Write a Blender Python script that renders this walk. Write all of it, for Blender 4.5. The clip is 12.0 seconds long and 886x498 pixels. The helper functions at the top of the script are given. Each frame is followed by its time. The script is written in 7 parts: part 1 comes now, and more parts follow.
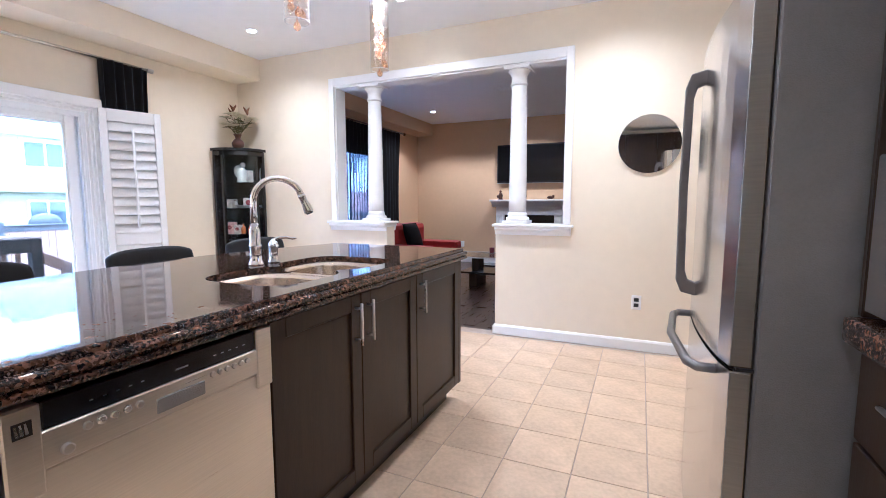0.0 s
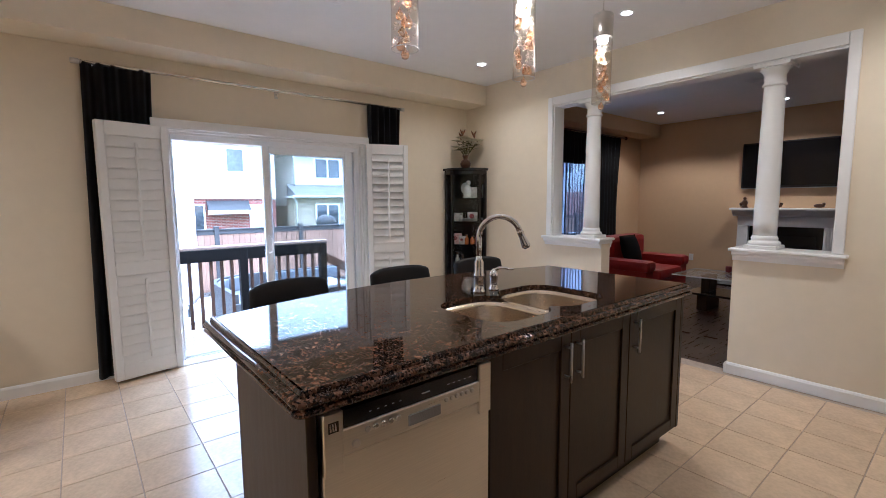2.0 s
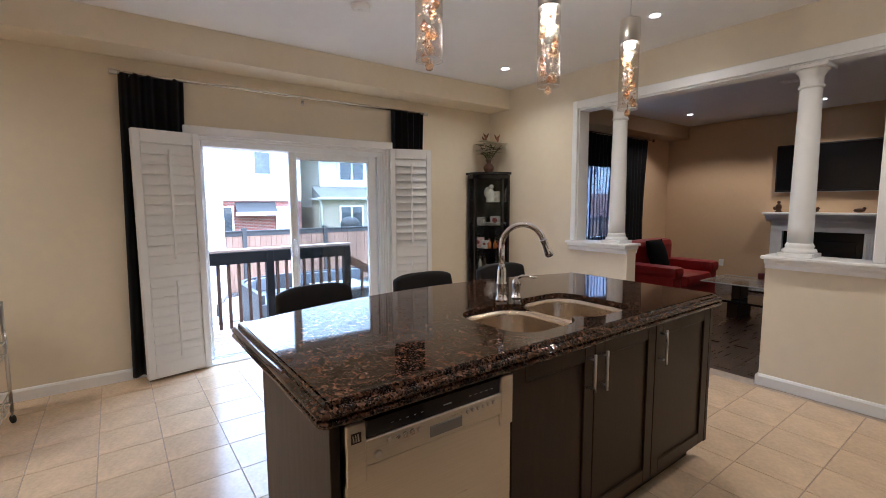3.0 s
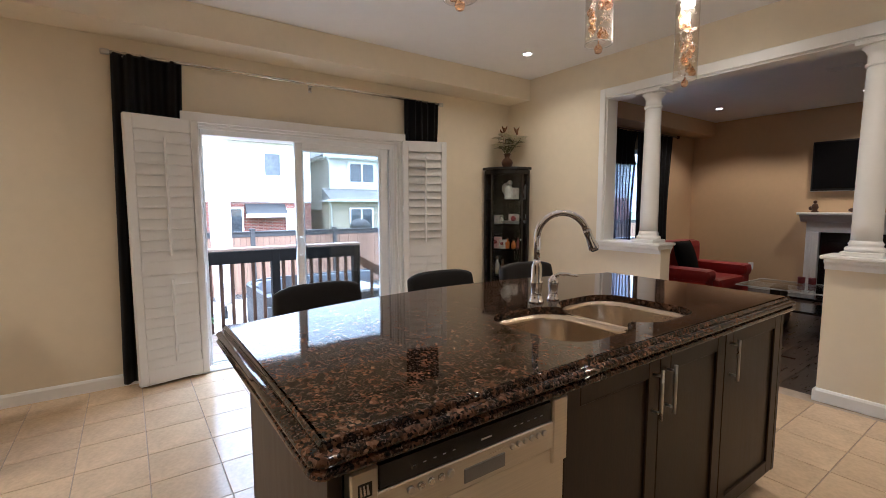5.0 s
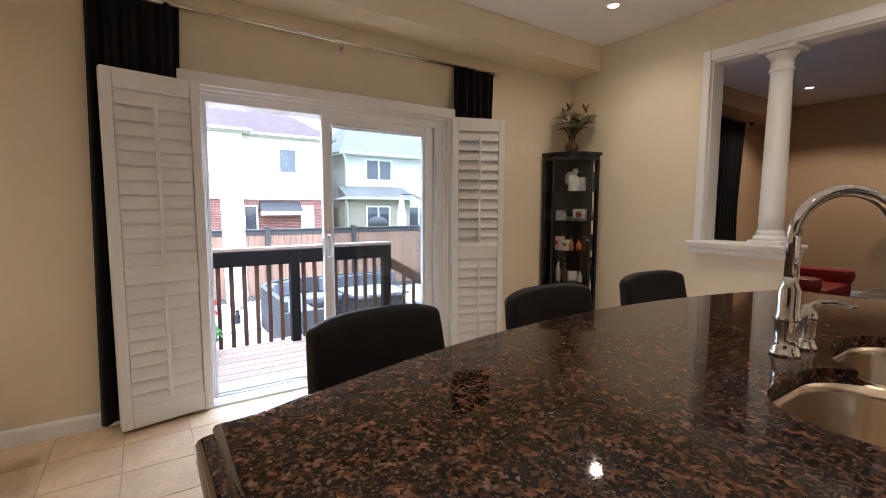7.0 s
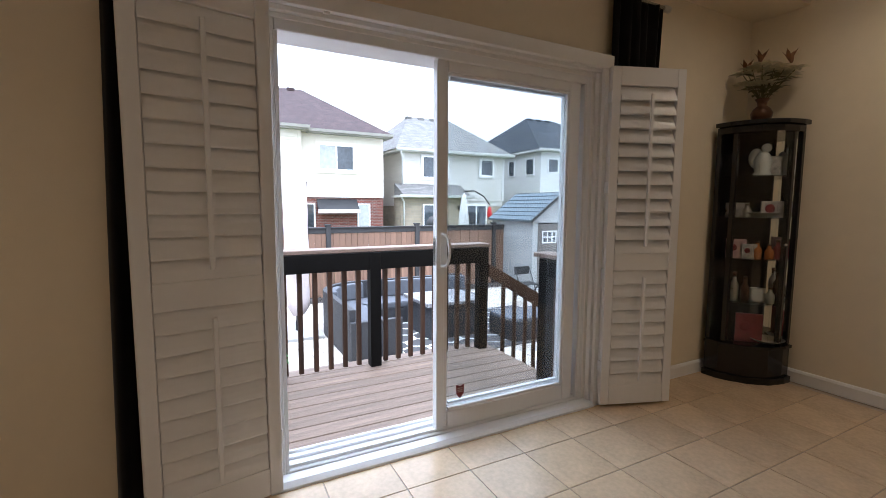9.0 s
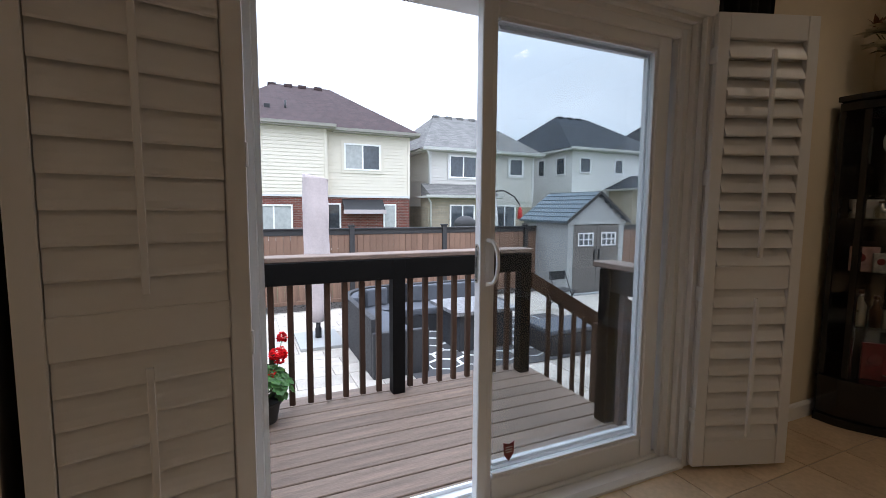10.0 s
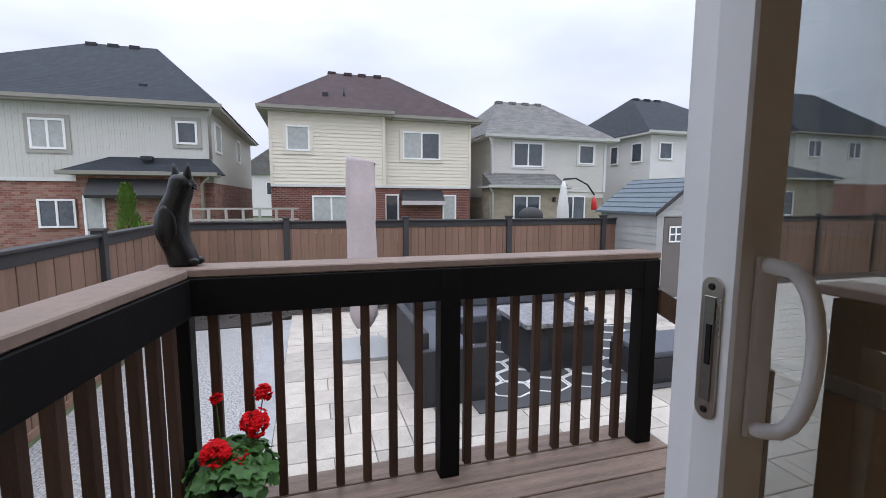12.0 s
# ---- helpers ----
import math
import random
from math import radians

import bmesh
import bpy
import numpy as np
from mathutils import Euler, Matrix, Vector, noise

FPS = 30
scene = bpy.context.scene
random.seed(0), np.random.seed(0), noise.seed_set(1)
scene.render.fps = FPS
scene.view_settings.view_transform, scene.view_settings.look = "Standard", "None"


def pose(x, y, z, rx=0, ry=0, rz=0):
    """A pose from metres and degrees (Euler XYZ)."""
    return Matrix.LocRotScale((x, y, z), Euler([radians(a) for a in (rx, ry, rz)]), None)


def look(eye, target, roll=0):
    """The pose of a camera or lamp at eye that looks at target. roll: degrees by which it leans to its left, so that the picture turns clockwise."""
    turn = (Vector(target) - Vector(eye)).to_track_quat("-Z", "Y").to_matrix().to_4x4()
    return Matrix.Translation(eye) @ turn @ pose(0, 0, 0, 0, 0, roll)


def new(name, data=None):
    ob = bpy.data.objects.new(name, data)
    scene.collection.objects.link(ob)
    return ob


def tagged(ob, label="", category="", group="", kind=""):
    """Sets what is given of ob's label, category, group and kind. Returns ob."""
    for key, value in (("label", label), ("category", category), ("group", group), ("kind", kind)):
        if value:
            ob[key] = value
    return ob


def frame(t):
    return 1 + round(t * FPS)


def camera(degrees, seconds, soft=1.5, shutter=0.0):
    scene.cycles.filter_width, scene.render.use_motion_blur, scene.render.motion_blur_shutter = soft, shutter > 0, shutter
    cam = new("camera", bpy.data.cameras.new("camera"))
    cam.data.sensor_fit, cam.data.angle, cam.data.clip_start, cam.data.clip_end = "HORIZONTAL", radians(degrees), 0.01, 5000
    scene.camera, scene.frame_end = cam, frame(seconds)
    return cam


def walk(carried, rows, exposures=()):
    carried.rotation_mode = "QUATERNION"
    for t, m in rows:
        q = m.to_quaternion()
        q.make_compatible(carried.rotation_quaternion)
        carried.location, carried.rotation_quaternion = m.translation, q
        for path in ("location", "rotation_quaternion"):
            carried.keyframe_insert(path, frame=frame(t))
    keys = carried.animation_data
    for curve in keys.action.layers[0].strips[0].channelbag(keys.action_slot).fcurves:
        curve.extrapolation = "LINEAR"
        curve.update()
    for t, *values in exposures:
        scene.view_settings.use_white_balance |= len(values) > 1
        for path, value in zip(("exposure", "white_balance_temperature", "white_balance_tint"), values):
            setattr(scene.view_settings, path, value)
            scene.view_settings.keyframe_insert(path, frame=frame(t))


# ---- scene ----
cam = camera(89.6, 12.0, soft=0.55)
PATH = [
    (0, (0.044, -0.007, 1.19), (-0.759, 1.812, 0.981), -0.1),
    (0.5, (0.046, -0.047, 1.239), (-1.119, 1.565, 1.021), -0.3),
    (1, (0.072, -0.073, 1.285), (-1.285, 1.38, 1.068), -0.45),
    (1.5, (0.087, -0.086, 1.332), (-1.381, 1.254, 1.118), -0.4),
    (2, (0.1, -0.097, 1.367), (-1.438, 1.163, 1.156), -0.4),
    (2.5, (0.1, -0.103, 1.393), (-1.477, 1.109, 1.181), -0.3),
    (3, (0.1, -0.098, 1.398), (-1.501, 1.084, 1.194), -0.3),
    (5, (-0.191, 0.037, 1.317), (-1.818, 1.186, 1.131), -0.1),
    (5.5, (-0.351, 0.081, 1.306), (-1.98, 1.228, 1.119), -0.05),
    (6, (-0.564, 0.147, 1.279), (-2.192, 1.295, 1.095), 0.0),
    (6.5, (-0.788, 0.194, 1.279), (-2.421, 1.336, 1.097), 0.1),
    (7, (-1.077, 0.212, 1.256), (-2.734, 1.316, 1.068), 0.15),
    (7.5, (-1.37, 0.19, 1.261), (-3.047, 1.263, 1.068), 0.1),
    (9.5, (-2.518, 0.376, 1.176), (-4.311, 1.242, 0.988), 0.4),
    (10, (-2.796, 0.496, 1.172), (-4.612, 1.313, 0.985), 0.4),
    (10.5, (-3.096, 0.612, 1.147), (-4.936, 1.371, 0.956), 0.2),
    (11, (-3.376, 0.708, 1.13), (-5.239, 1.41, 0.936), 0.3),
    (11.5, (-3.63, 0.817, 1.123), (-5.514, 1.456, 0.916), 0.3),
    (12, (-3.874, 0.895, 1.114), (-5.78, 1.458, 0.891), 0.2),
]
EXPOSURES = [(0.0, 2.9, 4140, 14), (0.5, 2.7, 4180, 14), (1.0, 2.27, 4280, 12), (1.5, 1.92, 4400, 11), (2.0, 1.71, 4540, 11), (3.0, 1.61, 4740, 10), (5.0, 1.55, 5040, 10), (6.5, 1.57, 5180, 11),
             (7.5, 1.06, 5350, 12), (9.5, 0.07, 5600, 12), (10.0, -0.42, 5680, 12), (10.5, -0.79, 5750, 13), (11.0, -1.04, 5830, 14), (12.0, -1.14, 5950, 15)]
walk(cam, [(t, look(eye, target, roll)) for t, eye, target, roll in PATH], EXPOSURES)

# ---- world and light ----
world = bpy.data.worlds.new("overcast_sky")
scene.world = world
world.use_nodes = True
wn, wl = world.node_tree.nodes, world.node_tree.links
wn.clear()
w_out, w_bg = wn.new("ShaderNodeOutputWorld"), wn.new("ShaderNodeBackground")
w_sky = wn.new("ShaderNodeTexSky")
w_sky.sky_type, w_sky.sun_disc, w_sky.sun_elevation, w_sky.sun_rotation = "NISHITA", False, radians(60), radians(108)
w_co, w_no, w_ra = wn.new("ShaderNodeTexCoord"), wn.new("ShaderNodeTexNoise"), wn.new("ShaderNodeValToRGB")
w_map = wn.new("ShaderNodeMapping")
w_map.inputs["Scale"].default_value = (1.0, 1.0, 3.0)
w_no.inputs["Scale"].default_value, w_no.inputs["Detail"].default_value = 2.2, 6
w_ra.color_ramp.elements[0].position, w_ra.color_ramp.elements[0].color = 0.3, (11.8, 12.5, 13.4, 1)
w_ra.color_ramp.elements[1].position, w_ra.color_ramp.elements[1].color = 0.7, (15.9, 16.3, 16.9, 1)
w_mix = wn.new("ShaderNodeMix")
w_mix.data_type = "RGBA"
w_mix.inputs["Factor"].default_value = 0.93
wl.new(w_co.outputs["Generated"], w_map.inputs["Vector"])
wl.new(w_map.outputs["Vector"], w_no.inputs["Vector"])
wl.new(w_no.outputs["Fac"], w_ra.inputs["Fac"])
wl.new(w_sky.outputs["Color"], w_mix.inputs["A"])
wl.new(w_ra.outputs["Color"], w_mix.inputs["B"])
w_sep, w_sq, w_rise = wn.new("ShaderNodeSeparateXYZ"), wn.new("ShaderNodeMath"), wn.new("ShaderNodeMath")
w_sq.operation, w_rise.operation = "MULTIPLY", "MULTIPLY_ADD"
w_rise.inputs[1].default_value, w_rise.inputs[2].default_value = 2.3 * 0.13, 0.13
wl.new(w_co.outputs["Generated"], w_sep.inputs["Vector"])
wl.new(w_sep.outputs["Z"], w_sq.inputs[0])
wl.new(w_sep.outputs["Z"], w_sq.inputs[1])
wl.new(w_sq.outputs[0], w_rise.inputs[0])
wl.new(w_rise.outputs[0], w_bg.inputs["Strength"])
wl.new(w_mix.outputs["Result"], w_bg.inputs["Color"])
wl.new(w_bg.outputs["Background"], w_out.inputs["Surface"])

sun = new("sun", bpy.data.lights.new("sun", "SUN"))
sun.data.energy, sun.data.angle, sun.data.color = 1.5, radians(60), (1.0, 0.97, 0.93)
sun.matrix_world = look((0, 0, 20), (-4.5, 1.5, 12))
POT_WATTS, WARM = 4.7, (1.0, 0.76, 0.50)

# ---- materials ----
MATS = {}


def mat(name, color, rough=0.5, metal=0.0, var=0.12, scale=8.0, bump=0.0, bump_scale=60.0, coat=0.0, stretch=(1, 1, 1), spec=0.5, rand=0.0, sheen=0.0, stain=0.0):
    """A principled material with two scales of colour variation, a fine relief and, with rand, a shade of its own per object."""
    m = bpy.data.materials.new(name)
    m.use_nodes = True
    n, l = m.node_tree.nodes, m.node_tree.links
    p = n["Principled BSDF"]
    co, mp = n.new("ShaderNodeTexCoord"), n.new("ShaderNodeMapping")
    mp.inputs["Scale"].default_value = stretch
    l.new(co.outputs["Object"], mp.inputs["Vector"])
    a, b = n.new("ShaderNodeTexNoise"), n.new("ShaderNodeTexNoise")
    a.inputs["Scale"].default_value, a.inputs["Detail"].default_value = scale, 5
    b.inputs["Scale"].default_value, b.inputs["Detail"].default_value = scale * 9, 3
    add = n.new("ShaderNodeMath")
    add.operation = "MULTIPLY_ADD"
    add.inputs[1].default_value = 0.6
    hsv = n.new("ShaderNodeHueSaturation")
    hsv.inputs["Color"].default_value = (*color, 1)
    rng = n.new("ShaderNodeMapRange")
    rng.inputs["From Min"].default_value, rng.inputs["From Max"].default_value = 0.55, 1.05
    rng.inputs["To Min"].default_value, rng.inputs["To Max"].default_value = 1 - var, 1 + var
    for t in (a, b):
        l.new(mp.outputs["Vector"], t.inputs["Vector"])
    l.new(b.outputs["Fac"], add.inputs[0])
    l.new(a.outputs["Fac"], add.inputs[2])
    l.new(add.outputs[0], rng.inputs["Value"])
    last = rng.outputs["Result"]
    if rand:
        oi, mr, mu = n.new("ShaderNodeObjectInfo"), n.new("ShaderNodeMapRange"), n.new("ShaderNodeMath")
        mr.inputs["To Min"].default_value, mr.inputs["To Max"].default_value = 1 - rand, 1 + rand
        mu.operation = "MULTIPLY"
        l.new(oi.outputs["Random"], mr.inputs["Value"])
        l.new(mr.outputs["Result"], mu.inputs[0])
        l.new(last, mu.inputs[1])
        last = mu.outputs[0]
    l.new(last, hsv.inputs["Value"])
    l.new(hsv.outputs["Color"], p.inputs["Base Color"])
    rr = n.new("ShaderNodeMapRange")
    rr.inputs["To Min"].default_value, rr.inputs["To Max"].default_value = max(rough * 0.8, 0.02), min(rough * 1.25, 1)
    l.new(a.outputs["Fac"], rr.inputs["Value"])
    l.new(rr.outputs["Result"], p.inputs["Roughness"])
    p.inputs["Metallic"].default_value, p.inputs["Coat Weight"].default_value = metal, coat
    p.inputs["Specular IOR Level"].default_value, p.inputs["Sheen Weight"].default_value = spec, sheen
    p.inputs["Coat Roughness"].default_value = 0.06
    if bump:
        bn, bu = n.new("ShaderNodeTexNoise"), n.new("ShaderNodeBump")
        bn.inputs["Scale"].default_value, bn.inputs["Detail"].default_value = bump_scale, 4
        bu.inputs["Strength"].default_value, bu.inputs["Distance"].default_value = bump, 0.01
        l.new(mp.outputs["Vector"], bn.inputs["Vector"])
        l.new(bn.outputs["Fac"], bu.inputs["Height"])
        l.new(bu.outputs["Normal"], p.inputs["Normal"])
    MATS[name] = m
    return m


def glow(name, color, strength):
    m = bpy.data.materials.new(name)
    m.use_nodes = True
    p = m.node_tree.nodes["Principled BSDF"]
    p.inputs["Base Color"].default_value = (*color, 1)
    p.inputs["Emission Color"].default_value, p.inputs["Emission Strength"].default_value = (*color, 1), strength
    return m


def pane(name, tint, gloss=0.02, ior=1.45, power=5.0):
    """Clear thin glass: see-through, with gloss by Fresnel."""
    m = bpy.data.materials.new(name)
    m.use_nodes = True
    n, l = m.node_tree.nodes, m.node_tree.links
    n.remove(n["Principled BSDF"])
    tr, gl, mx, fr = n.new("ShaderNodeBsdfTransparent"), n.new("ShaderNodeBsdfGlossy"), n.new("ShaderNodeMixShader"), n.new("ShaderNodeLayerWeight")
    pw, ma = n.new("ShaderNodeMath"), n.new("ShaderNodeMath")
    pw.operation, ma.operation = "POWER", "MULTIPLY_ADD"
    f0 = 0.6 * ((ior - 1) / (ior + 1)) ** 2
    pw.inputs[1].default_value, ma.inputs[1].default_value, ma.inputs[2].default_value = power, 1 - f0, f0
    tr.inputs["Color"].default_value = (*tint, 1)
    gl.inputs["Roughness"].default_value = gloss
    fr.inputs["Blend"].default_value = 0.5
    l.new(fr.outputs["Facing"], pw.inputs[0])
    l.new(pw.outputs[0], ma.inputs[0])
    l.new(ma.outputs[0], mx.inputs["Fac"])
    l.new(tr.outputs["BSDF"], mx.inputs[1])
    l.new(gl.outputs["BSDF"], mx.inputs[2])
    l.new(mx.outputs["Shader"], n["Material Output"].inputs["Surface"])
    return m


def solid_glass(name, tint):
    """Solid clear glass that bends light."""
    m = bpy.data.materials.new(name)
    m.use_nodes = True
    p = m.node_tree.nodes["Principled BSDF"]
    p.inputs["Base Color"].default_value = (*tint, 1)
    p.inputs["Roughness"].default_value, p.inputs["IOR"].default_value, p.inputs["Transmission Weight"].default_value = 0.03, 1.5, 1.0
    return m


def granite():
    """Polished dark granite: black ground with brown and tan crystals."""
    m = bpy.data.materials.new("granite")
    m.use_nodes = True
    n, l = m.node_tree.nodes, m.node_tree.links
    p = n["Principled BSDF"]
    co = n.new("ShaderNodeTexCoord")
    no = n.new("ShaderNodeTexNoise")
    no.inputs["Scale"].default_value, no.inputs["Detail"].default_value = 60, 3
    mixv = n.new("ShaderNodeMix")
    mixv.data_type = "VECTOR"
    mixv.inputs["Factor"].default_value = 0.014
    l.new(co.outputs["Object"], no.inputs["Vector"])
    l.new(co.outputs["Object"], mixv.inputs["A"])
    l.new(no.outputs["Color"], mixv.inputs["B"])
    cols = []
    for sc, stops in ((150, ((0.0, (0.006, 0.005, 0.005)), (0.28, (0.016, 0.010, 0.007)), (0.44, (0.08, 0.037, 0.02)), (0.75, (0.16, 0.077, 0.042)), (1.0, (0.26, 0.148, 0.09)))),
                      (280, ((0.0, (0.005, 0.005, 0.006)), (0.55, (0.016, 0.012, 0.01)), (0.8, (0.07, 0.038, 0.025)), (1.0, (0.18, 0.13, 0.1))))):
        v, sep, r = n.new("ShaderNodeTexVoronoi"), n.new("ShaderNodeSeparateColor"), n.new("ShaderNodeValToRGB")
        v.inputs["Scale"].default_value, v.inputs["Randomness"].default_value = sc, 1.0
        l.new(mixv.outputs["Result"], v.inputs["Vector"])
        l.new(v.outputs["Color"], sep.inputs["Color"])
        l.new(sep.outputs["Red"], r.inputs["Fac"])
        els = r.color_ramp.elements
        while len(els) < len(stops):
            els.new(0.5)
        for e, (pos, c) in zip(els, stops):
            e.position, e.color = pos, (*c, 1)
        cols.append(r)
    big = n.new("ShaderNodeTexNoise")
    big.inputs["Scale"].default_value, big.inputs["Detail"].default_value = 34, 6
    l.new(co.outputs["Object"], big.inputs["Vector"])
    rg = n.new("ShaderNodeMapRange")
    rg.inputs["From Min"].default_value, rg.inputs["From Max"].default_value = 0.42, 0.58
    l.new(big.outputs["Fac"], rg.inputs["Value"])
    mx = n.new("ShaderNodeMix")
    mx.data_type = "RGBA"
    l.new(rg.outputs["Result"], mx.inputs["Factor"])
    l.new(cols[1].outputs["Color"], mx.inputs["A"])
    l.new(cols[0].outputs["Color"], mx.inputs["B"])
    l.new(mx.outputs["Result"], p.inputs["Base Color"])
    p.inputs["Roughness"].default_value = 0.045
    p.inputs["Specular IOR Level"].default_value = 0.38
    return m


def brick(name, c1, c2, mortar, scale=1.0, w=0.22, h=0.075):
    """Brickwork on far walls; the coordinates run along the wall and up it."""
    m = bpy.data.materials.new(name)
    m.use_nodes = True
    n, l = m.node_tree.nodes, m.node_tree.links
    p = n["Principled BSDF"]
    co, sep, addn, cmb = n.new("ShaderNodeTexCoord"), n.new("ShaderNodeSeparateXYZ"), n.new("ShaderNodeMath"), n.new("ShaderNodeCombineXYZ")
    l.new(co.outputs["Object"], sep.inputs["Vector"])
    l.new(sep.outputs["X"], addn.inputs[0])
    l.new(sep.outputs["Y"], addn.inputs[1])
    l.new(addn.outputs[0], cmb.inputs["X"])
    l.new(sep.outputs["Z"], cmb.inputs["Y"])
    b = n.new("ShaderNodeTexBrick")
    b.inputs["Scale"].default_value = 1.0
    b.inputs["Brick Width"].default_value, b.inputs["Row Height"].default_value, b.inputs["Mortar Size"].default_value = w * scale, h * scale, 0.008
    b.inputs["Color1"].default_value, b.inputs["Color2"].default_value, b.inputs["Mortar"].default_value = (*c1, 1), (*c2, 1), (*mortar, 1)
    l.new(cmb.outputs["Vector"], b.inputs["Vector"])
    no = n.new("ShaderNodeTexNoise")
    no.inputs["Scale"].default_value, no.inputs["Detail"].default_value = 1.7, 6
    l.new(co.outputs["Object"], no.inputs["Vector"])
    hs, mr = n.new("ShaderNodeHueSaturation"), n.new("ShaderNodeMapRange")
    mr.inputs["To Min"].default_value, mr.inputs["To Max"].default_value = 0.7, 1.3
    l.new(no.outputs["Fac"], mr.inputs["Value"])
    l.new(mr.outputs["Result"], hs.inputs["Value"])
    l.new(b.outputs["Color"], hs.inputs["Color"])
    l.new(hs.outputs["Color"], p.inputs["Base Color"])
    bu = n.new("ShaderNodeBump")
    bu.inputs["Strength"].default_value, bu.inputs["Distance"].default_value, bu.invert = 0.6, 0.01, True
    l.new(b.outputs["Fac"], bu.inputs["Height"])
    l.new(bu.outputs["Normal"], p.inputs["Normal"])
    p.inputs["Roughness"].default_value = 0.9
    return m


WALL = mat("cream_wall_paint", (0.80, 0.705, 0.535), 0.7, var=0.03, scale=1.5, bump=0.05, bump_scale=180)
CEIL = mat("white_ceiling_paint", (0.86, 0.85, 0.83), 0.85, var=0.02, scale=1.2, bump=0.06, bump_scale=120)
TRIM = mat("white_trim_paint", (0.86, 0.85, 0.83), 0.35, var=0.02, scale=2)
SHUT = mat("white_shutter_paint", (0.83, 0.82, 0.8), 0.4, var=0.02, scale=3)
VINYL = mat("white_vinyl", (0.86, 0.87, 0.88), 0.3, var=0.02, scale=3)
TILE = mat("beige_ceramic_tile", (0.69, 0.53, 0.36), 0.2, var=0.14, scale=5, bump=0.02, bump_scale=40, rand=0.06)
GROUT = mat("beige_grout", (0.40, 0.325, 0.25), 0.6, var=0.15, scale=20)
GRANITE = granite()
ESPRESSO = mat("espresso_stained_wood", (0.028, 0.016, 0.009), 0.36, spec=0.3, var=0.3, scale=6, stretch=(6, 6, 0.6), bump=0.03, bump_scale=30)
STEEL = mat("brushed_steel", (0.66, 0.62, 0.54), 0.3, metal=1.0, var=0.06, scale=4, stretch=(1, 1, 60), bump=0.015, bump_scale=30)
STEEL_FRIDGE = mat("brushed_fridge_steel", (0.62, 0.61, 0.60), 0.2, metal=1.0, var=0.05, scale=3, stretch=(1, 1, 40), bump=0.015, bump_scale=30)
HANDLE_GREY = mat("dark_satin_handle_metal", (0.2, 0.19, 0.185), 0.38, metal=0.7, var=0.06, scale=6)
# Steel darkened in colour for the fridge door edge's dark reflection; latch channel too.
STEEL_EDGE = mat("darkened_brushed_steel", (0.34, 0.345, 0.33), 0.34, metal=1.0, var=0.08, scale=3, stretch=(1, 1, 40), bump=0.015, bump_scale=30)
FRIDGE_SIDE = mat("textured_grey_fridge_side", (0.24, 0.24, 0.24), 0.36, metal=0.5, var=0.06, scale=12, bump=0.25, bump_scale=260)
SINK = mat("satin_sink_steel", (0.68, 0.585, 0.465), 0.24, metal=1.0, var=0.05, scale=5, stretch=(40, 1, 1), bump=0.01, bump_scale=40)
CHROME = mat("polished_chrome", (0.8, 0.8, 0.82), 0.05, metal=1.0, var=0.01)
NICKEL = mat("satin_nickel", (0.62, 0.6, 0.56), 0.28, metal=1.0, var=0.03)
ROD = mat("bright_satin_metal", (0.8, 0.8, 0.79), 0.2, metal=1.0, var=0.03)
BLACK = mat("black_plastic", (0.012, 0.012, 0.014), 0.3, var=0.1)
BLACK_GLOSS = mat("black_gloss_lacquer", (0.010, 0.010, 0.011), 0.12, var=0.1)
LEATHER = mat("black_leatherette", (0.010, 0.009, 0.009), 0.5, var=0.2, scale=10, spec=0.3, bump=0.12, bump_scale=170)
CURTAIN = mat("black_curtain_cloth", (0.008, 0.008, 0.009), 0.85, var=0.25, scale=8, bump=0.1, bump_scale=300, sheen=0.2)
PILLOW = mat("black_cushion_cloth", (0.006, 0.006, 0.0065), 0.9, spec=0.1, var=0.2, scale=10, bump=0.1, bump_scale=250)
DARKWOOD = mat("dark_floor_boards", (0.032, 0.014, 0.009), 0.28, var=0.3, scale=4, stretch=(8, 1, 1), rand=0.25)
RED = mat("red_leather", (0.30, 0.014, 0.012), 0.42, var=0.15, scale=6, bump=0.08, bump_scale=120)
RUBBER = mat("black_rubber", (0.015, 0.015, 0.015), 0.7)
PORCELAIN = mat("white_porcelain", (0.75, 0.74, 0.72), 0.2, var=0.03)
PHOTO = mat("faded_photo_print", (0.5, 0.46, 0.44), 0.35, var=0.5, scale=30)
PINK = mat("pink_card", (0.6, 0.38, 0.36), 0.6, var=0.3, scale=40)
ORANGE = mat("amber_glass_bottle", (0.5, 0.16, 0.04), 0.15, var=0.2, scale=30)
MAROON = mat("maroon_packaging", (0.22, 0.03, 0.035), 0.4, var=0.4, scale=25)
BRONZE = mat("dark_bronze_vase", (0.10, 0.05, 0.03), 0.3, metal=0.6, var=0.3, scale=20)
PETAL = mat("cream_silk_petals", (0.76, 0.70, 0.50), 0.7, var=0.25, scale=30)
DRYLEAF = mat("olive_silk_leaves", (0.14, 0.13, 0.05), 0.7, var=0.4, scale=30)
RUSTLEAF = mat("rust_dried_buds", (0.2, 0.09, 0.04), 0.8, var=0.4, scale=30)
GLASS = pane("clear_glass", (0.92, 0.95, 0.95))
DOORGLASS = pane("door_glass", (0.872, 0.888, 0.89), ior=1.5, power=3.0)
SHEER = pane("dark_sheer_cloth", (0.22, 0.24, 0.31), gloss=0.9, ior=1.1)
LAMPGLASS = pane("lamp_glass", (0.95, 0.93, 0.9), ior=1.5)
AMBER = solid_glass("amber_glass_drop", (1.0, 0.70, 0.46))
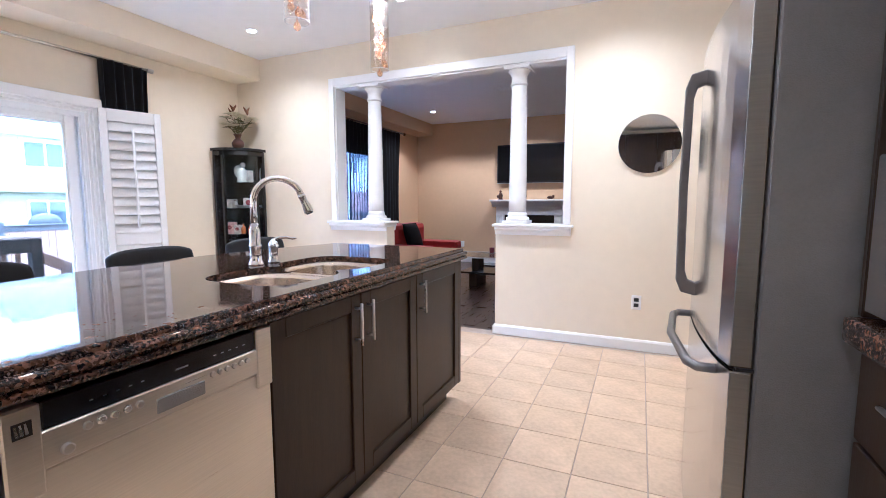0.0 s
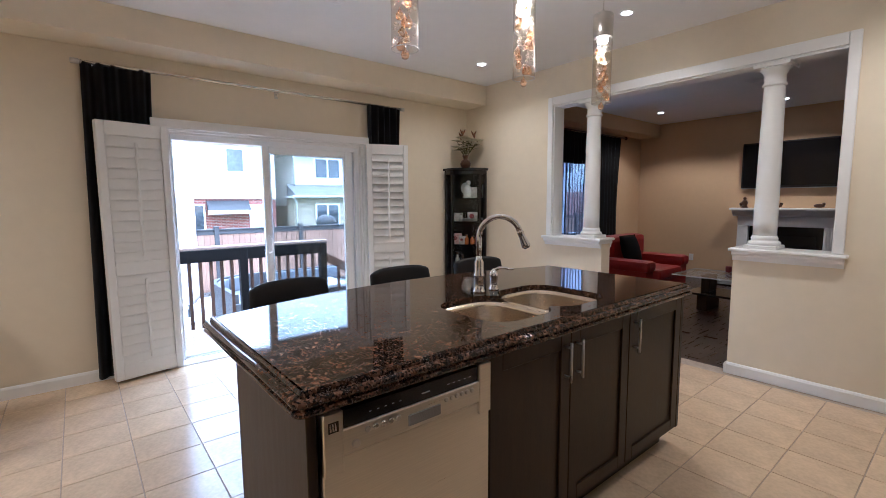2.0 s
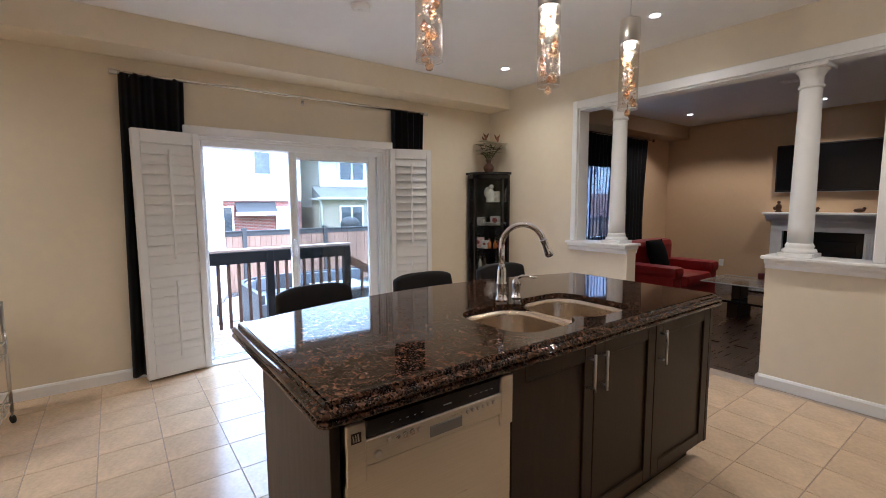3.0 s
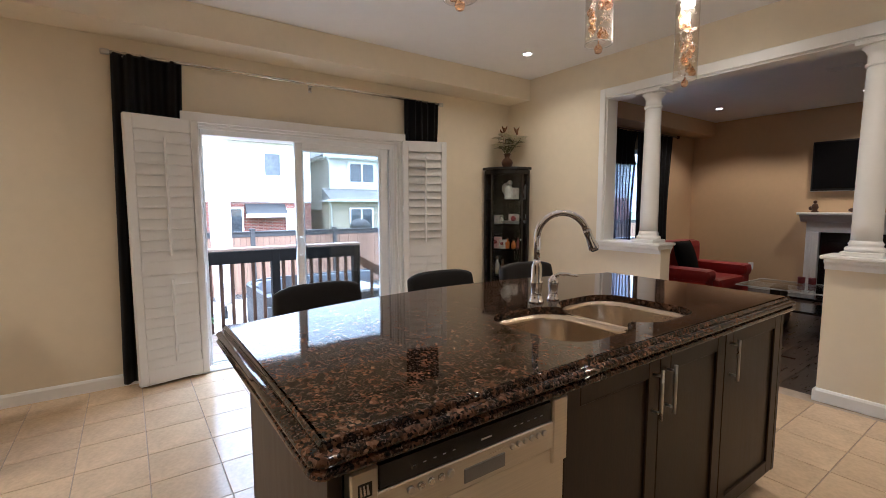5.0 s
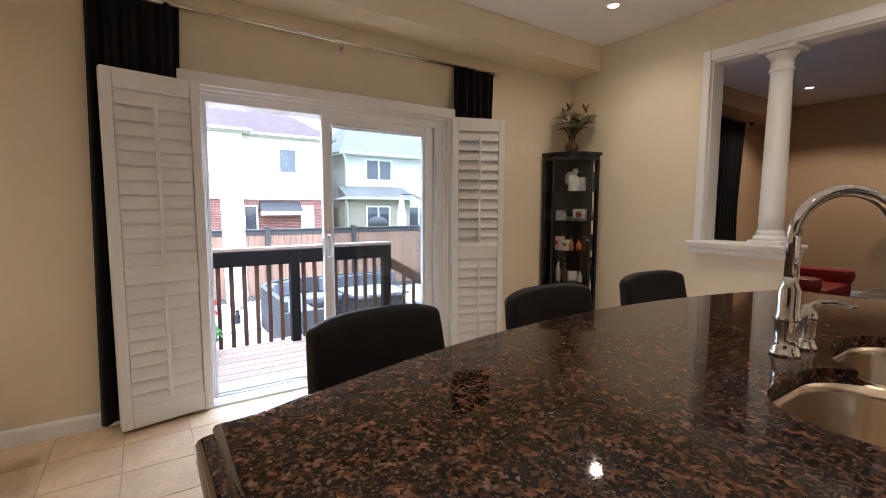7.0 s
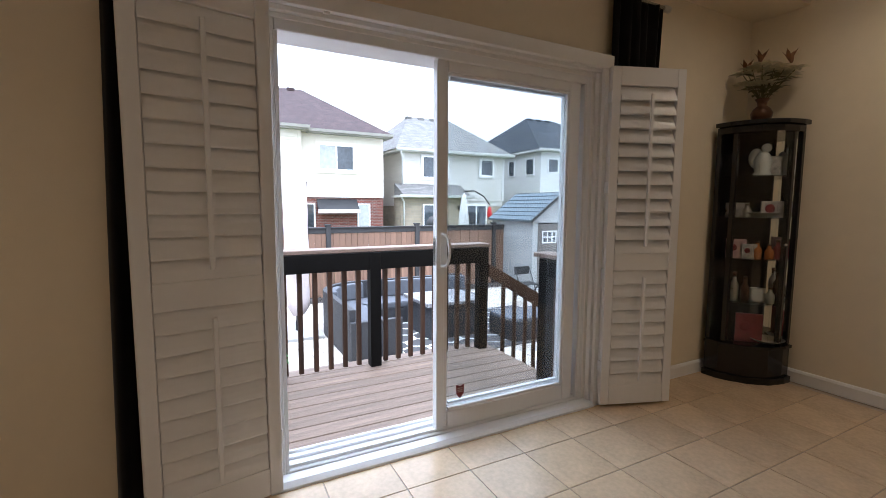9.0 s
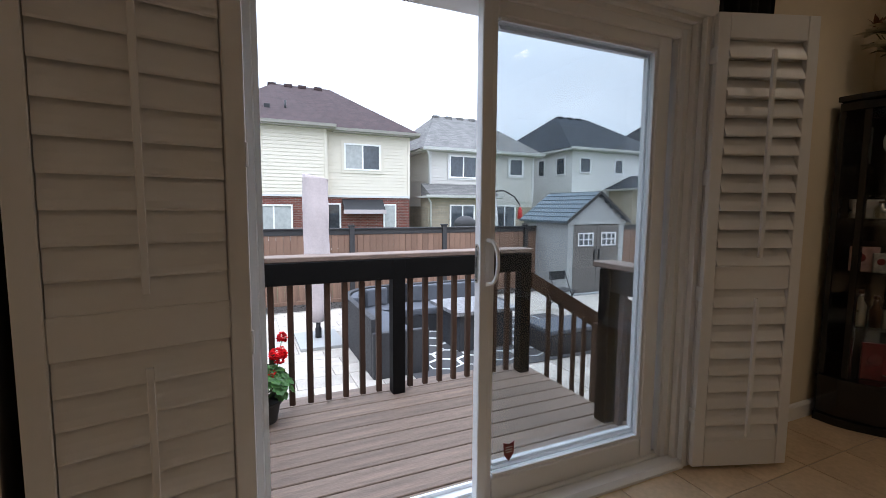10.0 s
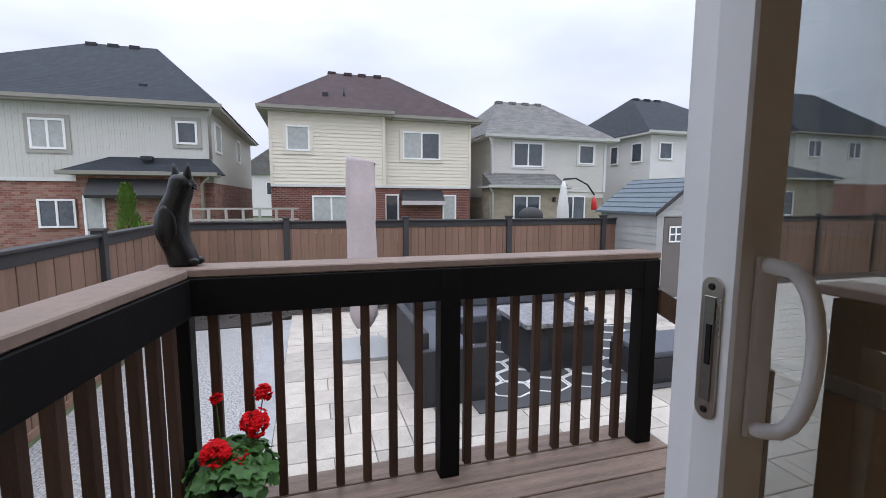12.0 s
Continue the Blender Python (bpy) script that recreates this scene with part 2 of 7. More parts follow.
CRYSTAL = solid_glass("crystal_bead", (1.0, 0.97, 0.93))
MIRROR = mat("mirror_silver", (0.9, 0.9, 0.9), 0.02, metal=1.0, var=0.0)
POTGLOW = glow("pot_lamp_lens", (1.0, 0.88, 0.7), 9.0)
PENDGLOW = glow("pendant_bulb", (1.0, 0.84, 0.62), 9.0)
SCREEN = mat("dark_tv_screen", (0.006, 0.006, 0.007), 0.12, var=0.05)
TAN = mat("tan_wall_paint", (0.64, 0.45, 0.265), 0.7, var=0.03, scale=1.5, bump=0.05, bump_scale=180)
# outside
DECK = mat("brown_composite_decking", (0.205, 0.147, 0.112), 0.65, var=0.38, scale=3, stretch=(8, 0.7, 1), bump=0.12, bump_scale=50, rand=0.14)
RAILBLACK = mat("black_brown_rail_stain", (0.0045, 0.004, 0.004), 0.65, spec=0.15, var=0.3, scale=8, bump=0.08, bump_scale=60)
RAILCAP = mat("weathered_brown_cap", (0.21, 0.15, 0.12), 0.6, var=0.2, scale=4, stretch=(1, 1, 1), bump=0.1, bump_scale=60)
BALUSTER = mat("brown_stained_baluster", (0.062, 0.034, 0.022), 0.65, spec=0.3, var=0.3, scale=6, stretch=(5, 5, 0.5), rand=0.2)
FENCE = mat("brown_fence_boards", (0.21, 0.125, 0.085), 0.75, var=0.22, scale=3, stretch=(6, 6, 0.5), rand=0.14)
FENCEDARK = mat("charcoal_fence_frame", (0.035, 0.034, 0.035), 0.7, var=0.2, scale=5)
PAVER = mat("pale_grey_paver", (0.43, 0.392, 0.343), 0.85, var=0.16, scale=5, bump=0.15, bump_scale=60, rand=0.17)
SAND = mat("joint_sand", (0.19, 0.175, 0.155), 0.95, var=0.15, scale=30)
GRAVEL = mat("grey_gravel", (0.34, 0.335, 0.33), 0.95, var=0.75, scale=45, bump=0.9, bump_scale=70)
MULCH = mat("dark_stone_mulch", (0.05, 0.043, 0.038), 0.95, var=0.7, scale=22, bump=1.0, bump_scale=50)
CONCRETE = mat("grey_concrete", (0.33, 0.335, 0.34), 0.9, var=0.15, scale=3, bump=0.1, bump_scale=80)
WICKER = mat("charcoal_wicker", (0.026, 0.027, 0.031), 0.6, var=0.35, scale=40, stretch=(1, 1, 3), bump=0.5, bump_scale=110)
CUSHION = mat("slate_grey_cushion", (0.085, 0.092, 0.108), 0.9, var=0.12, scale=6, bump=0.1, bump_scale=200)
SPECK = mat("speckled_grey_tabletop", (0.2, 0.2, 0.21), 0.35, var=0.8, scale=25)
RUGDARK = mat("charcoal_outdoor_rug", (0.055, 0.055, 0.058), 0.95, var=0.2, scale=30)
RUGWHITE = mat("white_rug_yarn", (0.6, 0.6, 0.58), 0.95, var=0.1, scale=30)
COVER = mat("pinkish_grey_cover_cloth", (0.50, 0.435, 0.43), 0.8, var=0.1, scale=4, bump=0.5, bump_scale=7)
SHEDWALL = mat("grey_resin_siding", (0.36, 0.365, 0.36), 0.6, var=0.08, scale=4, bump=0.05, bump_scale=60)
SHEDDOOR = mat("taupe_resin_door", (0.135, 0.122, 0.112), 0.6, var=0.1, scale=5)
SHEDROOF = mat("slate_blue_resin_shingle", (0.10, 0.128, 0.15), 0.6, var=0.2, scale=8)
SHINGLE_BROWN = brick("brown_asphalt_shingles", (0.062, 0.037, 0.037), (0.046, 0.028, 0.029), (0.034, 0.022, 0.023), w=0.33, h=0.075)
SHINGLE_GREY = brick("grey_asphalt_shingles", (0.19, 0.185, 0.175), (0.13, 0.126, 0.12), (0.09, 0.088, 0.084), w=0.33, h=0.075)
SHINGLE_BLACK = brick("blue_black_asphalt_shingles", (0.026, 0.033, 0.042), (0.018, 0.024, 0.031), (0.012, 0.015, 0.02), w=0.33, h=0.075)
SIDE_CREAM = mat("cream_vinyl_siding", (0.71, 0.65, 0.54), 0.6, var=0.03, scale=1)
SIDE_GREY = mat("light_grey_siding", (0.56, 0.535, 0.49), 0.6, var=0.03, scale=1)
SIDE_WHITE = mat("off_white_siding", (0.68, 0.665, 0.64), 0.6, var=0.03, scale=1)
SIDE_SAGE = mat("sage_grey_siding", (0.56, 0.545, 0.50), 0.6, var=0.03, scale=1)
BRICK_RED = brick("red_brick", (0.21, 0.062, 0.044), (0.12, 0.038, 0.028), (0.24, 0.2, 0.175))
BRICK_MIX = brick("mixed_red_brick", (0.22, 0.07, 0.047), (0.34, 0.19, 0.145), (0.24, 0.2, 0.175))
STONE_TAN = brick("tan_stone", (0.36, 0.30, 0.22), (0.29, 0.25, 0.19), (0.3, 0.27, 0.22), scale=1.6)
EAVE = mat("taupe_eaves_metal", (0.36, 0.335, 0.30), 0.5, var=0.05)
EAVE_W = mat("white_eaves_metal", (0.62, 0.61, 0.59), 0.5, var=0.05)
FARGLASS = mat("dark_window_glass", (0.05, 0.062, 0.075), 0.06, spec=1.0, var=0.4, scale=1)
BLIND = mat("pale_window_blind", (0.42, 0.43, 0.42), 0.6, var=0.15, scale=6)
LEAF = mat("geranium_leaf", (0.055, 0.155, 0.026), 0.5, var=0.35, scale=30)
REDPETAL = mat("red_geranium_petals", (0.75, 0.008, 0.012), 0.8, spec=0.2, var=0.3, scale=40)
CEDAR = mat("cedar_foliage", (0.12, 0.21, 0.03), 0.8, var=0.4, scale=10)
CLAY = mat("dark_plant_pot", (0.03, 0.028, 0.027), 0.6, var=0.2)
OWL = mat("black_resin_figure", (0.004, 0.004, 0.0045), 0.3, spec=0.35, var=0.5, scale=18, bump=0.25, bump_scale=60)
GRASS = mat("far_lawn", (0.07, 0.10, 0.035), 0.95, var=0.35, scale=1.5, bump=0.4, bump_scale=40)
REDCLOTH = mat("red_bird_feeder", (0.5, 0.02, 0.02), 0.5)

# ---- mesh helpers ----
def bx(bm, x0, x1, y0, y1, z0, z1, bev=0.0):
    """A box, with chamfered edges if bev is given."""
    t = bmesh.new()
    bmesh.ops.create_cube(t, size=1, matrix=Matrix.Translation(((x0 + x1) / 2, (y0 + y1) / 2, (z0 + z1) / 2)) @ Matrix.Diagonal((abs(x1 - x0), abs(y1 - y0), abs(z1 - z0), 1)))
    if bev:
        bmesh.ops.bevel(t, geom=t.edges[:], offset=bev, segments=2 if bev > 0.006 else 1, profile=0.6, affect="EDGES")
    join(bm, t)
    return bm


def join(bm, t, m=None):
    """Adds the mesh t to bm, moved by m, and frees t."""
    if m is not None:
        t.transform(m)
    d = bpy.data.meshes.new("tmp")
    t.to_mesh(d)
    t.free()
    bm.from_mesh(d)
    bpy.data.meshes.remove(d)
    return bm


def turned(bm, profile, at=(0, 0, 0), n=24, m=None):
    """A lathed solid: profile rows of radius and height."""
    t = bmesh.new()
    rings = []
    for r, z in profile:
        rings.append([t.verts.new((r * math.cos(2 * math.pi * k / n), r * math.sin(2 * math.pi * k / n), z)) for k in range(n)])
    for a, b in zip(rings, rings[1:]):
        for k in range(n):
            t.faces.new((a[k], a[(k + 1) % n], b[(k + 1) % n], b[k]))
    t.faces.new(rings[0][::-1])
    t.faces.new(rings[-1])
    for f in t.faces:
        f.smooth = len(f.verts) == 4
    return join(bm, t, (m or Matrix()) if m is not None else Matrix.Translation(at))


def tube(bm, pts, r, n=10, r_end=None):
    """A round bar through points."""
    pts = [Vector(p) for p in pts]
    t, rings, up = bmesh.new(), [], None
    for i, p in enumerate(pts):
        d = (pts[min(i + 1, len(pts) - 1)] - pts[max(i - 1, 0)]).normalized()
        if up is None:
            up = d.orthogonal().normalized()
        up = (up - d * up.dot(d)).normalized()
        side, rr = d.cross(up), r if r_end is None else r + (r_end - r) * i / (len(pts) - 1)
        rings.append([t.verts.new(p + rr * (math.cos(2 * math.pi * k / n) * up + math.sin(2 * math.pi * k / n) * side)) for k in range(n)])
    for a, b in zip(rings, rings[1:]):
        for k in range(n):
            t.faces.new((a[k], a[(k + 1) % n], b[(k + 1) % n], b[k])).smooth = True
    t.faces.new(rings[0][::-1])
    t.faces.new(rings[-1])
    bmesh.ops.recalc_face_normals(t, faces=t.faces)
    return join(bm, t)


def prism(bm, poly, axis, a, b, bev=0.0):
    """A polygon (pairs) drawn out along an axis from a to b. Axis x: pairs are y, z; y: x, z; z: x, y."""
    t = bmesh.new()
    put = {"x": lambda u, v, w: (w, u, v), "y": lambda u, v, w: (u, w, v), "z": lambda u, v, w: (u, v, w)}[axis]
    lo, hi = [t.verts.new(put(u, v, a)) for u, v in poly], [t.verts.new(put(u, v, b)) for u, v in poly]
    k = len(poly)
    for i in range(k):
        t.faces.new((lo[i], lo[(i + 1) % k], hi[(i + 1) % k], hi[i]))
    t.faces.new(lo[::-1])
    t.faces.new(hi)
    bmesh.ops.recalc_face_normals(t, faces=t.faces)
    if bev:
        bmesh.ops.bevel(t, geom=t.edges[:], offset=bev, segments=2, profile=0.6, affect="EDGES")
    return join(bm, t)


def ball(bm, at, r, sx=1, sy=1, sz=1, u=12, v=8):
    t = bmesh.new()
    bmesh.ops.create_uvsphere(t, u_segments=u, v_segments=v, radius=r)
    for f in t.faces:
        f.smooth = True
    return join(bm, t, Matrix.Translation(at) @ Matrix.Diagonal((sx, sy, sz, 1)))


def meshed(name, bm, material):
    d = bpy.data.meshes.new(name)
    bm.to_mesh(d)
    bm.free()
    d.materials.append(material)
    return d


def part(name, bm, material, parent, label=""):
    """ONE mesh object under a thing or a part, in that thing's own coordinates."""
    ob = new(name, meshed(name, bm, material))
    ob.parent = parent
    return tagged(ob, label)


def piece(name, data, parent, at, turn=0.0):
    ob = new(name, data)
    ob.parent = parent
    ob.matrix_basis = pose(*at, 0, 0, turn)
    return ob


def thing(name, at, label, category, group="", kind="", turn=0.0):
    ob = new(name)
    ob.empty_display_size = 0.1
    ob.matrix_basis = pose(*at, 0, 0, turn)
    return tagged(ob, label, category, group, kind)


def setting(name, bm, material, label="", category=""):
    return tagged(new(name, meshed(name, bm, material)), label, category, kind="structure")


N = bmesh.new
EAST, SOUTH, NORTH2, CEIL_Z = 1.25, -3.2, 8.3, 2.74

# ---- large structure: kitchen and living room ----
bm = N()
for y0, y1, z0, z1 in ((SOUTH, 0.47, 0, CEIL_Z), (2.28, 3.9, 0, CEIL_Z), (0.47, 2.28, 1.965, CEIL_Z)):
    bx(bm, -4.36, -4.19, y0, y1, z0, z1)
setting("wall_west", bm, WALL, "cream painted wall with a sliding door opening", "wall")
bm = N()
for y0, y1, z0, z1 in ((3.9, 5.1, 0, CEIL_Z), (5.1, 6.95, 0, 0.78), (5.1, 6.95, 2.2, CEIL_Z), (6.95, NORTH2 + 0.15, 0, CEIL_Z)):
    bx(bm, -4.36, -4.19, y0, y1, z0, z1)
setting("wall_living_room_west", bm, TAN, "tan painted living room wall with a curtained window", "wall")
bm = N()
for x0, x1, z0, z1 in ((-4.19, -2.85, 0, CEIL_Z), (-0.53, EAST, 0, CEIL_Z), (-2.85, -0.53, 2.36, CEIL_Z), (-2.85, -2.255, 0, 0.945), (-1.13, -0.53, 0, 0.945)):
    bx(bm, x0, x1, 3.82, 3.97, z0, z1)
setting("wall_north", bm, WALL, "cream painted wall with a wide pillared opening", "wall")
setting("wall_east", bx(N(), EAST, EAST + 0.15, SOUTH, NORTH2 + 0.15, 0, CEIL_Z), WALL, "plain cream painted wall", "wall")
setting("wall_south", bx(N(), -4.36, EAST + 0.15, SOUTH - 0.15, SOUTH, 0, CEIL_Z), WALL, "plain cream painted wall", "wall")
setting("wall_living_room", bx(N(), -4.36, EAST, NORTH2, NORTH2 + 0.15, 0, CEIL_Z), TAN, "tan painted living room wall behind the fireplace", "wall")
setting("ceiling", bx(N(), -4.36, EAST + 0.15, SOUTH - 0.15, NORTH2 + 0.15, CEIL_Z, CEIL_Z + 0.2), CEIL, "flat white painted ceiling", "ceiling")
setting("bulkhead", bx(N(), -4.187, -3.84, SOUTH, 3.818, 2.515, CEIL_Z - 0.002), WALL, "cream boxed bulkhead over the sliding door", "bulkhead")
setting("living_room_bulkhead", bx(N(), -4.187, -3.84, 3.972, NORTH2 - 0.002, 2.515, CEIL_Z - 0.002), TAN, "tan boxed bulkhead over the living room window", "bulkhead")

bm = N()
for y0, y1 in ((SOUTH, 0.44), (2.33, 3.82)):
    prism(bm, [(-4.188, 0), (-4.172, 0), (-4.172, 0.072), (-4.178, 0.085), (-4.188, 0.09)], "y", y0, y1)
for x0, x1 in ((-4.17, -2.255), (-1.13, EAST)):
    prism(bm, [(3.819, 0), (3.803, 0), (3.803, 0.072), (3.81, 0.085), (3.819, 0.09)], "x", x0, x1)
prism(bm, [(-1.131, 0), (-1.147, 0), (-1.147, 0.072), (-1.14, 0.085), (-1.131, 0.09)], "y", 3.803, 3.985)
prism(bm, [(-2.254, 0), (-2.238, 0), (-2.238, 0.072), (-2.245, 0.085), (-2.254, 0.09)], "y", 3.803, 3.985)
prism(bm, [(8.299, 0), (8.283, 0), (8.283, 0.1), (8.29, 0.115), (8.299, 0.12)], "x", -4.17, -2.47)
setting("baseboard", bm, TRIM, "white painted baseboard", "baseboard")

# white casing round the pillared opening
bm = N()
bx(bm, -2.905, -2.845, 3.796, 3.818, 1.002, 2.43, 0.004)
bx(bm, -0.545, -0.485, 3.796, 3.818, 1.002, 2.43, 0.004)
bx(bm, -2.844, -0.546, 3.796, 3.818, 2.35, 2.43, 0.004)
bx(bm, -2.848, -2.83, 3.819, 3.974, 1.002, 2.352)
bx(bm, -0.55, -0.532, 3.819, 3.974, 1.002, 2.352)
bx(bm, -2.829, -0.551, 3.819, 3.974, 2.335, 2.358)
setting("opening_trim", bm, TRIM, "white painted casing of the pillared opening", "trim")
for x0, x1 in ((-2.94, -2.235), (-1.15, -0.46)):
    bm = N()
    bx(bm, x0, x1, 3.755, 4.03, 0.975, 1.0, 0.006)
    prism(bm, [(3.772, 0.974), (3.772, 0.955), (3.795, 0.935), (3.8, 0.905), (3.819, 0.905), (3.819, 0.944), (3.971, 0.944), (3.971, 0.905), (3.99, 0.905), (3.995, 0.935), (4.015, 0.955), (4.015, 0.974)], "x", x0 + 0.02, x1 - 0.02)
    setting("pony_wall_cap", bm, TRIM, "white moulded cap on the half wall", "trim")


def column(x):
    c = thing("column", (x, 3.895, 1.0), "white turned column standing on the half wall", "column", "columns of the opening")
    part("plinth", bx(N(), -0.105, 0.105, -0.105, 0.105, 0, 0.028, 0.004), TRIM, c)
    part("base", turned(N(), [(0.1, 0.028), (0.104, 0.04), (0.1, 0.055), (0.085, 0.06), (0.084, 0.07), (0.088, 0.078), (0.082, 0.088), (0.077, 0.1)], n=32), TRIM, c)
    prof = [(0.076 - 0.011 * (k / 10) ** 1.6, 0.1 + k * 0.108) for k in range(11)]
    part("shaft", turned(N(), prof, n=32), TRIM, c)
    part("capital", turned(N(), [(0.065, 1.18), (0.075, 1.186), (0.075, 1.2), (0.066, 1.205), (0.066, 1.26), (0.072, 1.265), (0.08, 1.285), (0.095, 1.3), (0.095, 1.308)], n=32), TRIM, c)
    part("abacus", bx(N(), -0.11, 0.11, -0.11, 0.11, 1.308, 1.334, 0.004), TRIM, c)


column(-2.42)
column(-0.955)

# ---- sliding door ----
bm = N()
for y0, y1, z0, z1 in ((0.475, 0.535, 0.0, 1.95), (2.215, 2.275, 0.0, 1.95), (0.536, 2.214, 1.885, 1.95), (0.536, 2.214, 0.0, 0.045)):
    bx(bm, -4.34, -4.17, y0, y1, z0, z1, 0.004)
for y0, y1 in ((0.536, 0.55), (2.2, 2.214)):
    for x0 in (-4.315, -4.255, -4.195):
        bx(bm, x0, x0 + 0.02, y0, y1, 0.045, 1.885)
for x0 in (-4.32, -4.265, -4.2):
    bx(bm, x0, x0 + 0.012, 0.54, 2.21, 0.046, 0.06)
setting("door_1", bm, VINYL, "white vinyl frame and track of a sliding patio door", "door frame")
# a stepped white frame: each step towards the room stands further out of the opening
bm = N()
for x0, x1, d, o in ((-4.19, -4.166, 0.022, 0.075), (-4.1655, -4.136, 0.042, 0.066), (-4.1355, -4.105, 0.062, 0.075)):
    bx(bm, x0, x1, 2.222 + d, 2.272 + o, 0.0, 1.905 + d, 0.003)
    bx(bm, x0, x1, 0.477 - o, 0.527 - d, 0.0, 1.905 + d, 0.003)
    bx(bm, x0, x1, 0.477 - o, 2.272 + o, 1.9055 + d, 1.966 + o, 0.003)
for yy in (0.466, 2.283):
    bx(bm, -4.104, -4.099, yy - 0.012, yy + 0.004, 0.02, 1.96, 0.001)
for yy in (0.72, 2.05):
    bx(bm, -4.118, -4.11, yy, yy + 0.025, 1.957, 1.967, 0.001)
setting("shutter_frame", bm, TRIM, "white frame that carries the shutters", "trim")
setting("door_sill", prism(N(), [(-4.168, 0), (-4.1, 0), (-4.1, 0.012), (-4.12, 0.03), (-4.168, 0.035)], "y", 0.466, 2.283), VINYL, "white sill of the sliding door", "sill")


def door_panel(name, x, y0, y1, label, handle):
    d = thing(name, (x, y0, 0.05), label, "door")
    w = y1 - y0
    part("stile", bx(N(), -0.018, 0.023, 0, 0.042, 0, 1.86, 0.003), VINYL, d)
    part("stile", bx(N(), -0.02, 0.02, w - 0.075, w, 0, 1.86, 0.004), VINYL, d)
    part("top_rail", bx(N(), -0.02, 0.02, 0.065, w - 0.076, 1.785, 1.86, 0.004), VINYL, d)
    part("bottom_rail", bx(N(), -0.02, 0.02, 0.065, w - 0.076, 0, 0.09, 0.004), VINYL, d)
    bm = N()
    for y0b, y1b, z0, z1 in ((0.0425, 0.0645, 0.0, 1.86), (w - 0.088, w - 0.076, 0.091, 1.784), (0.0765, w - 0.089, 0.091, 0.103), (0.0765, w - 0.089, 1.772, 1.784)):
        bx(bm, -0.012, 0.012, y0b, y1b, z0, z1)
    part("glazing_bead", bm, VINYL, d)
    g = part("glass", bx(N(), -0.003, 0.003, 0.06, w - 0.085, 0.1, 1.775), DOORGLASS, d, "clear double glazing with a faint blue tint")
    g.visible_shadow = False
    if handle:
        bow = [(0.021, 0.03, 0.848), (0.03, 0.03, 0.847)]
        for k in range(13):
            a = radians(-90 + 15 * k)
            bow.append((0.034 + 0.026 * max(math.cos(a), 0.0) ** 0.7, 0.031 + 0.021 * max(math.cos(a), 0.0) ** 0.7, 0.926 + 0.078 * math.sin(a)))
        bow += [(0.03, 0.03, 1.005), (0.021, 0.03, 1.004)]
        h = part("handle", tube(N(), bow, 0.0074, 12), VINYL, d, "white curved pull handle")
        part("handle_plate", bx(N(), 0.0225, 0.027, 0.019, 0.0385, 0.838, 1.014, 0.002), VINYL, h)
        part("lock_plate", prism(N(), [(0.011 * math.cos(a), 0.92 + (0.06 if math.sin(a) > 0 else -0.06) + 0.011 * math.sin(a)) for a in (2 * math.pi * (k + 0.5) / 20 for k in range(20))], "y", -0.003, 0.001), NICKEL, d, "satin metal lock plate")
        part("latch_channel", bx(N(), -0.0062, 0.0062, -0.0042, -0.003, 0.868, 0.972, 0.0005), STEEL_EDGE, d, "dull recessed latch channel")
        bm = N()
        bx(bm, -0.0015, 0.004, -0.0052, -0.0042, 0.905, 0.945)
        for z in (0.8585, 0.9815):
            turned(bm, [(0.004, 0), (0.003, 0.0015)], n=10, m=Matrix.Translation((0, -0.003, z)) @ pose(0, 0, 0, 90, 0, 0))
        part("latch_slot", bm, BLACK, d)
        bm = N()
        prism(bm, [(0.125, 0.215), (0.15, 0.205), (0.175, 0.215), (0.172, 0.165), (0.15, 0.135), (0.128, 0.165)], "x", 0.0035, 0.005)
        st = part("sticker", bm, MAROON, d, "small red shield-shaped sticker on the glass")
        bm = N()
        for z in (0.192, 0.182, 0.172):
            bx(bm, 0.0052, 0.0058, 0.134, 0.166, z, z + 0.004)
        part("sticker_print", bm, PHOTO, st)
    return d


door_panel("sliding_door_panel", -4.205, 1.265, 2.178, "white vinyl sliding door panel slid open to one side", True)
door_panel("fixed_door_panel", -4.27, 1.3, 2.21, "white vinyl fixed door panel behind the sliding one", False)


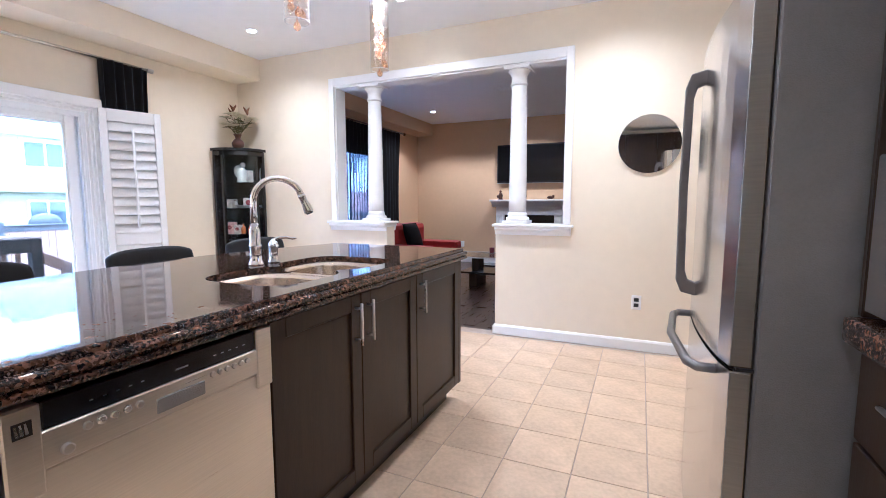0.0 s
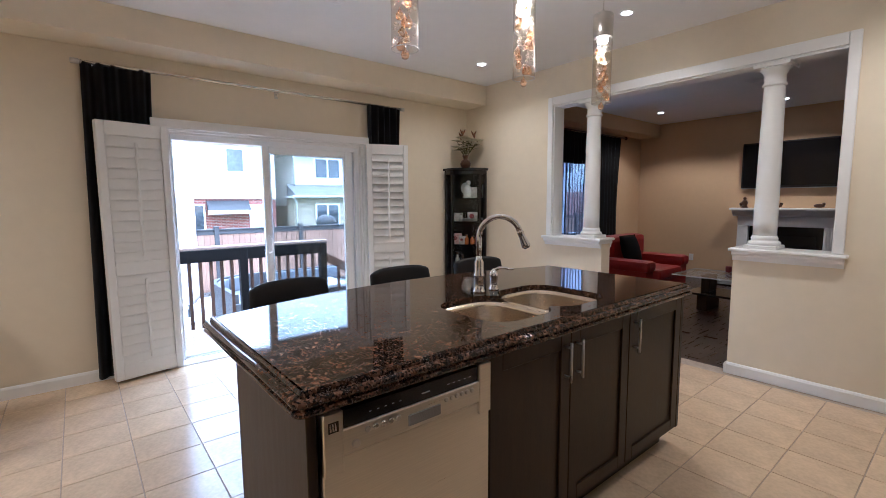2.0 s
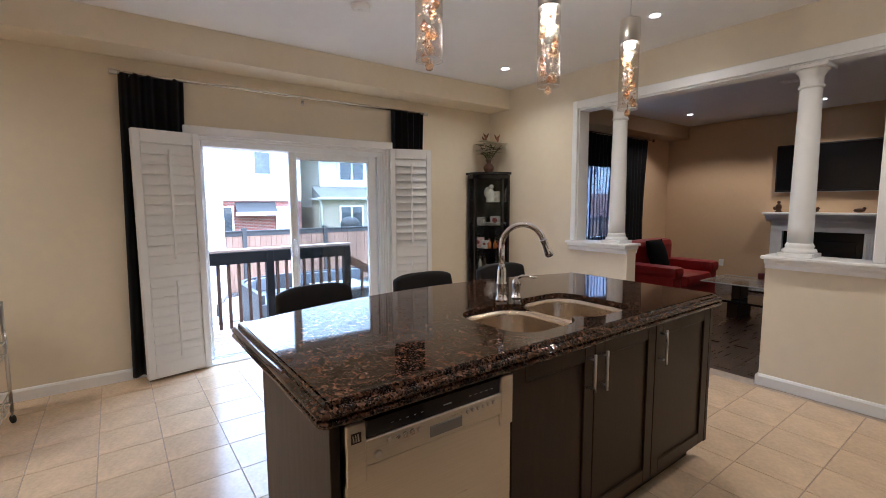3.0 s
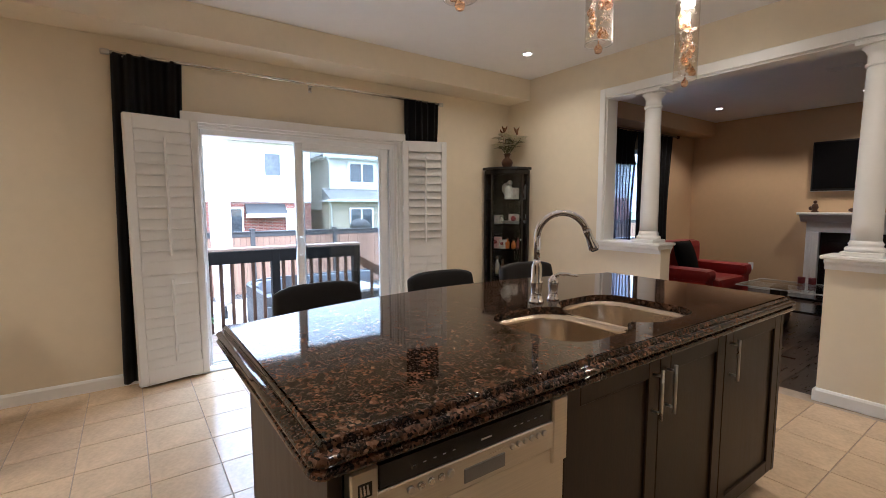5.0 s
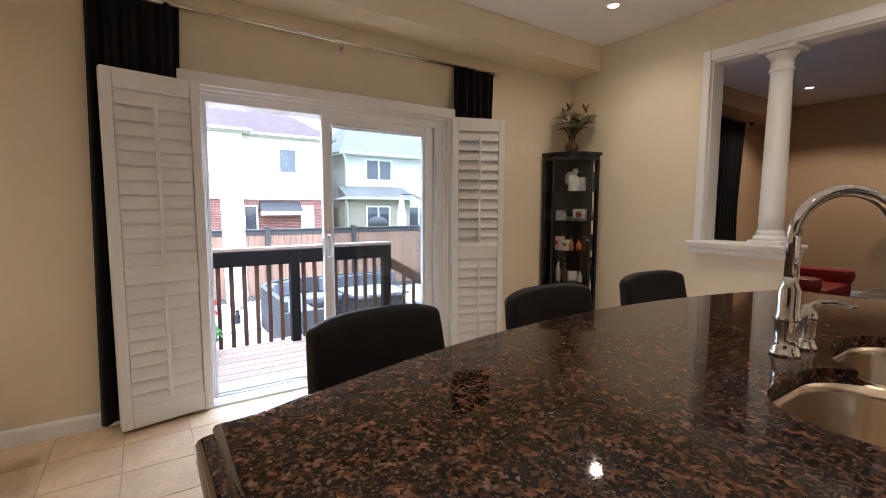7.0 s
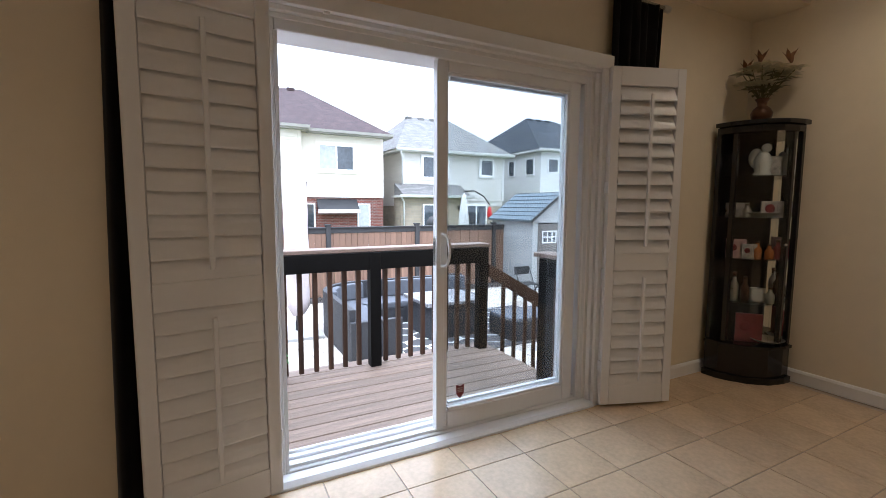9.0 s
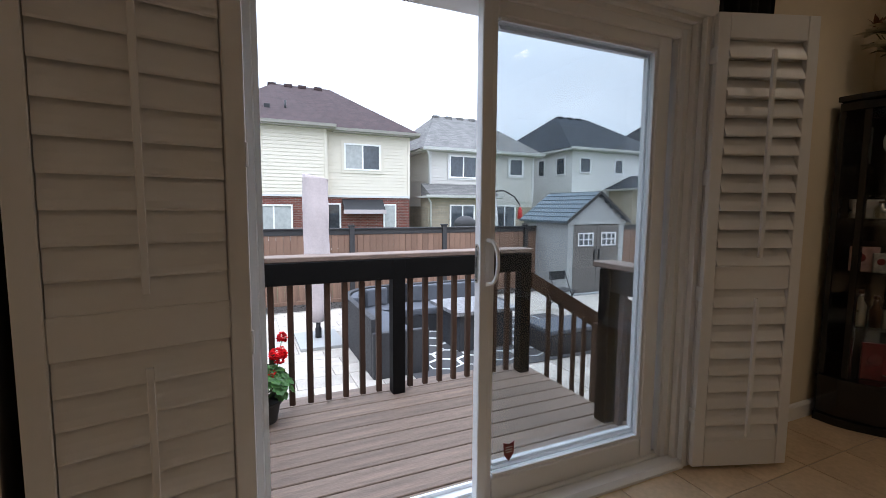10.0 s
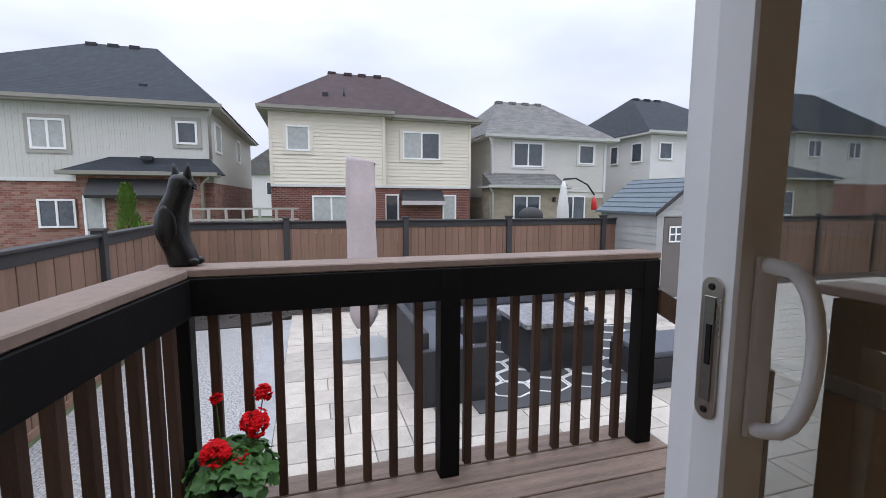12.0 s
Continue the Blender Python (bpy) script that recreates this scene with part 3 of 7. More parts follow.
# ---- shutters ----
def shutter(at, turn, width, depth, label, tilt, flip):
    """A folded shutter: louvred panel in front and a second leaf behind. Local x along its width, y its thickness."""
    s = thing("shutter", at, label, "window shutter", "shutters of the sliding door", turn=turn)
    h, st = 1.95, 0.052
    for leaf in range(2):
        o = -leaf * 0.034
        bm = N()
        bx(bm, 0, st, o - 0.028, o, 0, h, 0.003)
        bx(bm, width - st, width, o - 0.028, o, 0, h, 0.003)
        bx(bm, st + 0.001, width - st - 0.001, o - 0.027, o - 0.001, 0, 0.115, 0.002)
        bx(bm, st + 0.001, width - st - 0.001, o - 0.027, o - 0.001, 0.805, 0.905, 0.002)
        bx(bm, st + 0.001, width - st - 0.001, o - 0.027, o - 0.001, h - 0.10, h, 0.002)
        part("panel_frame", bm, SHUT, s)
        lo = N()
        prof = [(0.0445 * math.cos(a), 0.0048 * math.sin(a)) for a in (2 * math.pi * k / 12 for k in range(12))]
        prism(lo, prof, "x", st + 0.003, width - st - 0.003)
        data = meshed("louvre", lo, SHUT)
        for z0, z1, n in ((0.116, 0.804, 9), (0.906, 1.849, 12)):
            for k in range(n):
                ob = new("louvre", data)
                ob.parent = s
                ob.matrix_basis = pose(0, o - 0.014, z0 + (k + 0.5) * (z1 - z0) / n, tilt[0 if z0 < 0.5 else 1])
    for z0, z1 in ((0.15, 0.77), (0.945, 1.80)):
        part("tilt_rod", bx(N(), width / 2 - 0.008, width / 2 + 0.008, 0.026, 0.04, z0, z1, 0.002), SHUT, s)
    hx = width if flip else 0.0
    for z in (0.2, 0.75, 1.25, 1.75):
        part("hinge", bx(N(), hx - 0.004, hx + 0.004, -0.06, 0.002, z, z + 0.065, 0.002), VINYL, s)
    return s


shutter((-4.08, 0.512, 0.022), -78.5, 0.47, 0.07, "white plantation shutter folded open with closed louvres", (-80, -80), False)
shutter((-3.916, 2.715, 0.022), 250.5, 0.447, 0.07, "white plantation shutter folded open with half-open upper louvres", (-73, -64), True)


# ---- curtains ----
def curtain(y0, y1, z0, z1, x, label, folds, mt=CURTAIN, flare=0.0):
    c = thing("curtain", (x, y0, z0), label, "curtain")
    t = N()
    n = folds * 8
    cols = []
    for k in range(n + 1):
        u = k / n
        cols.append([t.verts.new((0.028 * math.sin(u * folds * 2 * math.pi) * (1 + 0.25 * math.sin(7 * u)) + 0.008 * math.sin(5 * v + 9 * u), u * (y1 - y0) * (1 - 0.12 * math.sin(math.pi * v) * (u - 0.5)) - flare * (1 - v) * (1 - u), (z1 - z0) * v)) for v in (j / 14 for j in range(15))])
    for a, b in zip(cols, cols[1:]):
        for j in range(14):
            t.faces.new((a[j], b[j], b[j + 1], a[j + 1])).smooth = True
    bmesh.ops.solidify(t, geom=t.faces[:], thickness=0.004)
    part("cloth", t, mt, c)
    return c


curtain(0.0, 0.43, 0.03, 2.388, -4.128, "black floor-length curtain behind the open shutter", 5, flare=0.05)
curtain(2.352, 2.755, 0.03, 2.388, -4.128, "black floor-length curtain behind the half-open shutter", 5)
rod = thing("curtain_rod", (-4.125, 0.0, 2.388), "brushed metal curtain rod above the sliding door", "curtain rod")
part("rod", tube(N(), [(0, -0.02, 0), (0, 2.78, 0)], 0.0138, 14), ROD, rod)
for y in (-0.035, 2.78):
    part("finial", turned(N(), [(0.012, 0), (0.02, 0.004), (0.02, 0.05), (0.012, 0.054)], m=Matrix.Translation((0, y - 0.02, 0)) @ pose(0, 0, 0, -90, 0, 0)), NICKEL, rod)
for y in (0.07, 1.42, 2.70):
    bm = N()
    tube(bm, [(0, y, -0.012), (-0.03, y, -0.02), (-0.062, y, -0.02)], 0.006)
    bx(bm, -0.065, -0.06, y - 0.015, y + 0.015, -0.06, 0.03, 0.002)
    part("bracket", bm, NICKEL, rod)

# ---- island ----
from mathutils import geometry


def island():
    isl = thing("kitchen_island", (-0.92, 0.30, 0), "dark espresso kitchen island base with shaker doors", "kitchen island")
    # local x runs west-negative; the front is at x = 0, y from 0 to 2.13
    b = N()
    for q in ((-0.60, -0.022, 0.03, 2.11, 0.10, 0.12), (-0.60, -0.58, 0.03, 2.11, 0.121, 0.858), (-0.579, -0.022, 0.62, 0.64, 0.121, 0.858), (-0.579, -0.022, 2.09, 2.11, 0.121, 0.858), (-0.04, -0.022, 0.641, 2.089, 0.121, 0.858)):
        bx(b, *q)
    part("body", b, ESPRESSO, isl)
    part("kick", bx(N(), -0.56, -0.07, 0.06, 2.08, 0.0, 0.10), BLACK, isl)
    part("end_panel", bx(N(), -0.615, 0.0, 0.0, 0.028, 0.0, 0.858, 0.002), ESPRESSO, isl)
    part("end_panel", bx(N(), -0.615, 0.0, 2.112, 2.14, 0.10, 0.858, 0.002), ESPRESSO, isl)
    part("back_panel", bx(N(), -0.617, -0.601, 0.0, 2.14, 0.0, 0.858, 0.002), ESPRESSO, isl)
    part("filler_strip", bx(N(), -0.021, -0.004, 0.621, 0.634, 0.10, 0.85), ESPRESSO, isl)
    for y0, y1, hy in ((0.64, 1.098, 1.06), (1.102, 1.56, 1.14), (1.565, 2.108, 1.605)):
        w = 0.062
        ob = part("door", bx(N(), -0.016, -0.009, y0 + w - 0.004, y1 - w + 0.004, 0.16, 0.79), ESPRESSO, isl)
        part("stile", bx(N(), -0.02, 0, y0, y0 + w, 0.105, 0.845, 0.002), ESPRESSO, ob)
        part("stile", bx(N(), -0.02, 0, y1 - w, y1, 0.105, 0.845, 0.002), ESPRESSO, ob)
        part("rail", bx(N(), -0.02, 0, y0 + w + 0.0005, y1 - w - 0.0005, 0.105, 0.167, 0.002), ESPRESSO, ob)
        part("rail", bx(N(), -0.02, 0, y0 + w + 0.0005, y1 - w - 0.0005, 0.783, 0.845, 0.002), ESPRESSO, ob)
        h = N()
        tube(h, [(0.03, hy, 0.655), (0.03, hy, 0.815)], 0.006, 10)
        for z in (0.675, 0.795):
            tube(h, [(-0.002, hy, z), (0.03, hy, z)], 0.005, 8)
        part("handle", h, NICKEL, ob, "satin nickel bar handle")


island()


def outline(x_e, x_w, bow, y0, y1, r=0.03, n=26):
    """The worktop's edge: straight but for its bowed west side, with eased corners."""
    pts = []
    for cx, cy, a0 in ((x_e - r, y0 + r, -90), (x_e - r, y1 - r, 0)):
        pts += [(cx + r * math.cos(radians(a0 + 15 * k)), cy + r * math.sin(radians(a0 + 15 * k))) for k in range(7)]
    for k in range(n + 1):
        u = k / n
        pts.append((x_w - bow * (1 - (2 * u - 1) ** 2), y1 + (y0 - y1) * u))
    return pts


def inset(pts, d):
    out = []
    for i, (x, y) in enumerate(pts):
        (x0, y0), (x1, y1) = pts[i - 1], pts[(i + 1) % len(pts)]
        tx, ty = x1 - x0, y1 - y0
        q = math.hypot(tx, ty) or 1
        out.append((x - ty / q * d, y + tx / q * d))
    return out


def bowl(y0, y1, x0, x1, r, n=8):
    """A sink bowl's rounded outline, counter-clockwise."""
    pts = []
    for cx, cy, a0 in ((x1 - r, y0 + r, -90), (x1 - r, y1 - r, 0), (x0 + r, y1 - r, 90), (x0 + r, y0 + r, 180)):
        pts += [(cx + r * math.cos(radians(a0 + 90 * k / n)), cy + r * math.sin(radians(a0 + 90 * k / n))) for k in range(n + 1)]
    return pts


def worktop():
    edge = outline(-0.875, -1.825, 0.205, 0.258, 2.455)
    hole = []
    for cx, cy, a0, a1 in ((-1.11, 1.18, -90, 0), (-1.11, 1.32, 0, 62), (-1.11, 1.56, -62, 0), (-1.11, 1.71, 0, 90), (-1.315, 1.71, 90, 180), (-1.315, 1.56, 180, 242), (-1.29, 1.32, 118, 180), (-1.29, 1.18, 180, 270)):
        hole += [(cx + 0.12 * math.cos(radians(a0 + (a1 - a0) * k / 7)), cy + 0.12 * math.sin(radians(a0 + (a1 - a0) * k / 7))) for k in range(8)]
    t = N()
    prof = [(0.036, 0.92), (0.028, 0.9185), (0.024, 0.913), (0.024, 0.9055), (0.011, 0.9035), (0.004, 0.9), (0.0, 0.893), (0.002, 0.886), (0.012, 0.8825), (0.012, 0.879), (0.003, 0.876), (0.0, 0.869), (0.004, 0.862), (0.012, 0.859)]
    rings = [[t.verts.new((x, y, z)) for x, y in inset(edge, d)] for d, z in prof]
    k = len(edge)
    for a, b in zip(rings, rings[1:]):
        for i in range(k):
            t.faces.new((a[i], b[i], b[(i + 1) % k], a[(i + 1) % k])).smooth = True
    for q in (0, 3, 4, 8, 9, 10):
        for i in range(k):
            t.edges.get((rings[q][i], rings[q][(i + 1) % k])).smooth = False
    for ring, z in ((rings[0], 0.92), (rings[-1], 0.859)):
        hv = [t.verts.new((x, y, z)) for x, y in hole]
        loops = [[v.co.copy() for v in ring], [v.co.copy() for v in hv]]
        flat = ring + hv
        for tri in geometry.tessellate_polygon(loops):
            t.faces.new([flat[i] for i in tri])
        if z > 0.9:
            top = hv
    for i in range(len(top)):
        j = (i + 1) % len(top)
        t.faces.new((top[i], top[j], hv[j], hv[i]))
    bmesh.ops.recalc_face_normals(t, faces=t.faces)
    ob = new("island_worktop", meshed("island_worktop", t, GRANITE))
    tagged(ob, "polished dark brown granite worktop with a moulded edge and bowed side", "worktop")


worktop()


def sink():
    s = thing("sink", (-1.2, 1.41, 0.72), "stainless steel double bowl sink set under the granite", "sink")
    for y0, y1, x0, x1 in ((-0.347, 0.021, -0.207, 0.207), (0.049, 0.417, -0.232, 0.207)):
        t = N()
        lay = [(bowl(y0, y1, x0, x1, 0.12), 0.172), (bowl(y0 + 0.004, y1 - 0.004, x0 + 0.004, x1 - 0.004, 0.118), 0.15), (bowl(y0 + 0.01, y1 - 0.01, x0 + 0.01, x1 - 0.01, 0.115), 0.0), (bowl(y0 + 0.02, y1 - 0.02, x0 + 0.02, x1 - 0.02, 0.11), -0.025), (bowl(y0 + 0.05, y1 - 0.05, x0 + 0.05, x1 - 0.05, 0.09), -0.04)]
        rings = [[t.verts.new((x, y, z)) for x, y in pts] for pts, z in lay]
        for a, b in zip(rings, rings[1:]):
            for i in range(len(a)):
                t.faces.new((a[i], a[(i + 1) % len(a)], b[(i + 1) % len(a)], b[i])).smooth = True
        t.faces.new(rings[-1])
        bmesh.ops.recalc_face_normals(t, faces=t.faces)
        bmesh.ops.solidify(t, geom=t.faces[:], thickness=0.002)
        b = part("bowl", t, SINK, s)
        dr = N()
        turned(dr, [(0.045, -0.042), (0.045, -0.036), (0.038, -0.034), (0.03, -0.038)], at=((x0 + x1) / 2, (y0 + y1) / 2, 0))
        part("drain", dr, CHROME, b)
    bm = N()
    bx(bm, -0.14, 0.13, 0.0225, 0.0475, 0.13, 0.17, 0.009)
    part("divider", bm, SINK, s)


sink()


def faucet():
    f = thing("faucet", (-1.472, 1.42, 0.92), "polished chrome gooseneck kitchen faucet with a pull-down spray head", "faucet", turn=48)
    part("base", turned(N(), [(0.031, 0), (0.031, 0.006), (0.027, 0.012), (0.023, 0.03), (0.023, 0.075), (0.026, 0.08), (0.026, 0.088), (0.022, 0.094), (0.022, 0.15), (0.016, 0.165), (0.0135, 0.18)]), CHROME, f)
    pts = [(0, 0, 0.17), (0, 0, 0.274)]
    for k in range(0, 15):
        a = radians(180 - 11.6 * k)
        pts.append((0.1 + 0.1 * math.cos(a), -0.006 * k / 14, 0.274 + 0.1 * math.sin(a)))
    part("neck", tube(N(), pts, 0.0135, 14), CHROME, f)
    e = Vector(pts[-1])
    d = (Vector(pts[-1]) - Vector(pts[-2])).normalized()
    q = d.to_track_quat("Z", "Y").to_matrix().to_4x4()
    head = part("spray_head", turned(N(), [(0.0135, 0), (0.0165, 0.004), (0.0165, 0.012), (0.0145, 0.016), (0.0155, 0.038), (0.021, 0.074), (0.021, 0.083), (0.017, 0.087)], m=Matrix.Translation(e) @ q), CHROME, f)
    part("nozzle", turned(N(), [(0.016, 0.087), (0.014, 0.092)], m=Matrix.Translation(e) @ q), BLACK, head)
    v = thing("faucet_lever", (-1.466, 1.517, 0.92), "polished chrome single lever valve beside the faucet", "faucet lever")
    part("body", turned(N(), [(0.026, 0), (0.026, 0.006), (0.021, 0.012), (0.018, 0.03), (0.02, 0.06), (0.023, 0.075), (0.019, 0.09), (0.012, 0.1), (0.006, 0.108)]), CHROME, v)
    part("lever", tube(N(), [(0.0, 0.0, 0.098), (0.018, 0.02, 0.112), (0.04, 0.04, 0.113), (0.06, 0.058, 0.106), (0.072, 0.07, 0.108)], 0.0085, 10, 0.005), CHROME, v)


faucet()


def dishwasher():
    d = thing("dishwasher", (-0.92, 0.332, 0.02), "stainless steel dishwasher with a black control strip", "dishwasher")
    part("tub", bx(N(), -0.55, -0.006, 0.0, 0.586, 0.08, 0.826), BLACK, d)
    part("door", bx(N(), -0.005, 0.018, 0.0, 0.586, 0.085, 0.70, 0.004), STEEL, d)
    c = part("control_panel", bx(N(), -0.005, 0.024, 0.0, 0.586, 0.702, 0.772, 0.003), STEEL, d)
    part("black_strip", bx(N(), -0.004, 0.022, 0.058, 0.53, 0.773, 0.825, 0.003), BLACK_GLOSS, c)
    for y0, y1 in ((0.0, 0.056), (0.532, 0.586)):
        part("end_cap", bx(N(), -0.005, 0.027, y0, y1, 0.66, 0.828, 0.004), STEEL, c)
    for k in range(5):
        part("button", turned(N(), [(0.0085, 0), (0.0085, 0.004), (0.006, 0.006)], n=14, m=Matrix.Translation((0.024, 0.125 + 0.024 * k, 0.752)) @ pose(0, 0, 0, 0, 90, 0)), NICKEL, c)
    for k in range(6):
        part("button", turned(N(), [(0.0075, 0), (0.0075, 0.004), (0.005, 0.006)], n=14, m=Matrix.Translation((0.024, 0.395 + 0.021 * k, 0.753)) @ pose(0, 0, 0, 0, 90, 0)), NICKEL, c)
    part("knob", turned(N(), [(0.011, 0), (0.011, 0.006), (0.008, 0.008)], n=16, m=Matrix.Translation((0.024, 0.09, 0.725)) @ pose(0, 0, 0, 0, 90, 0)), NICKEL, c)
    part("grip_recess", bx(N(), 0.019, 0.0262, 0.255, 0.375, 0.712, 0.748, 0.003), FRIDGE_SIDE, c, "recessed grey-green finger grip")
    for k in range(5):
        part("printed_mark", bx(N(), 0.0221, 0.0224, 0.132 + 0.024 * k, 0.139 + 0.024 * k, 0.796, 0.798), NICKEL, c)
        part("printed_mark", bx(N(), 0.0221, 0.0224, 0.402 + 0.022 * k, 0.41 + 0.022 * k, 0.796, 0.798), NICKEL, c)
    part("printed_mark", bx(N(), 0.0221, 0.0224, 0.305, 0.335, 0.794, 0.798), NICKEL, c)
    bm = N()
    bx(bm, 0.0271, 0.0276, 0.014, 0.042, 0.775, 0.803)
    part("badge", bm, BLACK, c, "small square black badge")
    bm = N()
    for k in range(3):
        prism(bm, [(0.018 + 0.007 * k, 0.779), (0.023 + 0.007 * k, 0.779), (0.02 + 0.007 * k, 0.799), (0.015 + 0.007 * k + 0.002, 0.799)], "x", 0.0277, 0.028)
    part("badge_mark", bm, NICKEL, c)
    part("toe_panel", bx(N(), -0.06, -0.05, 0.0, 0.586, -0.02, 0.079), BLACK, d)


dishwasher()


def stool(y, turn):
    s = thing("bar_stool", (-2.13, y, 0), "black leatherette counter chair pulled up to the island", "chair", "chairs along the island", turn=turn)
    # local: the back stands at x = -0.1, the seat reaches to +x
    t = N()
    rows = []
    for j in range(11):
        v = j / 10
        z = 0.50 + 0.465 * v
        half = 0.228 - 0.02 * v
        cols = []
        for k in range(13):
            u = -1 + 2 * k / 12
            top = 0.018 * (abs(u) ** 4) * (v ** 6)
            cols.append(t.verts.new((-0.03 - 0.075 * v + 0.03 * u * u, half * u, z - top * 1.4)))
        rows.append(cols)
    for a, b in zip(rows, rows[1:]):
        for k in range(12):
            t.faces.new((a[k], a[k + 1], b[k + 1], b[k])).smooth = True
    bmesh.ops.recalc_face_normals(t, faces=t.faces)
    bmesh.ops.solidify(t, geom=t.faces[:], thickness=0.05)
    bmesh.ops.bevel(t, geom=[e for e in t.edges if e.is_manifold and e.calc_face_angle(0) > 0.9], offset=0.016, segments=3, profile=0.5, affect="EDGES")
    b = part("backrest", t, LEATHER, s)
    part("seam", tube(N(), [(-0.078 + 0.03 * u * u - 0.055, 0.19 * u, 0.8) for u in (-0.85, -0.4, 0, 0.4, 0.85)], 0.002, 6), LEATHER, b)
    part("seat", bx(N(), -0.08, 0.36, -0.21, 0.21, 0.44, 0.53, 0.03), LEATHER, s)
    part("seat_frame", bx(N(), -0.05, 0.33, -0.19, 0.19, 0.415, 0.439, 0.005), BLACK, s)
    for x, yy in ((-0.03, -0.17), (-0.03, 0.17), (0.31, -0.17), (0.31, 0.17)):
        part("leg", prism(N(), [(x - 0.018, yy - 0.018), (x + 0.018, yy - 0.018), (x + 0.018, yy + 0.018), (x - 0.018, yy + 0.018)], "z", 0, 0.414, 0.003), ESPRESSO, s)


stool(0.77, 6)
stool(1.465, 0)
stool(2.135, -3)


# ---- pendants ----
def pendant(y, zb):
    p = thing("pendant_lamp", (-1.21, y, zb), "lit clear glass tube pendant filled with amber glass drops", "pendant lamp", "pendants over the island")
    r = 0.0475
    t = N()
    n = 28
    for rr, sgn in ((r, 1), (r - 0.002, -1)):
        a = [t.verts.new((rr * math.cos(2 * math.pi * k / n), rr * math.sin(2 * math.pi * k / n), 0.033)) for k in range(n)]
        b = [t.verts.new((rr * math.cos(2 * math.pi * k / n), rr * math.sin(2 * math.pi * k / n), 0.362)) for k in range(n)]
        for k in range(n):
            f = (a[k], a[(k + 1) % n], b[(k + 1) % n], b[k])
            t.faces.new(f if sgn > 0 else f[::-1]).smooth = True
    g = part("glass_tube", t, LAMPGLASS, p)
    g.visible_shadow = False
    ring = N()
    tube(ring, [((r - 0.001) * math.cos(2 * math.pi * k / n), (r - 0.001) * math.sin(2 * math.pi * k / n), 0.033) for k in range(n + 1)], 0.0016, 6)
    part("rim", ring, PORCELAIN, p)
    part("cap", turned(N(), [(0.046, 0.353), (0.049, 0.355), (0.049, 0.465), (0.044, 0.47), (0.01, 0.475), (0.006, 0.49)]), NICKEL, p, "satin nickel cap")
    part("bulb", turned(N(), [(0.022, 0.334), (0.026, 0.337), (0.026, 0.35), (0.02, 0.352)], n=16), PENDGLOW, p, "glowing halogen bulb")
    part("cable", tube(N(), [(0, 0, 0.485), (0, 0, CEIL_Z - zb - 0.02)], 0.002, 6), NICKEL, p)
    part("canopy", turned(N(), [(0.055, CEIL_Z - zb - 0.025), (0.06, CEIL_Z - zb - 0.02), (0.06, CEIL_Z - zb)]), NICKEL, p)
    rnd = random.Random(int(y * 100))
    for k in range(13):
        a, z, rr = rnd.uniform(0, 6.28), 0.052 + 0.021 * k + rnd.uniform(-0.01, 0.01), rnd.uniform(0.022, 0.031)
        x0, y0 = rr * math.cos(a), rr * math.sin(a)
        part("amber_drop", turned(N(), [(0.002, -0.0165), (0.009, -0.0145), (0.0145, -0.006), (0.0135, 0.004), (0.008, 0.013), (0.003, 0.021), (0.0012, 0.028)], at=(x0, y0, z), n=12), AMBER, p)
    part("bottom_drop", turned(N(), [(0.003, -0.016), (0.011, -0.012), (0.015, 0.0), (0.012, 0.01), (0.004, 0.018), (0.0015, 0.04)], at=(0, 0, 0.016), n=16), AMBER, p, "amber glass ball hanging below the tube")
    bm = N()
    for s in range(7):
        a, rr = s * 0.9, 0.022 + 0.012 * (s % 2)
        for k in range(17):
            if rnd.random() < 0.5:
                ball(bm, (rr * math.cos(a), rr * math.sin(a), 0.06 + 0.0165 * k + rnd.uniform(0, 0.006)), rnd.uniform(0.004, 0.0072), u=8, v=6)
    part("crystal_strands", bm, CRYSTAL, p, "strands of clear crystal beads")
    lamp = new("pendant_light", bpy.data.lights.new("pendant_light", "POINT"))
    lamp.data.energy, lamp.data.color, lamp.data.shadow_soft_size = 3.2, WARM, 0.03
    lamp.location = (-1.21, y, zb + 0.3)


pendant(0.815, 1.853)
pendant(1.43, 1.856)
pendant(2.035, 1.832)


# ---- ceiling lights and small ceiling things ----
def pot(x, y, share=1.0, cone=152, soft=1.0):
    p = thing("recessed_or_fill_light", (x, y, CEIL_Z), "small round recessed ceiling light, lit; some unseen, added as fill", "ceiling light", "recessed ceiling lights")
    t = N()
    turned(t, [(0.037, -0.004), (0.05, -0.004), (0.052, -0.0005)], n=28)
    part("trim_ring", t, TRIM, p)
    part("lens", turned(N(), [(0.034, -0.0065), (0.036, -0.004)], n=24), POTGLOW, p)
    lamp = new("pot_or_fill_light", bpy.data.lights.new("pot_or_fill_light", "SPOT"))
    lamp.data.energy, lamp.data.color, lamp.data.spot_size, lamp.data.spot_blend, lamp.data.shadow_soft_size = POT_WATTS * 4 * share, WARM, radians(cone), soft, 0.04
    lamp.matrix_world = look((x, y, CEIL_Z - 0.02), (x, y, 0))


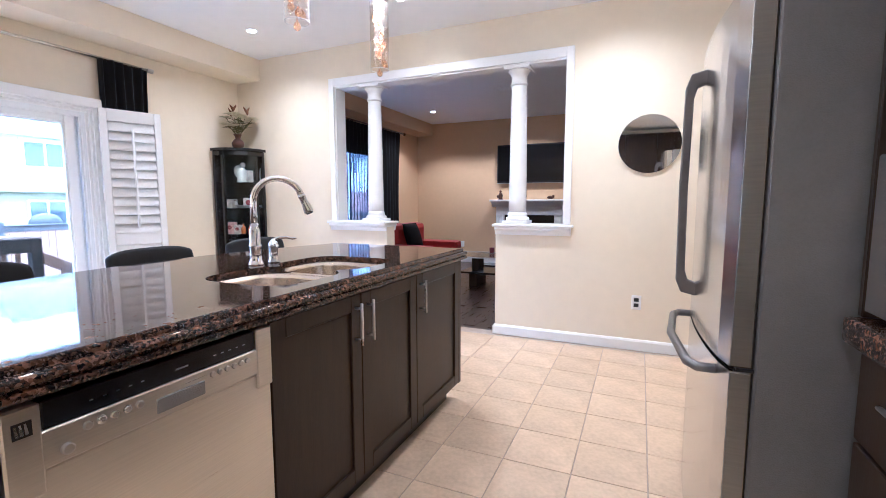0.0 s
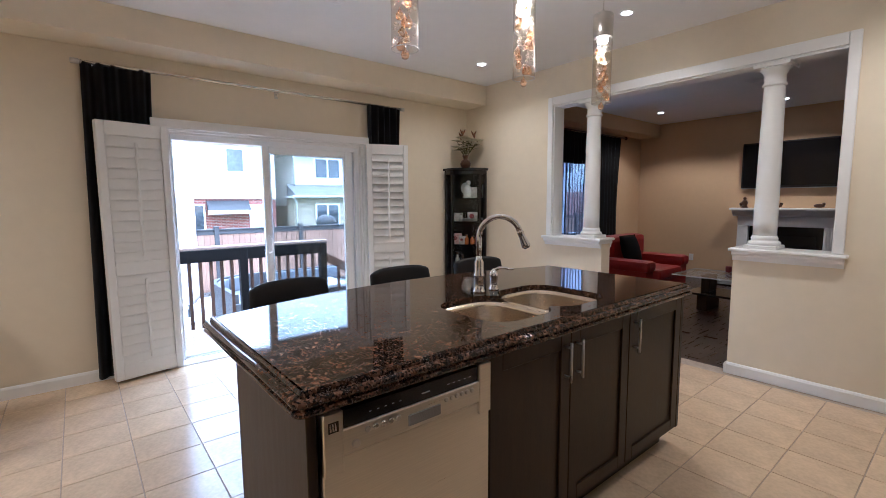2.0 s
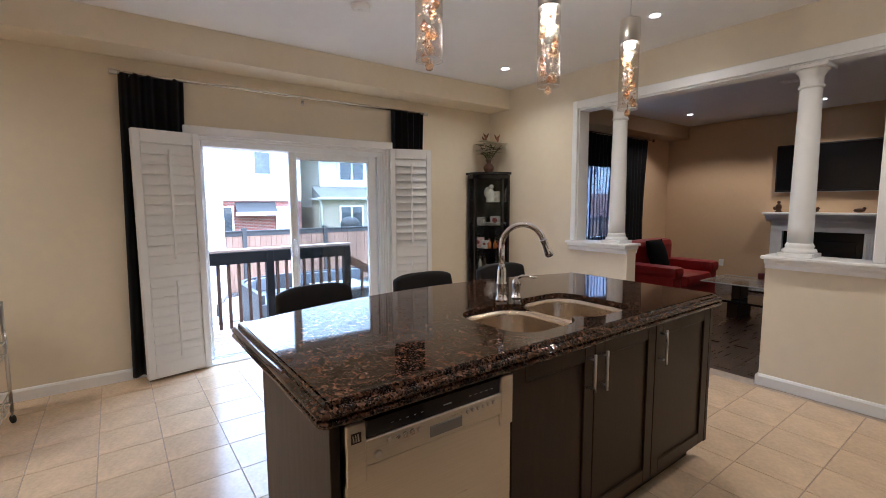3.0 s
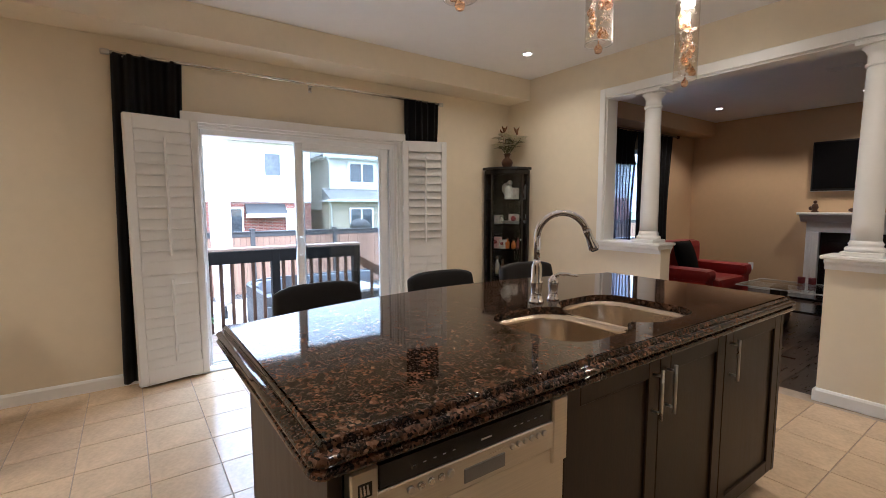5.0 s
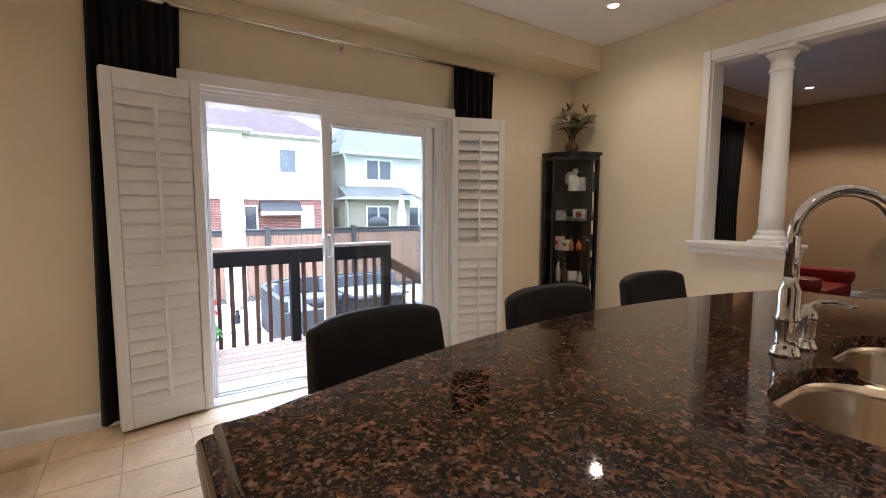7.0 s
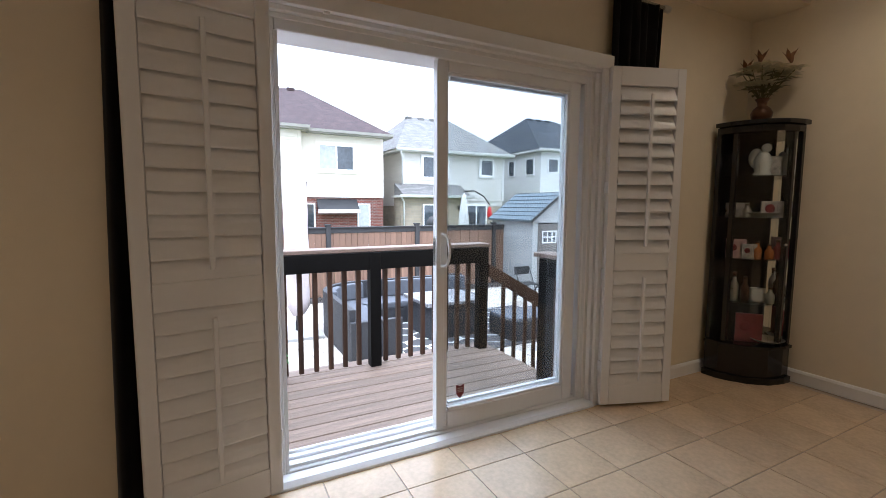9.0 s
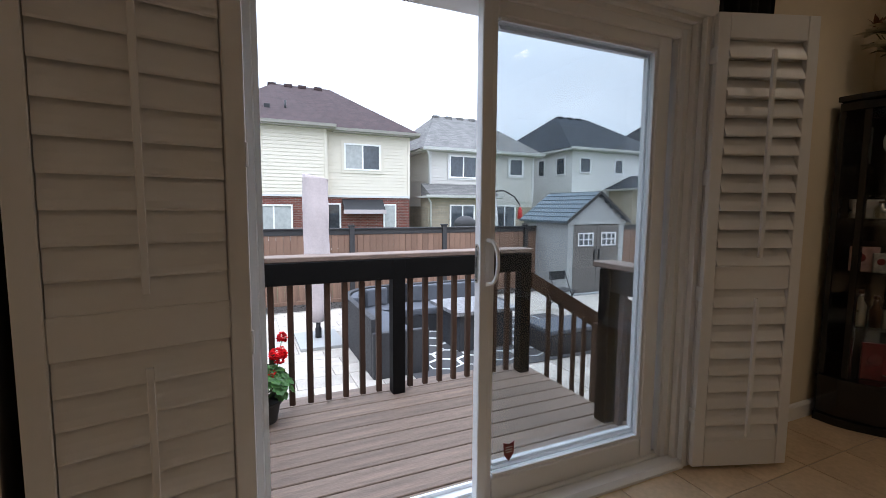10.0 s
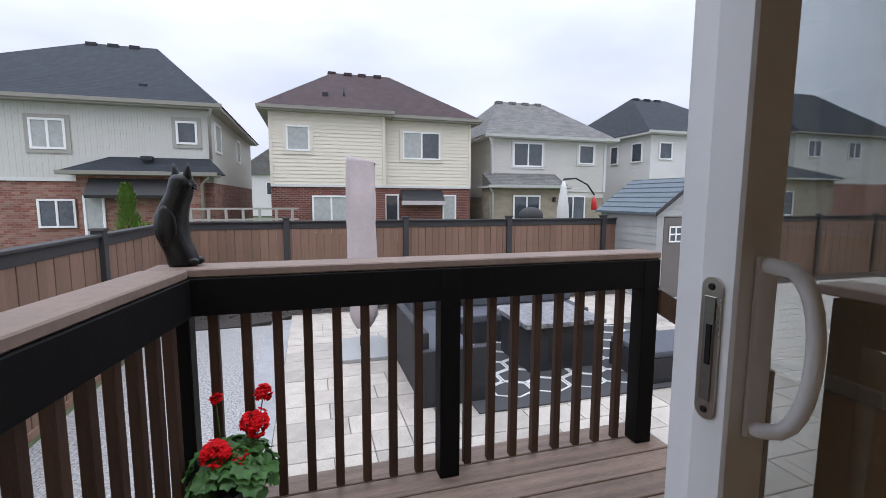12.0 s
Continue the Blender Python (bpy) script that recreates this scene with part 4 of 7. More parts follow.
# Row at y -1.6 and the pot at 0.75: unseen, added as fill.
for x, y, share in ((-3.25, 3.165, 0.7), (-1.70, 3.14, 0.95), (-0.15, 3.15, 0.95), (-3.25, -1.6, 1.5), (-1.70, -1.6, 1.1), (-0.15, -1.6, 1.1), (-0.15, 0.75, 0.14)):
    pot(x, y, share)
for x, y in ((-3.3, 7.15), (-1.78, 7.52)):
    pot(x, y, 1.08, 130, 0.4)
sm = thing("smoke_alarm", (-2.79, 1.35, CEIL_Z), "round white smoke alarm on the ceiling", "smoke alarm")
part("body", turned(N(), [(0.04, -0.032), (0.055, -0.03), (0.06, -0.02), (0.062, -0.001)], n=28), TRIM, sm)
part("grille", turned(N(), [(0.02, -0.036), (0.022, -0.0325)], n=16), SHUT, sm)
cv = thing("ceiling_vent", (-1.675, 6.125, CEIL_Z), "white ceiling air vent", "vent")
part("frame", bx(N(), -0.15, 0.15, -0.07, 0.07, -0.008, 0, 0.003), TRIM, cv)
for k in range(5):
    part("slat", bx(N(), -0.13, 0.13, -0.055 + 0.024 * k, -0.043 + 0.024 * k, -0.012, -0.0085), TRIM, cv)

# ---- north wall: mirror and outlet ----
mi = thing("wall_mirror", (0.085, 3.818, 1.63), "round frameless mirror on the cream wall", "mirror")
part("glass", turned(N(), [(0.222, 0.0), (0.226, 0.004), (0.22, 0.012)], n=64, m=pose(0, -0.002, 0, 90, 0, 0)), MIRROR, mi)
part("backing", turned(N(), [(0.2, -0.002), (0.2, 0.0)], n=40, m=pose(0, -0.001, 0, 90, 0, 0)), BLACK, mi)
ou = thing("wall_outlet", (0.042, 3.818, 0.39), "white double wall outlet with dark sockets", "outlet")
part("plate", bx(N(), -0.036, 0.036, -0.006, 0, -0.058, 0.058, 0.002), TRIM, ou)
for z in (-0.022, 0.022):
    part("socket", bx(N(), -0.018, 0.018, -0.008, -0.0062, z - 0.015, z + 0.015, 0.0008), BLACK, ou)


lo = thing("wall_outlet", (-3.19, NORTH2 - 0.001, 0.36), "white wall outlet low on the tan wall", "outlet")
part("plate", bx(N(), -0.036, 0.036, -0.006, 0, -0.058, 0.058, 0.002), TRIM, lo)
for z in (-0.022, 0.022):
    part("socket", bx(N(), -0.017, 0.017, -0.0085, -0.0062, z - 0.014, z + 0.014, 0.002), SHUT, lo)


# ---- fridge and back counter ----
def fridge():
    f = thing("fridge", (0.332, 1.345, 0), "stainless steel bottom-freezer fridge with dark grey sides", "fridge")
    part("body", bx(N(), 0.0, 0.68, 0.0, 0.89, 0.03, 1.74, 0.006), FRIDGE_SIDE, f)
    for z0, z1 in ((0.06, 0.742), (0.755, 1.735)):
        t = N()
        prof = []
        for k in range(13):
            u = k / 12
            prof.append((-0.055 - 0.04 * math.sin(math.pi * u) ** 0.6, 0.005 + 0.88 * u))
        prism(t, [(-0.006, 0.005)] + prof + [(-0.006, 0.885)], "z", z0, z1)
        d = part("door" if z0 > 0.5 else "freezer_drawer", t, STEEL_FRIDGE, f)
        # Thin added sheet; its darker steel stands for a dark room mirrored there.
        part("door_edge", bx(N(), -0.054, -0.008, 0.0005, 0.0045, z0 + 0.003, z1 - 0.003, 0.001), STEEL_EDGE, d, "brushed fridge door edge, darkened for the dark kitchen mirrored in it")
        h = N()
        if z0 > 0.5:
            prism(h, [(-0.08, 1.65), (-0.142, 1.635), (-0.158, 1.59), (-0.162, 1.24), (-0.158, 0.9), (-0.142, 0.86), (-0.08, 0.845), (-0.08, 0.89), (-0.12, 0.905), (-0.131, 0.94), (-0.135, 1.24), (-0.131, 1.55), (-0.12, 1.59), (-0.08, 1.605)], "y", 0.48, 0.52, 0.005)
        else:
            tube(h, [(-0.07, 0.1, 0.712), (-0.12, 0.1, 0.712), (-0.142, 0.14, 0.712), (-0.168, 0.45, 0.712), (-0.142, 0.76, 0.712), (-0.12, 0.8, 0.712), (-0.07, 0.8, 0.712)], 0.014, 12)
        part("handle", h, HANDLE_GREY, d, "dark grey satin metal handle")
    part("hinge_cover", bx(N(), -0.05, 0.04, 0.02, 0.09, 1.741, 1.765, 0.004), BLACK, f)
    part("hinge", bx(N(), -0.04, 0.0, 0.0, 0.05, 0.744, 0.753, 0.001), BLACK, f)
    part("gasket", bx(N(), -0.0055, -0.0005, 0.01, 0.88, 0.06, 1.735), RUBBER, f)


fridge()
tagged(new("fridge_side_panel", meshed("fridge_side_panel", bx(N(), 0.525, 1.247, 1.318, 1.338, 0.921, 2.3, 0.002), ESPRESSO)), "tall dark espresso panel beside the fridge", "cabinet panel")
mw = thing("microwave", (0.54, 0.82, 0.92), "stainless steel microwave on the granite counter", "microwave")
part("case", bx(N(), 0.0, 0.4, 0.0, 0.48, 0.012, 0.38, 0.006), STEEL_FRIDGE, mw)
part("door", bx(N(), -0.022, -0.001, 0.12, 0.47, 0.02, 0.372, 0.004), STEEL_FRIDGE, mw)
part("control_panel", bx(N(), -0.022, -0.001, 0.005, 0.117, 0.02, 0.372, 0.004), BLACK_GLOSS, mw)
for q in ((0.03, 0.05), (0.03, 0.43), (0.37, 0.05), (0.37, 0.43)):
    part("foot", turned(N(), [(0.012, 0), (0.012, 0.012)], at=(q[0], q[1], 0), n=12), RUBBER, mw)
uc = thing("wall_cabinet", (0.66, 0.7, 1.42), "dark espresso wall cabinet above the microwave", "cabinet")
part("body", bx(N(), 0.022, 0.588, 0.0, 0.615, 0.0, 0.88), ESPRESSO, uc)
for y0, y1 in ((0.003, 0.306), (0.309, 0.612)):
    d = part("door", bx(N(), 0.004, 0.012, y0 + 0.05, y1 - 0.05, 0.055, 0.825), ESPRESSO, uc)
    for q in ((y0, y0 + 0.055, 0.003, 0.877), (y1 - 0.055, y1, 0.003, 0.877)):
        part("stile", bx(N(), 0.0, 0.02, *q, 0.002), ESPRESSO, d)
    for q in ((y0 + 0.0555, y1 - 0.0555, 0.003, 0.058), (y0 + 0.0555, y1 - 0.0555, 0.822, 0.877)):
        part("rail", bx(N(), 0.0, 0.02, *q, 0.002), ESPRESSO, d)
for k in range(4):
    wc = thing("wall_cabinet", (-1.55 + 0.62 * k, SOUTH + 0.002, 1.42), "dark espresso wall cabinet above the rear counter", "cabinet", "wall cabinets")
    part("body", bx(N(), 0.002, 0.618, 0, 0.31, 0, 1.2), ESPRESSO, wc)
    for y0, y1 in ((0.004, 0.308), (0.312, 0.616)):
        d = N()
        bx(d, y0, y0 + 0.055, 0.311, 0.331, 0.003, 1.197, 0.002)
        bx(d, y1 - 0.055, y1, 0.311, 0.331, 0.003, 1.197, 0.002)
        bx(d, y0 + 0.0555, y1 - 0.0555, 0.311, 0.331, 0.003, 0.06, 0.002)
        bx(d, y0 + 0.0555, y1 - 0.0555, 0.311, 0.331, 1.14, 1.197, 0.002)
        bx(d, y0 + 0.05, y1 - 0.05, 0.3115, 0.322, 0.055, 1.145)
        part("door", d, ESPRESSO, wc)
    rb = thing("base_cabinet", (-1.55 + 0.62 * k, SOUTH + 0.002, 0), "dark espresso base cabinet under the rear counter", "cabinet", "rear base cabinets")
    part("body", bx(N(), 0.002, 0.618, 0, 0.56, 0.1, 0.858), ESPRESSO, rb)
    part("kick", bx(N(), 0.002, 0.618, 0, 0.5, 0, 0.099), BLACK, rb)
    part("door", bx(N(), 0.006, 0.614, 0.561, 0.58, 0.105, 0.85, 0.003), ESPRESSO, rb)
tagged(new("rear_counter_top", meshed("rear_counter_top", bx(N(), -1.57, 0.95, SOUTH + 0.002, SOUTH + 0.62, 0.859, 0.92, 0.01), GRANITE)), "polished dark granite counter on the rear cabinets", "worktop")
bc = thing("base_cabinet", (0.53, -0.9, 0), "dark espresso base cabinet with drawers beside the fridge", "cabinet")
part("body", bx(N(), 0.022, 0.70, 0.0, 2.225, 0.1, 0.858), ESPRESSO, bc)
part("kick", bx(N(), 0.08, 0.68, 0.0, 2.225, 0.0, 0.1), BLACK, bc)
for y0, y1 in ((1.7, 2.215), (1.1, 1.69), (0.5, 1.09)):
    for z0, z1 in ((0.11, 0.36), (0.37, 0.62), (0.63, 0.845)):
        d = part("drawer", bx(N(), 0.0, 0.02, y0, y1, z0, z1, 0.003), ESPRESSO, bc)
        h = N()
        zc = z1 - 0.07
        tube(h, [(-0.03, (y0 + y1) / 2 - 0.08, zc), (-0.03, (y0 + y1) / 2 + 0.08, zc)], 0.006, 8)
        for q in (-0.06, 0.06):
            tube(h, [(0.001, (y0 + y1) / 2 + q, zc), (-0.03, (y0 + y1) / 2 + q, zc)], 0.005, 6)
        part("handle", h, NICKEL, d)
tagged(new("counter_top", meshed("counter_top", bx(N(), 0.495, 1.248, -0.9, 1.335, 0.859, 0.92, 0.012), GRANITE)), "polished dark granite counter beside the fridge", "worktop")

# ---- corner cabinet ----
def corner_cabinet():
    c = thing("corner_cabinet", (-4.15, 3.78, 0), "black curved-front glass display cabinet in the corner", "display cabinet")
    # local: the corner is at 0,0; it reaches +x and -y
    def front(r, ext):
        return [(0.0, 0.0), (r, 0.0), (r, -0.08), (r - 0.03, -0.2), (r - 0.11, -0.30), (r - 0.22, r * -1 + 0.02), (0.10, -r), (0.0, -r)]
    part("plinth", prism(N(), front(0.385, 0), "z", 0.0, 0.045, 0.004), BLACK_GLOSS, c)
    part("base_cupboard", prism(N(), front(0.365, 0), "z", 0.046, 0.24, 0.003), BLACK_GLOSS, c)
    part("base_top", prism(N(), front(0.38, 0), "z", 0.241, 0.262, 0.004), BLACK_GLOSS, c)
    part("top", prism(N(), front(0.39, 0), "z", 1.735, 1.765, 0.006), BLACK_GLOSS, c)
    part("top_rail", prism(N(), front(0.362, 0), "z", 1.69, 1.734, 0.003), BLACK_GLOSS, c)
    part("back_panel", bx(N(), 0.0, 0.36, -0.012, 0.0, 0.263, 1.69), MIRROR, c, "mirrored back panel")
    part("back_panel", bx(N(), 0.0, 0.012, -0.36, -0.0125, 0.263, 1.69), BLACK_GLOSS, c)
    for x, y in ((0.345, -0.012), (0.012, -0.345), (0.335, -0.1), (0.115, -0.335)):
        part("post", bx(N(), x - 0.016, x + 0.016, y - 0.016, y + 0.016, 0.263, 1.69, 0.003), BLACK_GLOSS, c)
    pts = [(0.347, -0.118), (0.325, -0.2), (0.25, -0.30), (0.135, -0.347)]
    for (xa, ya), (xb, yb) in zip(pts, pts[1:]):
        d = part("glass_pane", prism(N(), [(xa, ya), (xb, yb), (xb - 0.004, yb + 0.004), (xa - 0.004, ya + 0.004)], "z", 0.275, 1.685), GLASS, c)
        d.visible_shadow = False
    part("knob", ball(N(), (0.352, -0.122, 0.95), 0.009), NICKEL, d)
    for z in (0.54, 0.84, 1.12, 1.40):
        s = part("shelf", prism(N(), front(0.335, 0), "z", z, z + 0.008), GLASS, c, "glass shelf")
        s.visible_shadow = False


corner_cabinet()


def ornament(name, at, label, cat, build):
    o = thing(name, at, label, cat)
    build(o)
    return o


def figurine(o):
    b = N()
    turned(b, [(0.05, 0), (0.055, 0.01), (0.045, 0.03), (0.05, 0.06), (0.055, 0.1), (0.04, 0.14), (0.025, 0.16)], n=14)
    ball(b, (0.015, -0.01, 0.185), 0.03)
    ball(b, (-0.035, 0.02, 0.12), 0.045, 1, 0.6, 1.5)
    part("figure", b, PORCELAIN, o)


def picture(w, h, m):
    def go(o):
        part("frame", bx(N(), -w / 2, w / 2, -0.008, 0.008, 0, h, 0.003), NICKEL, o)
        part("print", bx(N(), -w / 2 + 0.012, w / 2 - 0.012, -0.0105, -0.0085, 0.012, h - 0.012), m, o)
    return go


def card(w, h, m):
    def go(o):
        part("board", bx(N(), -w / 2, w / 2, -0.008, 0.008, 0, h, 0.002), m, o)
        b = N()
        ball(b, (-w * 0.15, -0.009, h * 0.55), w * 0.2, 1, 0.15, 1)
        part("printed_shape", b, MAROON, o)
    return go


def bottle(m, h):
    def go(o):
        part("body", turned(N(), [(0.02, 0), (0.026, 0.004), (0.027, h * 0.55), (0.012, h * 0.72), (0.011, h * 0.9)], n=14), m, o)
        part("cap", turned(N(), [(0.013, h * 0.9), (0.013, h)], n=12), BRONZE, o)
    return go


def dish(o):
    part("bowl", turned(N(), [(0.03, 0), (0.05, 0.005), (0.10, 0.03), (0.105, 0.034), (0.1, 0.034), (0.05, 0.012)], n=24), NICKEL, o)


CX, CY = -4.15, 3.78
figs = [("figurine", (0.20, -0.17, 1.408), "white porcelain figurine on the top glass shelf", "figurine", figurine, 40),
        ("photo_frame", (0.10, -0.25, 1.128), "silver framed grey photo on a glass shelf", "photo frame", picture(0.14, 0.1, PHOTO), 40),
        ("photo_frame", (0.25, -0.12, 1.408), "small silver framed photo on the top glass shelf", "photo frame", picture(0.09, 0.13, PHOTO), 50),
        ("glass_dish", (0.21, -0.17, 1.128), "wide silver dish on a glass shelf", "dish", dish, 0),
        ("greeting_card", (0.12, -0.27, 0.848), "pink greeting card leaning on a glass shelf", "card", card(0.12, 0.13, PINK), 35),
        ("small_bottle", (0.22, -0.2, 0.848), "small amber bottle on a glass shelf", "bottle", bottle(ORANGE, 0.12), 0),
        ("small_bottle", (0.27, -0.15, 0.848), "small amber bottle on a glass shelf", "bottle", bottle(ORANGE, 0.1), 0),
        ("small_bottle", (0.29, -0.09, 0.848), "small dark red bottle on a glass shelf", "bottle", bottle(MAROON, 0.13), 0),
        ("blue_vase", (0.12, -0.26, 0.548), "pale silver vase on a glass shelf", "vase", bottle(NICKEL, 0.2), 0),
        ("photo_frame", (0.23, -0.18, 0.548), "small white framed card on a glass shelf", "photo frame", picture(0.09, 0.1, PORCELAIN), 40),
        ("small_bottle", (0.16, -0.24, 1.128), "small silver bottle on a glass shelf", "bottle", bottle(NICKEL, 0.09), 0),
        ("keepsake_box", (0.26, -0.12, 1.128), "pale grey keepsake box on a glass shelf", "box", card(0.15, 0.11, PHOTO), 50),
        ("greeting_card", (0.19, -0.24, 0.848), "small pale card on a glass shelf", "card", card(0.09, 0.1, PHOTO), 45),
        ("small_bottle", (0.3, -0.16, 0.548), "small silver bottle on a glass shelf", "bottle", bottle(NICKEL, 0.11), 0),
        ("candle_jar", (0.17, -0.22, 0.548), "dark bronze candle jar on a glass shelf", "jar", bottle(BRONZE, 0.17), 20),
        ("gift_box", (0.2, -0.2, 0.263), "maroon gift package standing in the cabinet", "package", card(0.16, 0.2, MAROON), 40),
        ("glass_dish", (0.28, -0.12, 0.263), "silver dish standing in the cabinet", "dish", dish, 0)]
for name, (x, y, z), label, cat, build, turn in figs:
    o = ornament(name, (CX + x, CY + y, z), label, cat, build)
    o.matrix_basis = pose(CX + x, CY + y, z, 0, 0, turn)

vase = thing("flower_vase", (CX + 0.17, CY - 0.17, 1.765), "bronze vase of cream silk lilies on the cabinet", "vase with flowers")
part("vase", turned(N(), [(0.04, 0), (0.045, 0.006), (0.06, 0.03), (0.066, 0.06), (0.05, 0.09), (0.026, 0.11), (0.03, 0.135), (0.045, 0.155), (0.04, 0.155), (0.024, 0.13)], n=24), BRONZE, vase)
rnd = random.Random(5)
stem, leafs = N(), N()


def blade(bm, at, d, length, width, bend=0.2):
    """A pointed leaf from a place along a direction."""
    d = Vector(d).normalized()
    s = d.cross(Vector((0, 0, 1)))
    s = s.normalized() if s.length > 0.01 else Vector((1, 0, 0))
    up = s.cross(d)
    v = []
    for u, w in ((0, 0.15), (0.3, 1), (0.65, 0.8), (1, 0.05)):
        c = Vector(at) + d * length * u - up * bend * length * u * u
        v.append((bm.verts.new(c - s * width * w / 2), bm.verts.new(c + up * width * 0.12 * w), bm.verts.new(c + s * width * w / 2)))
    for a, b in zip(v, v[1:]):
        for k in range(2):
            bm.faces.new((a[k], a[k + 1], b[k + 1], b[k])).smooth = True


for k in range(17):
    a, tilt, L = k * 0.75, rnd.uniform(0.15, 0.95), rnd.uniform(0.11, 0.25)
    d = Vector((math.cos(a) * tilt, math.sin(a) * tilt, 1)).normalized()
    tube(stem, [(0, 0, 0.12), tuple(Vector((0, 0, 0.14)) + d * L * 0.5), tuple(Vector((0, 0, 0.14)) + d * L)], 0.003, 5)
    tip = Vector((0, 0, 0.14)) + d * L
    if k % 6 == 0:
        tip += d * 0.05
        buds = N()
        ball(buds, tip + d * 0.02, 0.013, 1, 1, 2.6, 8, 6)
        for q in range(4):
            blade(buds, tip, (math.cos(q * 1.6) * 0.4, math.sin(q * 1.6) * 0.4, 1), 0.085, 0.028)
        part("dried_bud", buds, RUSTLEAF, vase)
    else:
        f = N()
        for q in range(6):
            blade(f, tip, (math.cos(q * 1.05 + k), math.sin(q * 1.05 + k), 0.6), 0.085, 0.05, 0.45)
        part("lily", f, PETAL, vase)
    for q in range(3):
        b = rnd.uniform(0, 6.28)
        blade(leafs, Vector((0, 0, 0.14)) + d * L * rnd.uniform(0.3, 0.8), (math.cos(b), math.sin(b), 0.4), 0.1, 0.034, 0.3)
part("stems", stem, DRYLEAF, vase)
part("leaves", leafs, DRYLEAF, vase)


# ---- rolling cart at the west wall ----
def cart():
    c = thing("serving_cart", (-3.77, -1.10, 0), "chrome wire serving cart on casters by the wall", "cart")
    W, D, H = 0.60, 0.40, 0.80
    for x in (0, W):
        for y in (0, D):
            part("post", tube(N(), [(x, y, 0.075), (x, y, H)], 0.011, 10), NICKEL, c)
            w = part("caster", turned(N(), [(0.022, -0.01), (0.027, -0.006), (0.027, 0.006), (0.022, 0.01)], n=18, m=Matrix.Translation((x, y, 0.027)) @ pose(0, 0, 0, 90, 0, 30)), RUBBER, c)
            part("fork", bx(N(), x - 0.014, x + 0.014, y - 0.004, y + 0.004, 0.03, 0.076, 0.002), NICKEL, w)
    for z in (0.14, 0.46, H - 0.02):
        s = N()
        for z2 in (z, z + 0.075):
            tube(s, [(0, 0, z2), (W, 0, z2), (W, D, z2), (0, D, z2), (0, 0, z2)], 0.005, 6)
        for k in range(1, 9):
            tube(s, [(W * k / 9, 0, z + 0.075), (W * k / 9, 0, z), (W * k / 9, D, z), (W * k / 9, D, z + 0.075)], 0.0025, 5)
        tube(s, [(0, D / 2, z), (W, D / 2, z)], 0.004, 6)
        part("shelf", s, NICKEL, c, "open wire shelf")
    part("tray", bx(N(), 0.01, W - 0.01, 0.01, D - 0.01, H + 0.056, H + 0.072, 0.004), BLACK_GLOSS, c)


cart()
tb = thing("storage_tin", (-3.6, -0.82, 0.872), "dark square tin on the serving cart", "tin")
part("body", bx(N(), -0.06, 0.06, -0.06, 0.06, 0, 0.09, 0.006), BLACK, tb)
part("lid", bx(N(), -0.062, 0.062, -0.062, 0.062, 0.0905, 0.105, 0.004), BLACK_GLOSS, tb)


# ---- living room ----
setting("living_room_floor", bx(N(), -4.36, EAST, 3.905, NORTH2, -0.2, -0.014), RUBBER, "dark underlay of the living room boards", "floor")
wd = thing("living_room_window", (-4.36, 5.1, 0.78), "white framed living room window behind dark sheers", "window", kind="structure")
bm = N()
for y0, y1, z0, z1 in ((0, 0.06, 0, 1.42), (1.79, 1.85, 0, 1.42), (0.06, 1.79, 0, 0.06), (0.06, 1.79, 1.36, 1.42), (0.9, 0.95, 0.06, 1.36)):
    bx(bm, 0.04, 0.12, y0, y1, z0, z1, 0.003)
part("window_frame", bm, VINYL, wd)
part("window_sill", bx(N(), 0.1, 0.21, -0.04, 1.89, -0.02, 0.0, 0.004), TRIM, wd)
g = part("pane", bx(N(), 0.075, 0.08, 0.06, 1.79, 0.06, 1.36), GLASS, wd)
g.visible_shadow = False
curtain(6.42, 7.4, 0.04, 2.45, -4.10, "dark brown floor-length living room curtain", 9)
curtain(4.6, 5.55, 0.04, 2.45, -4.10, "dark brown floor-length living room curtain", 8)
curtain(5.55, 6.42, 1.95, 2.45, -4.115, "dark gathered valance above the window", 8)
curtain(5.55, 6.42, 0.05, 1.96, -4.13, "dark see-through sheer over the living room window", 10, SHEER)
lr = thing("curtain_rod", (-4.09, 4.55, 2.46), "dark metal curtain rod over the living room window", "curtain rod")
part("rod", tube(N(), [(0, 0, 0), (0, 3.0, 0)], 0.011, 10), BRONZE, lr)
for y in (-0.01, 3.01):
    part("finial", ball(N(), (0, y, 0), 0.028), BRONZE, lr)
for y in (0.1, 2.9):
    part("bracket", tube(N(), [(0, y, 0), (-0.098, y, 0)], 0.007, 8), BRONZE, lr)


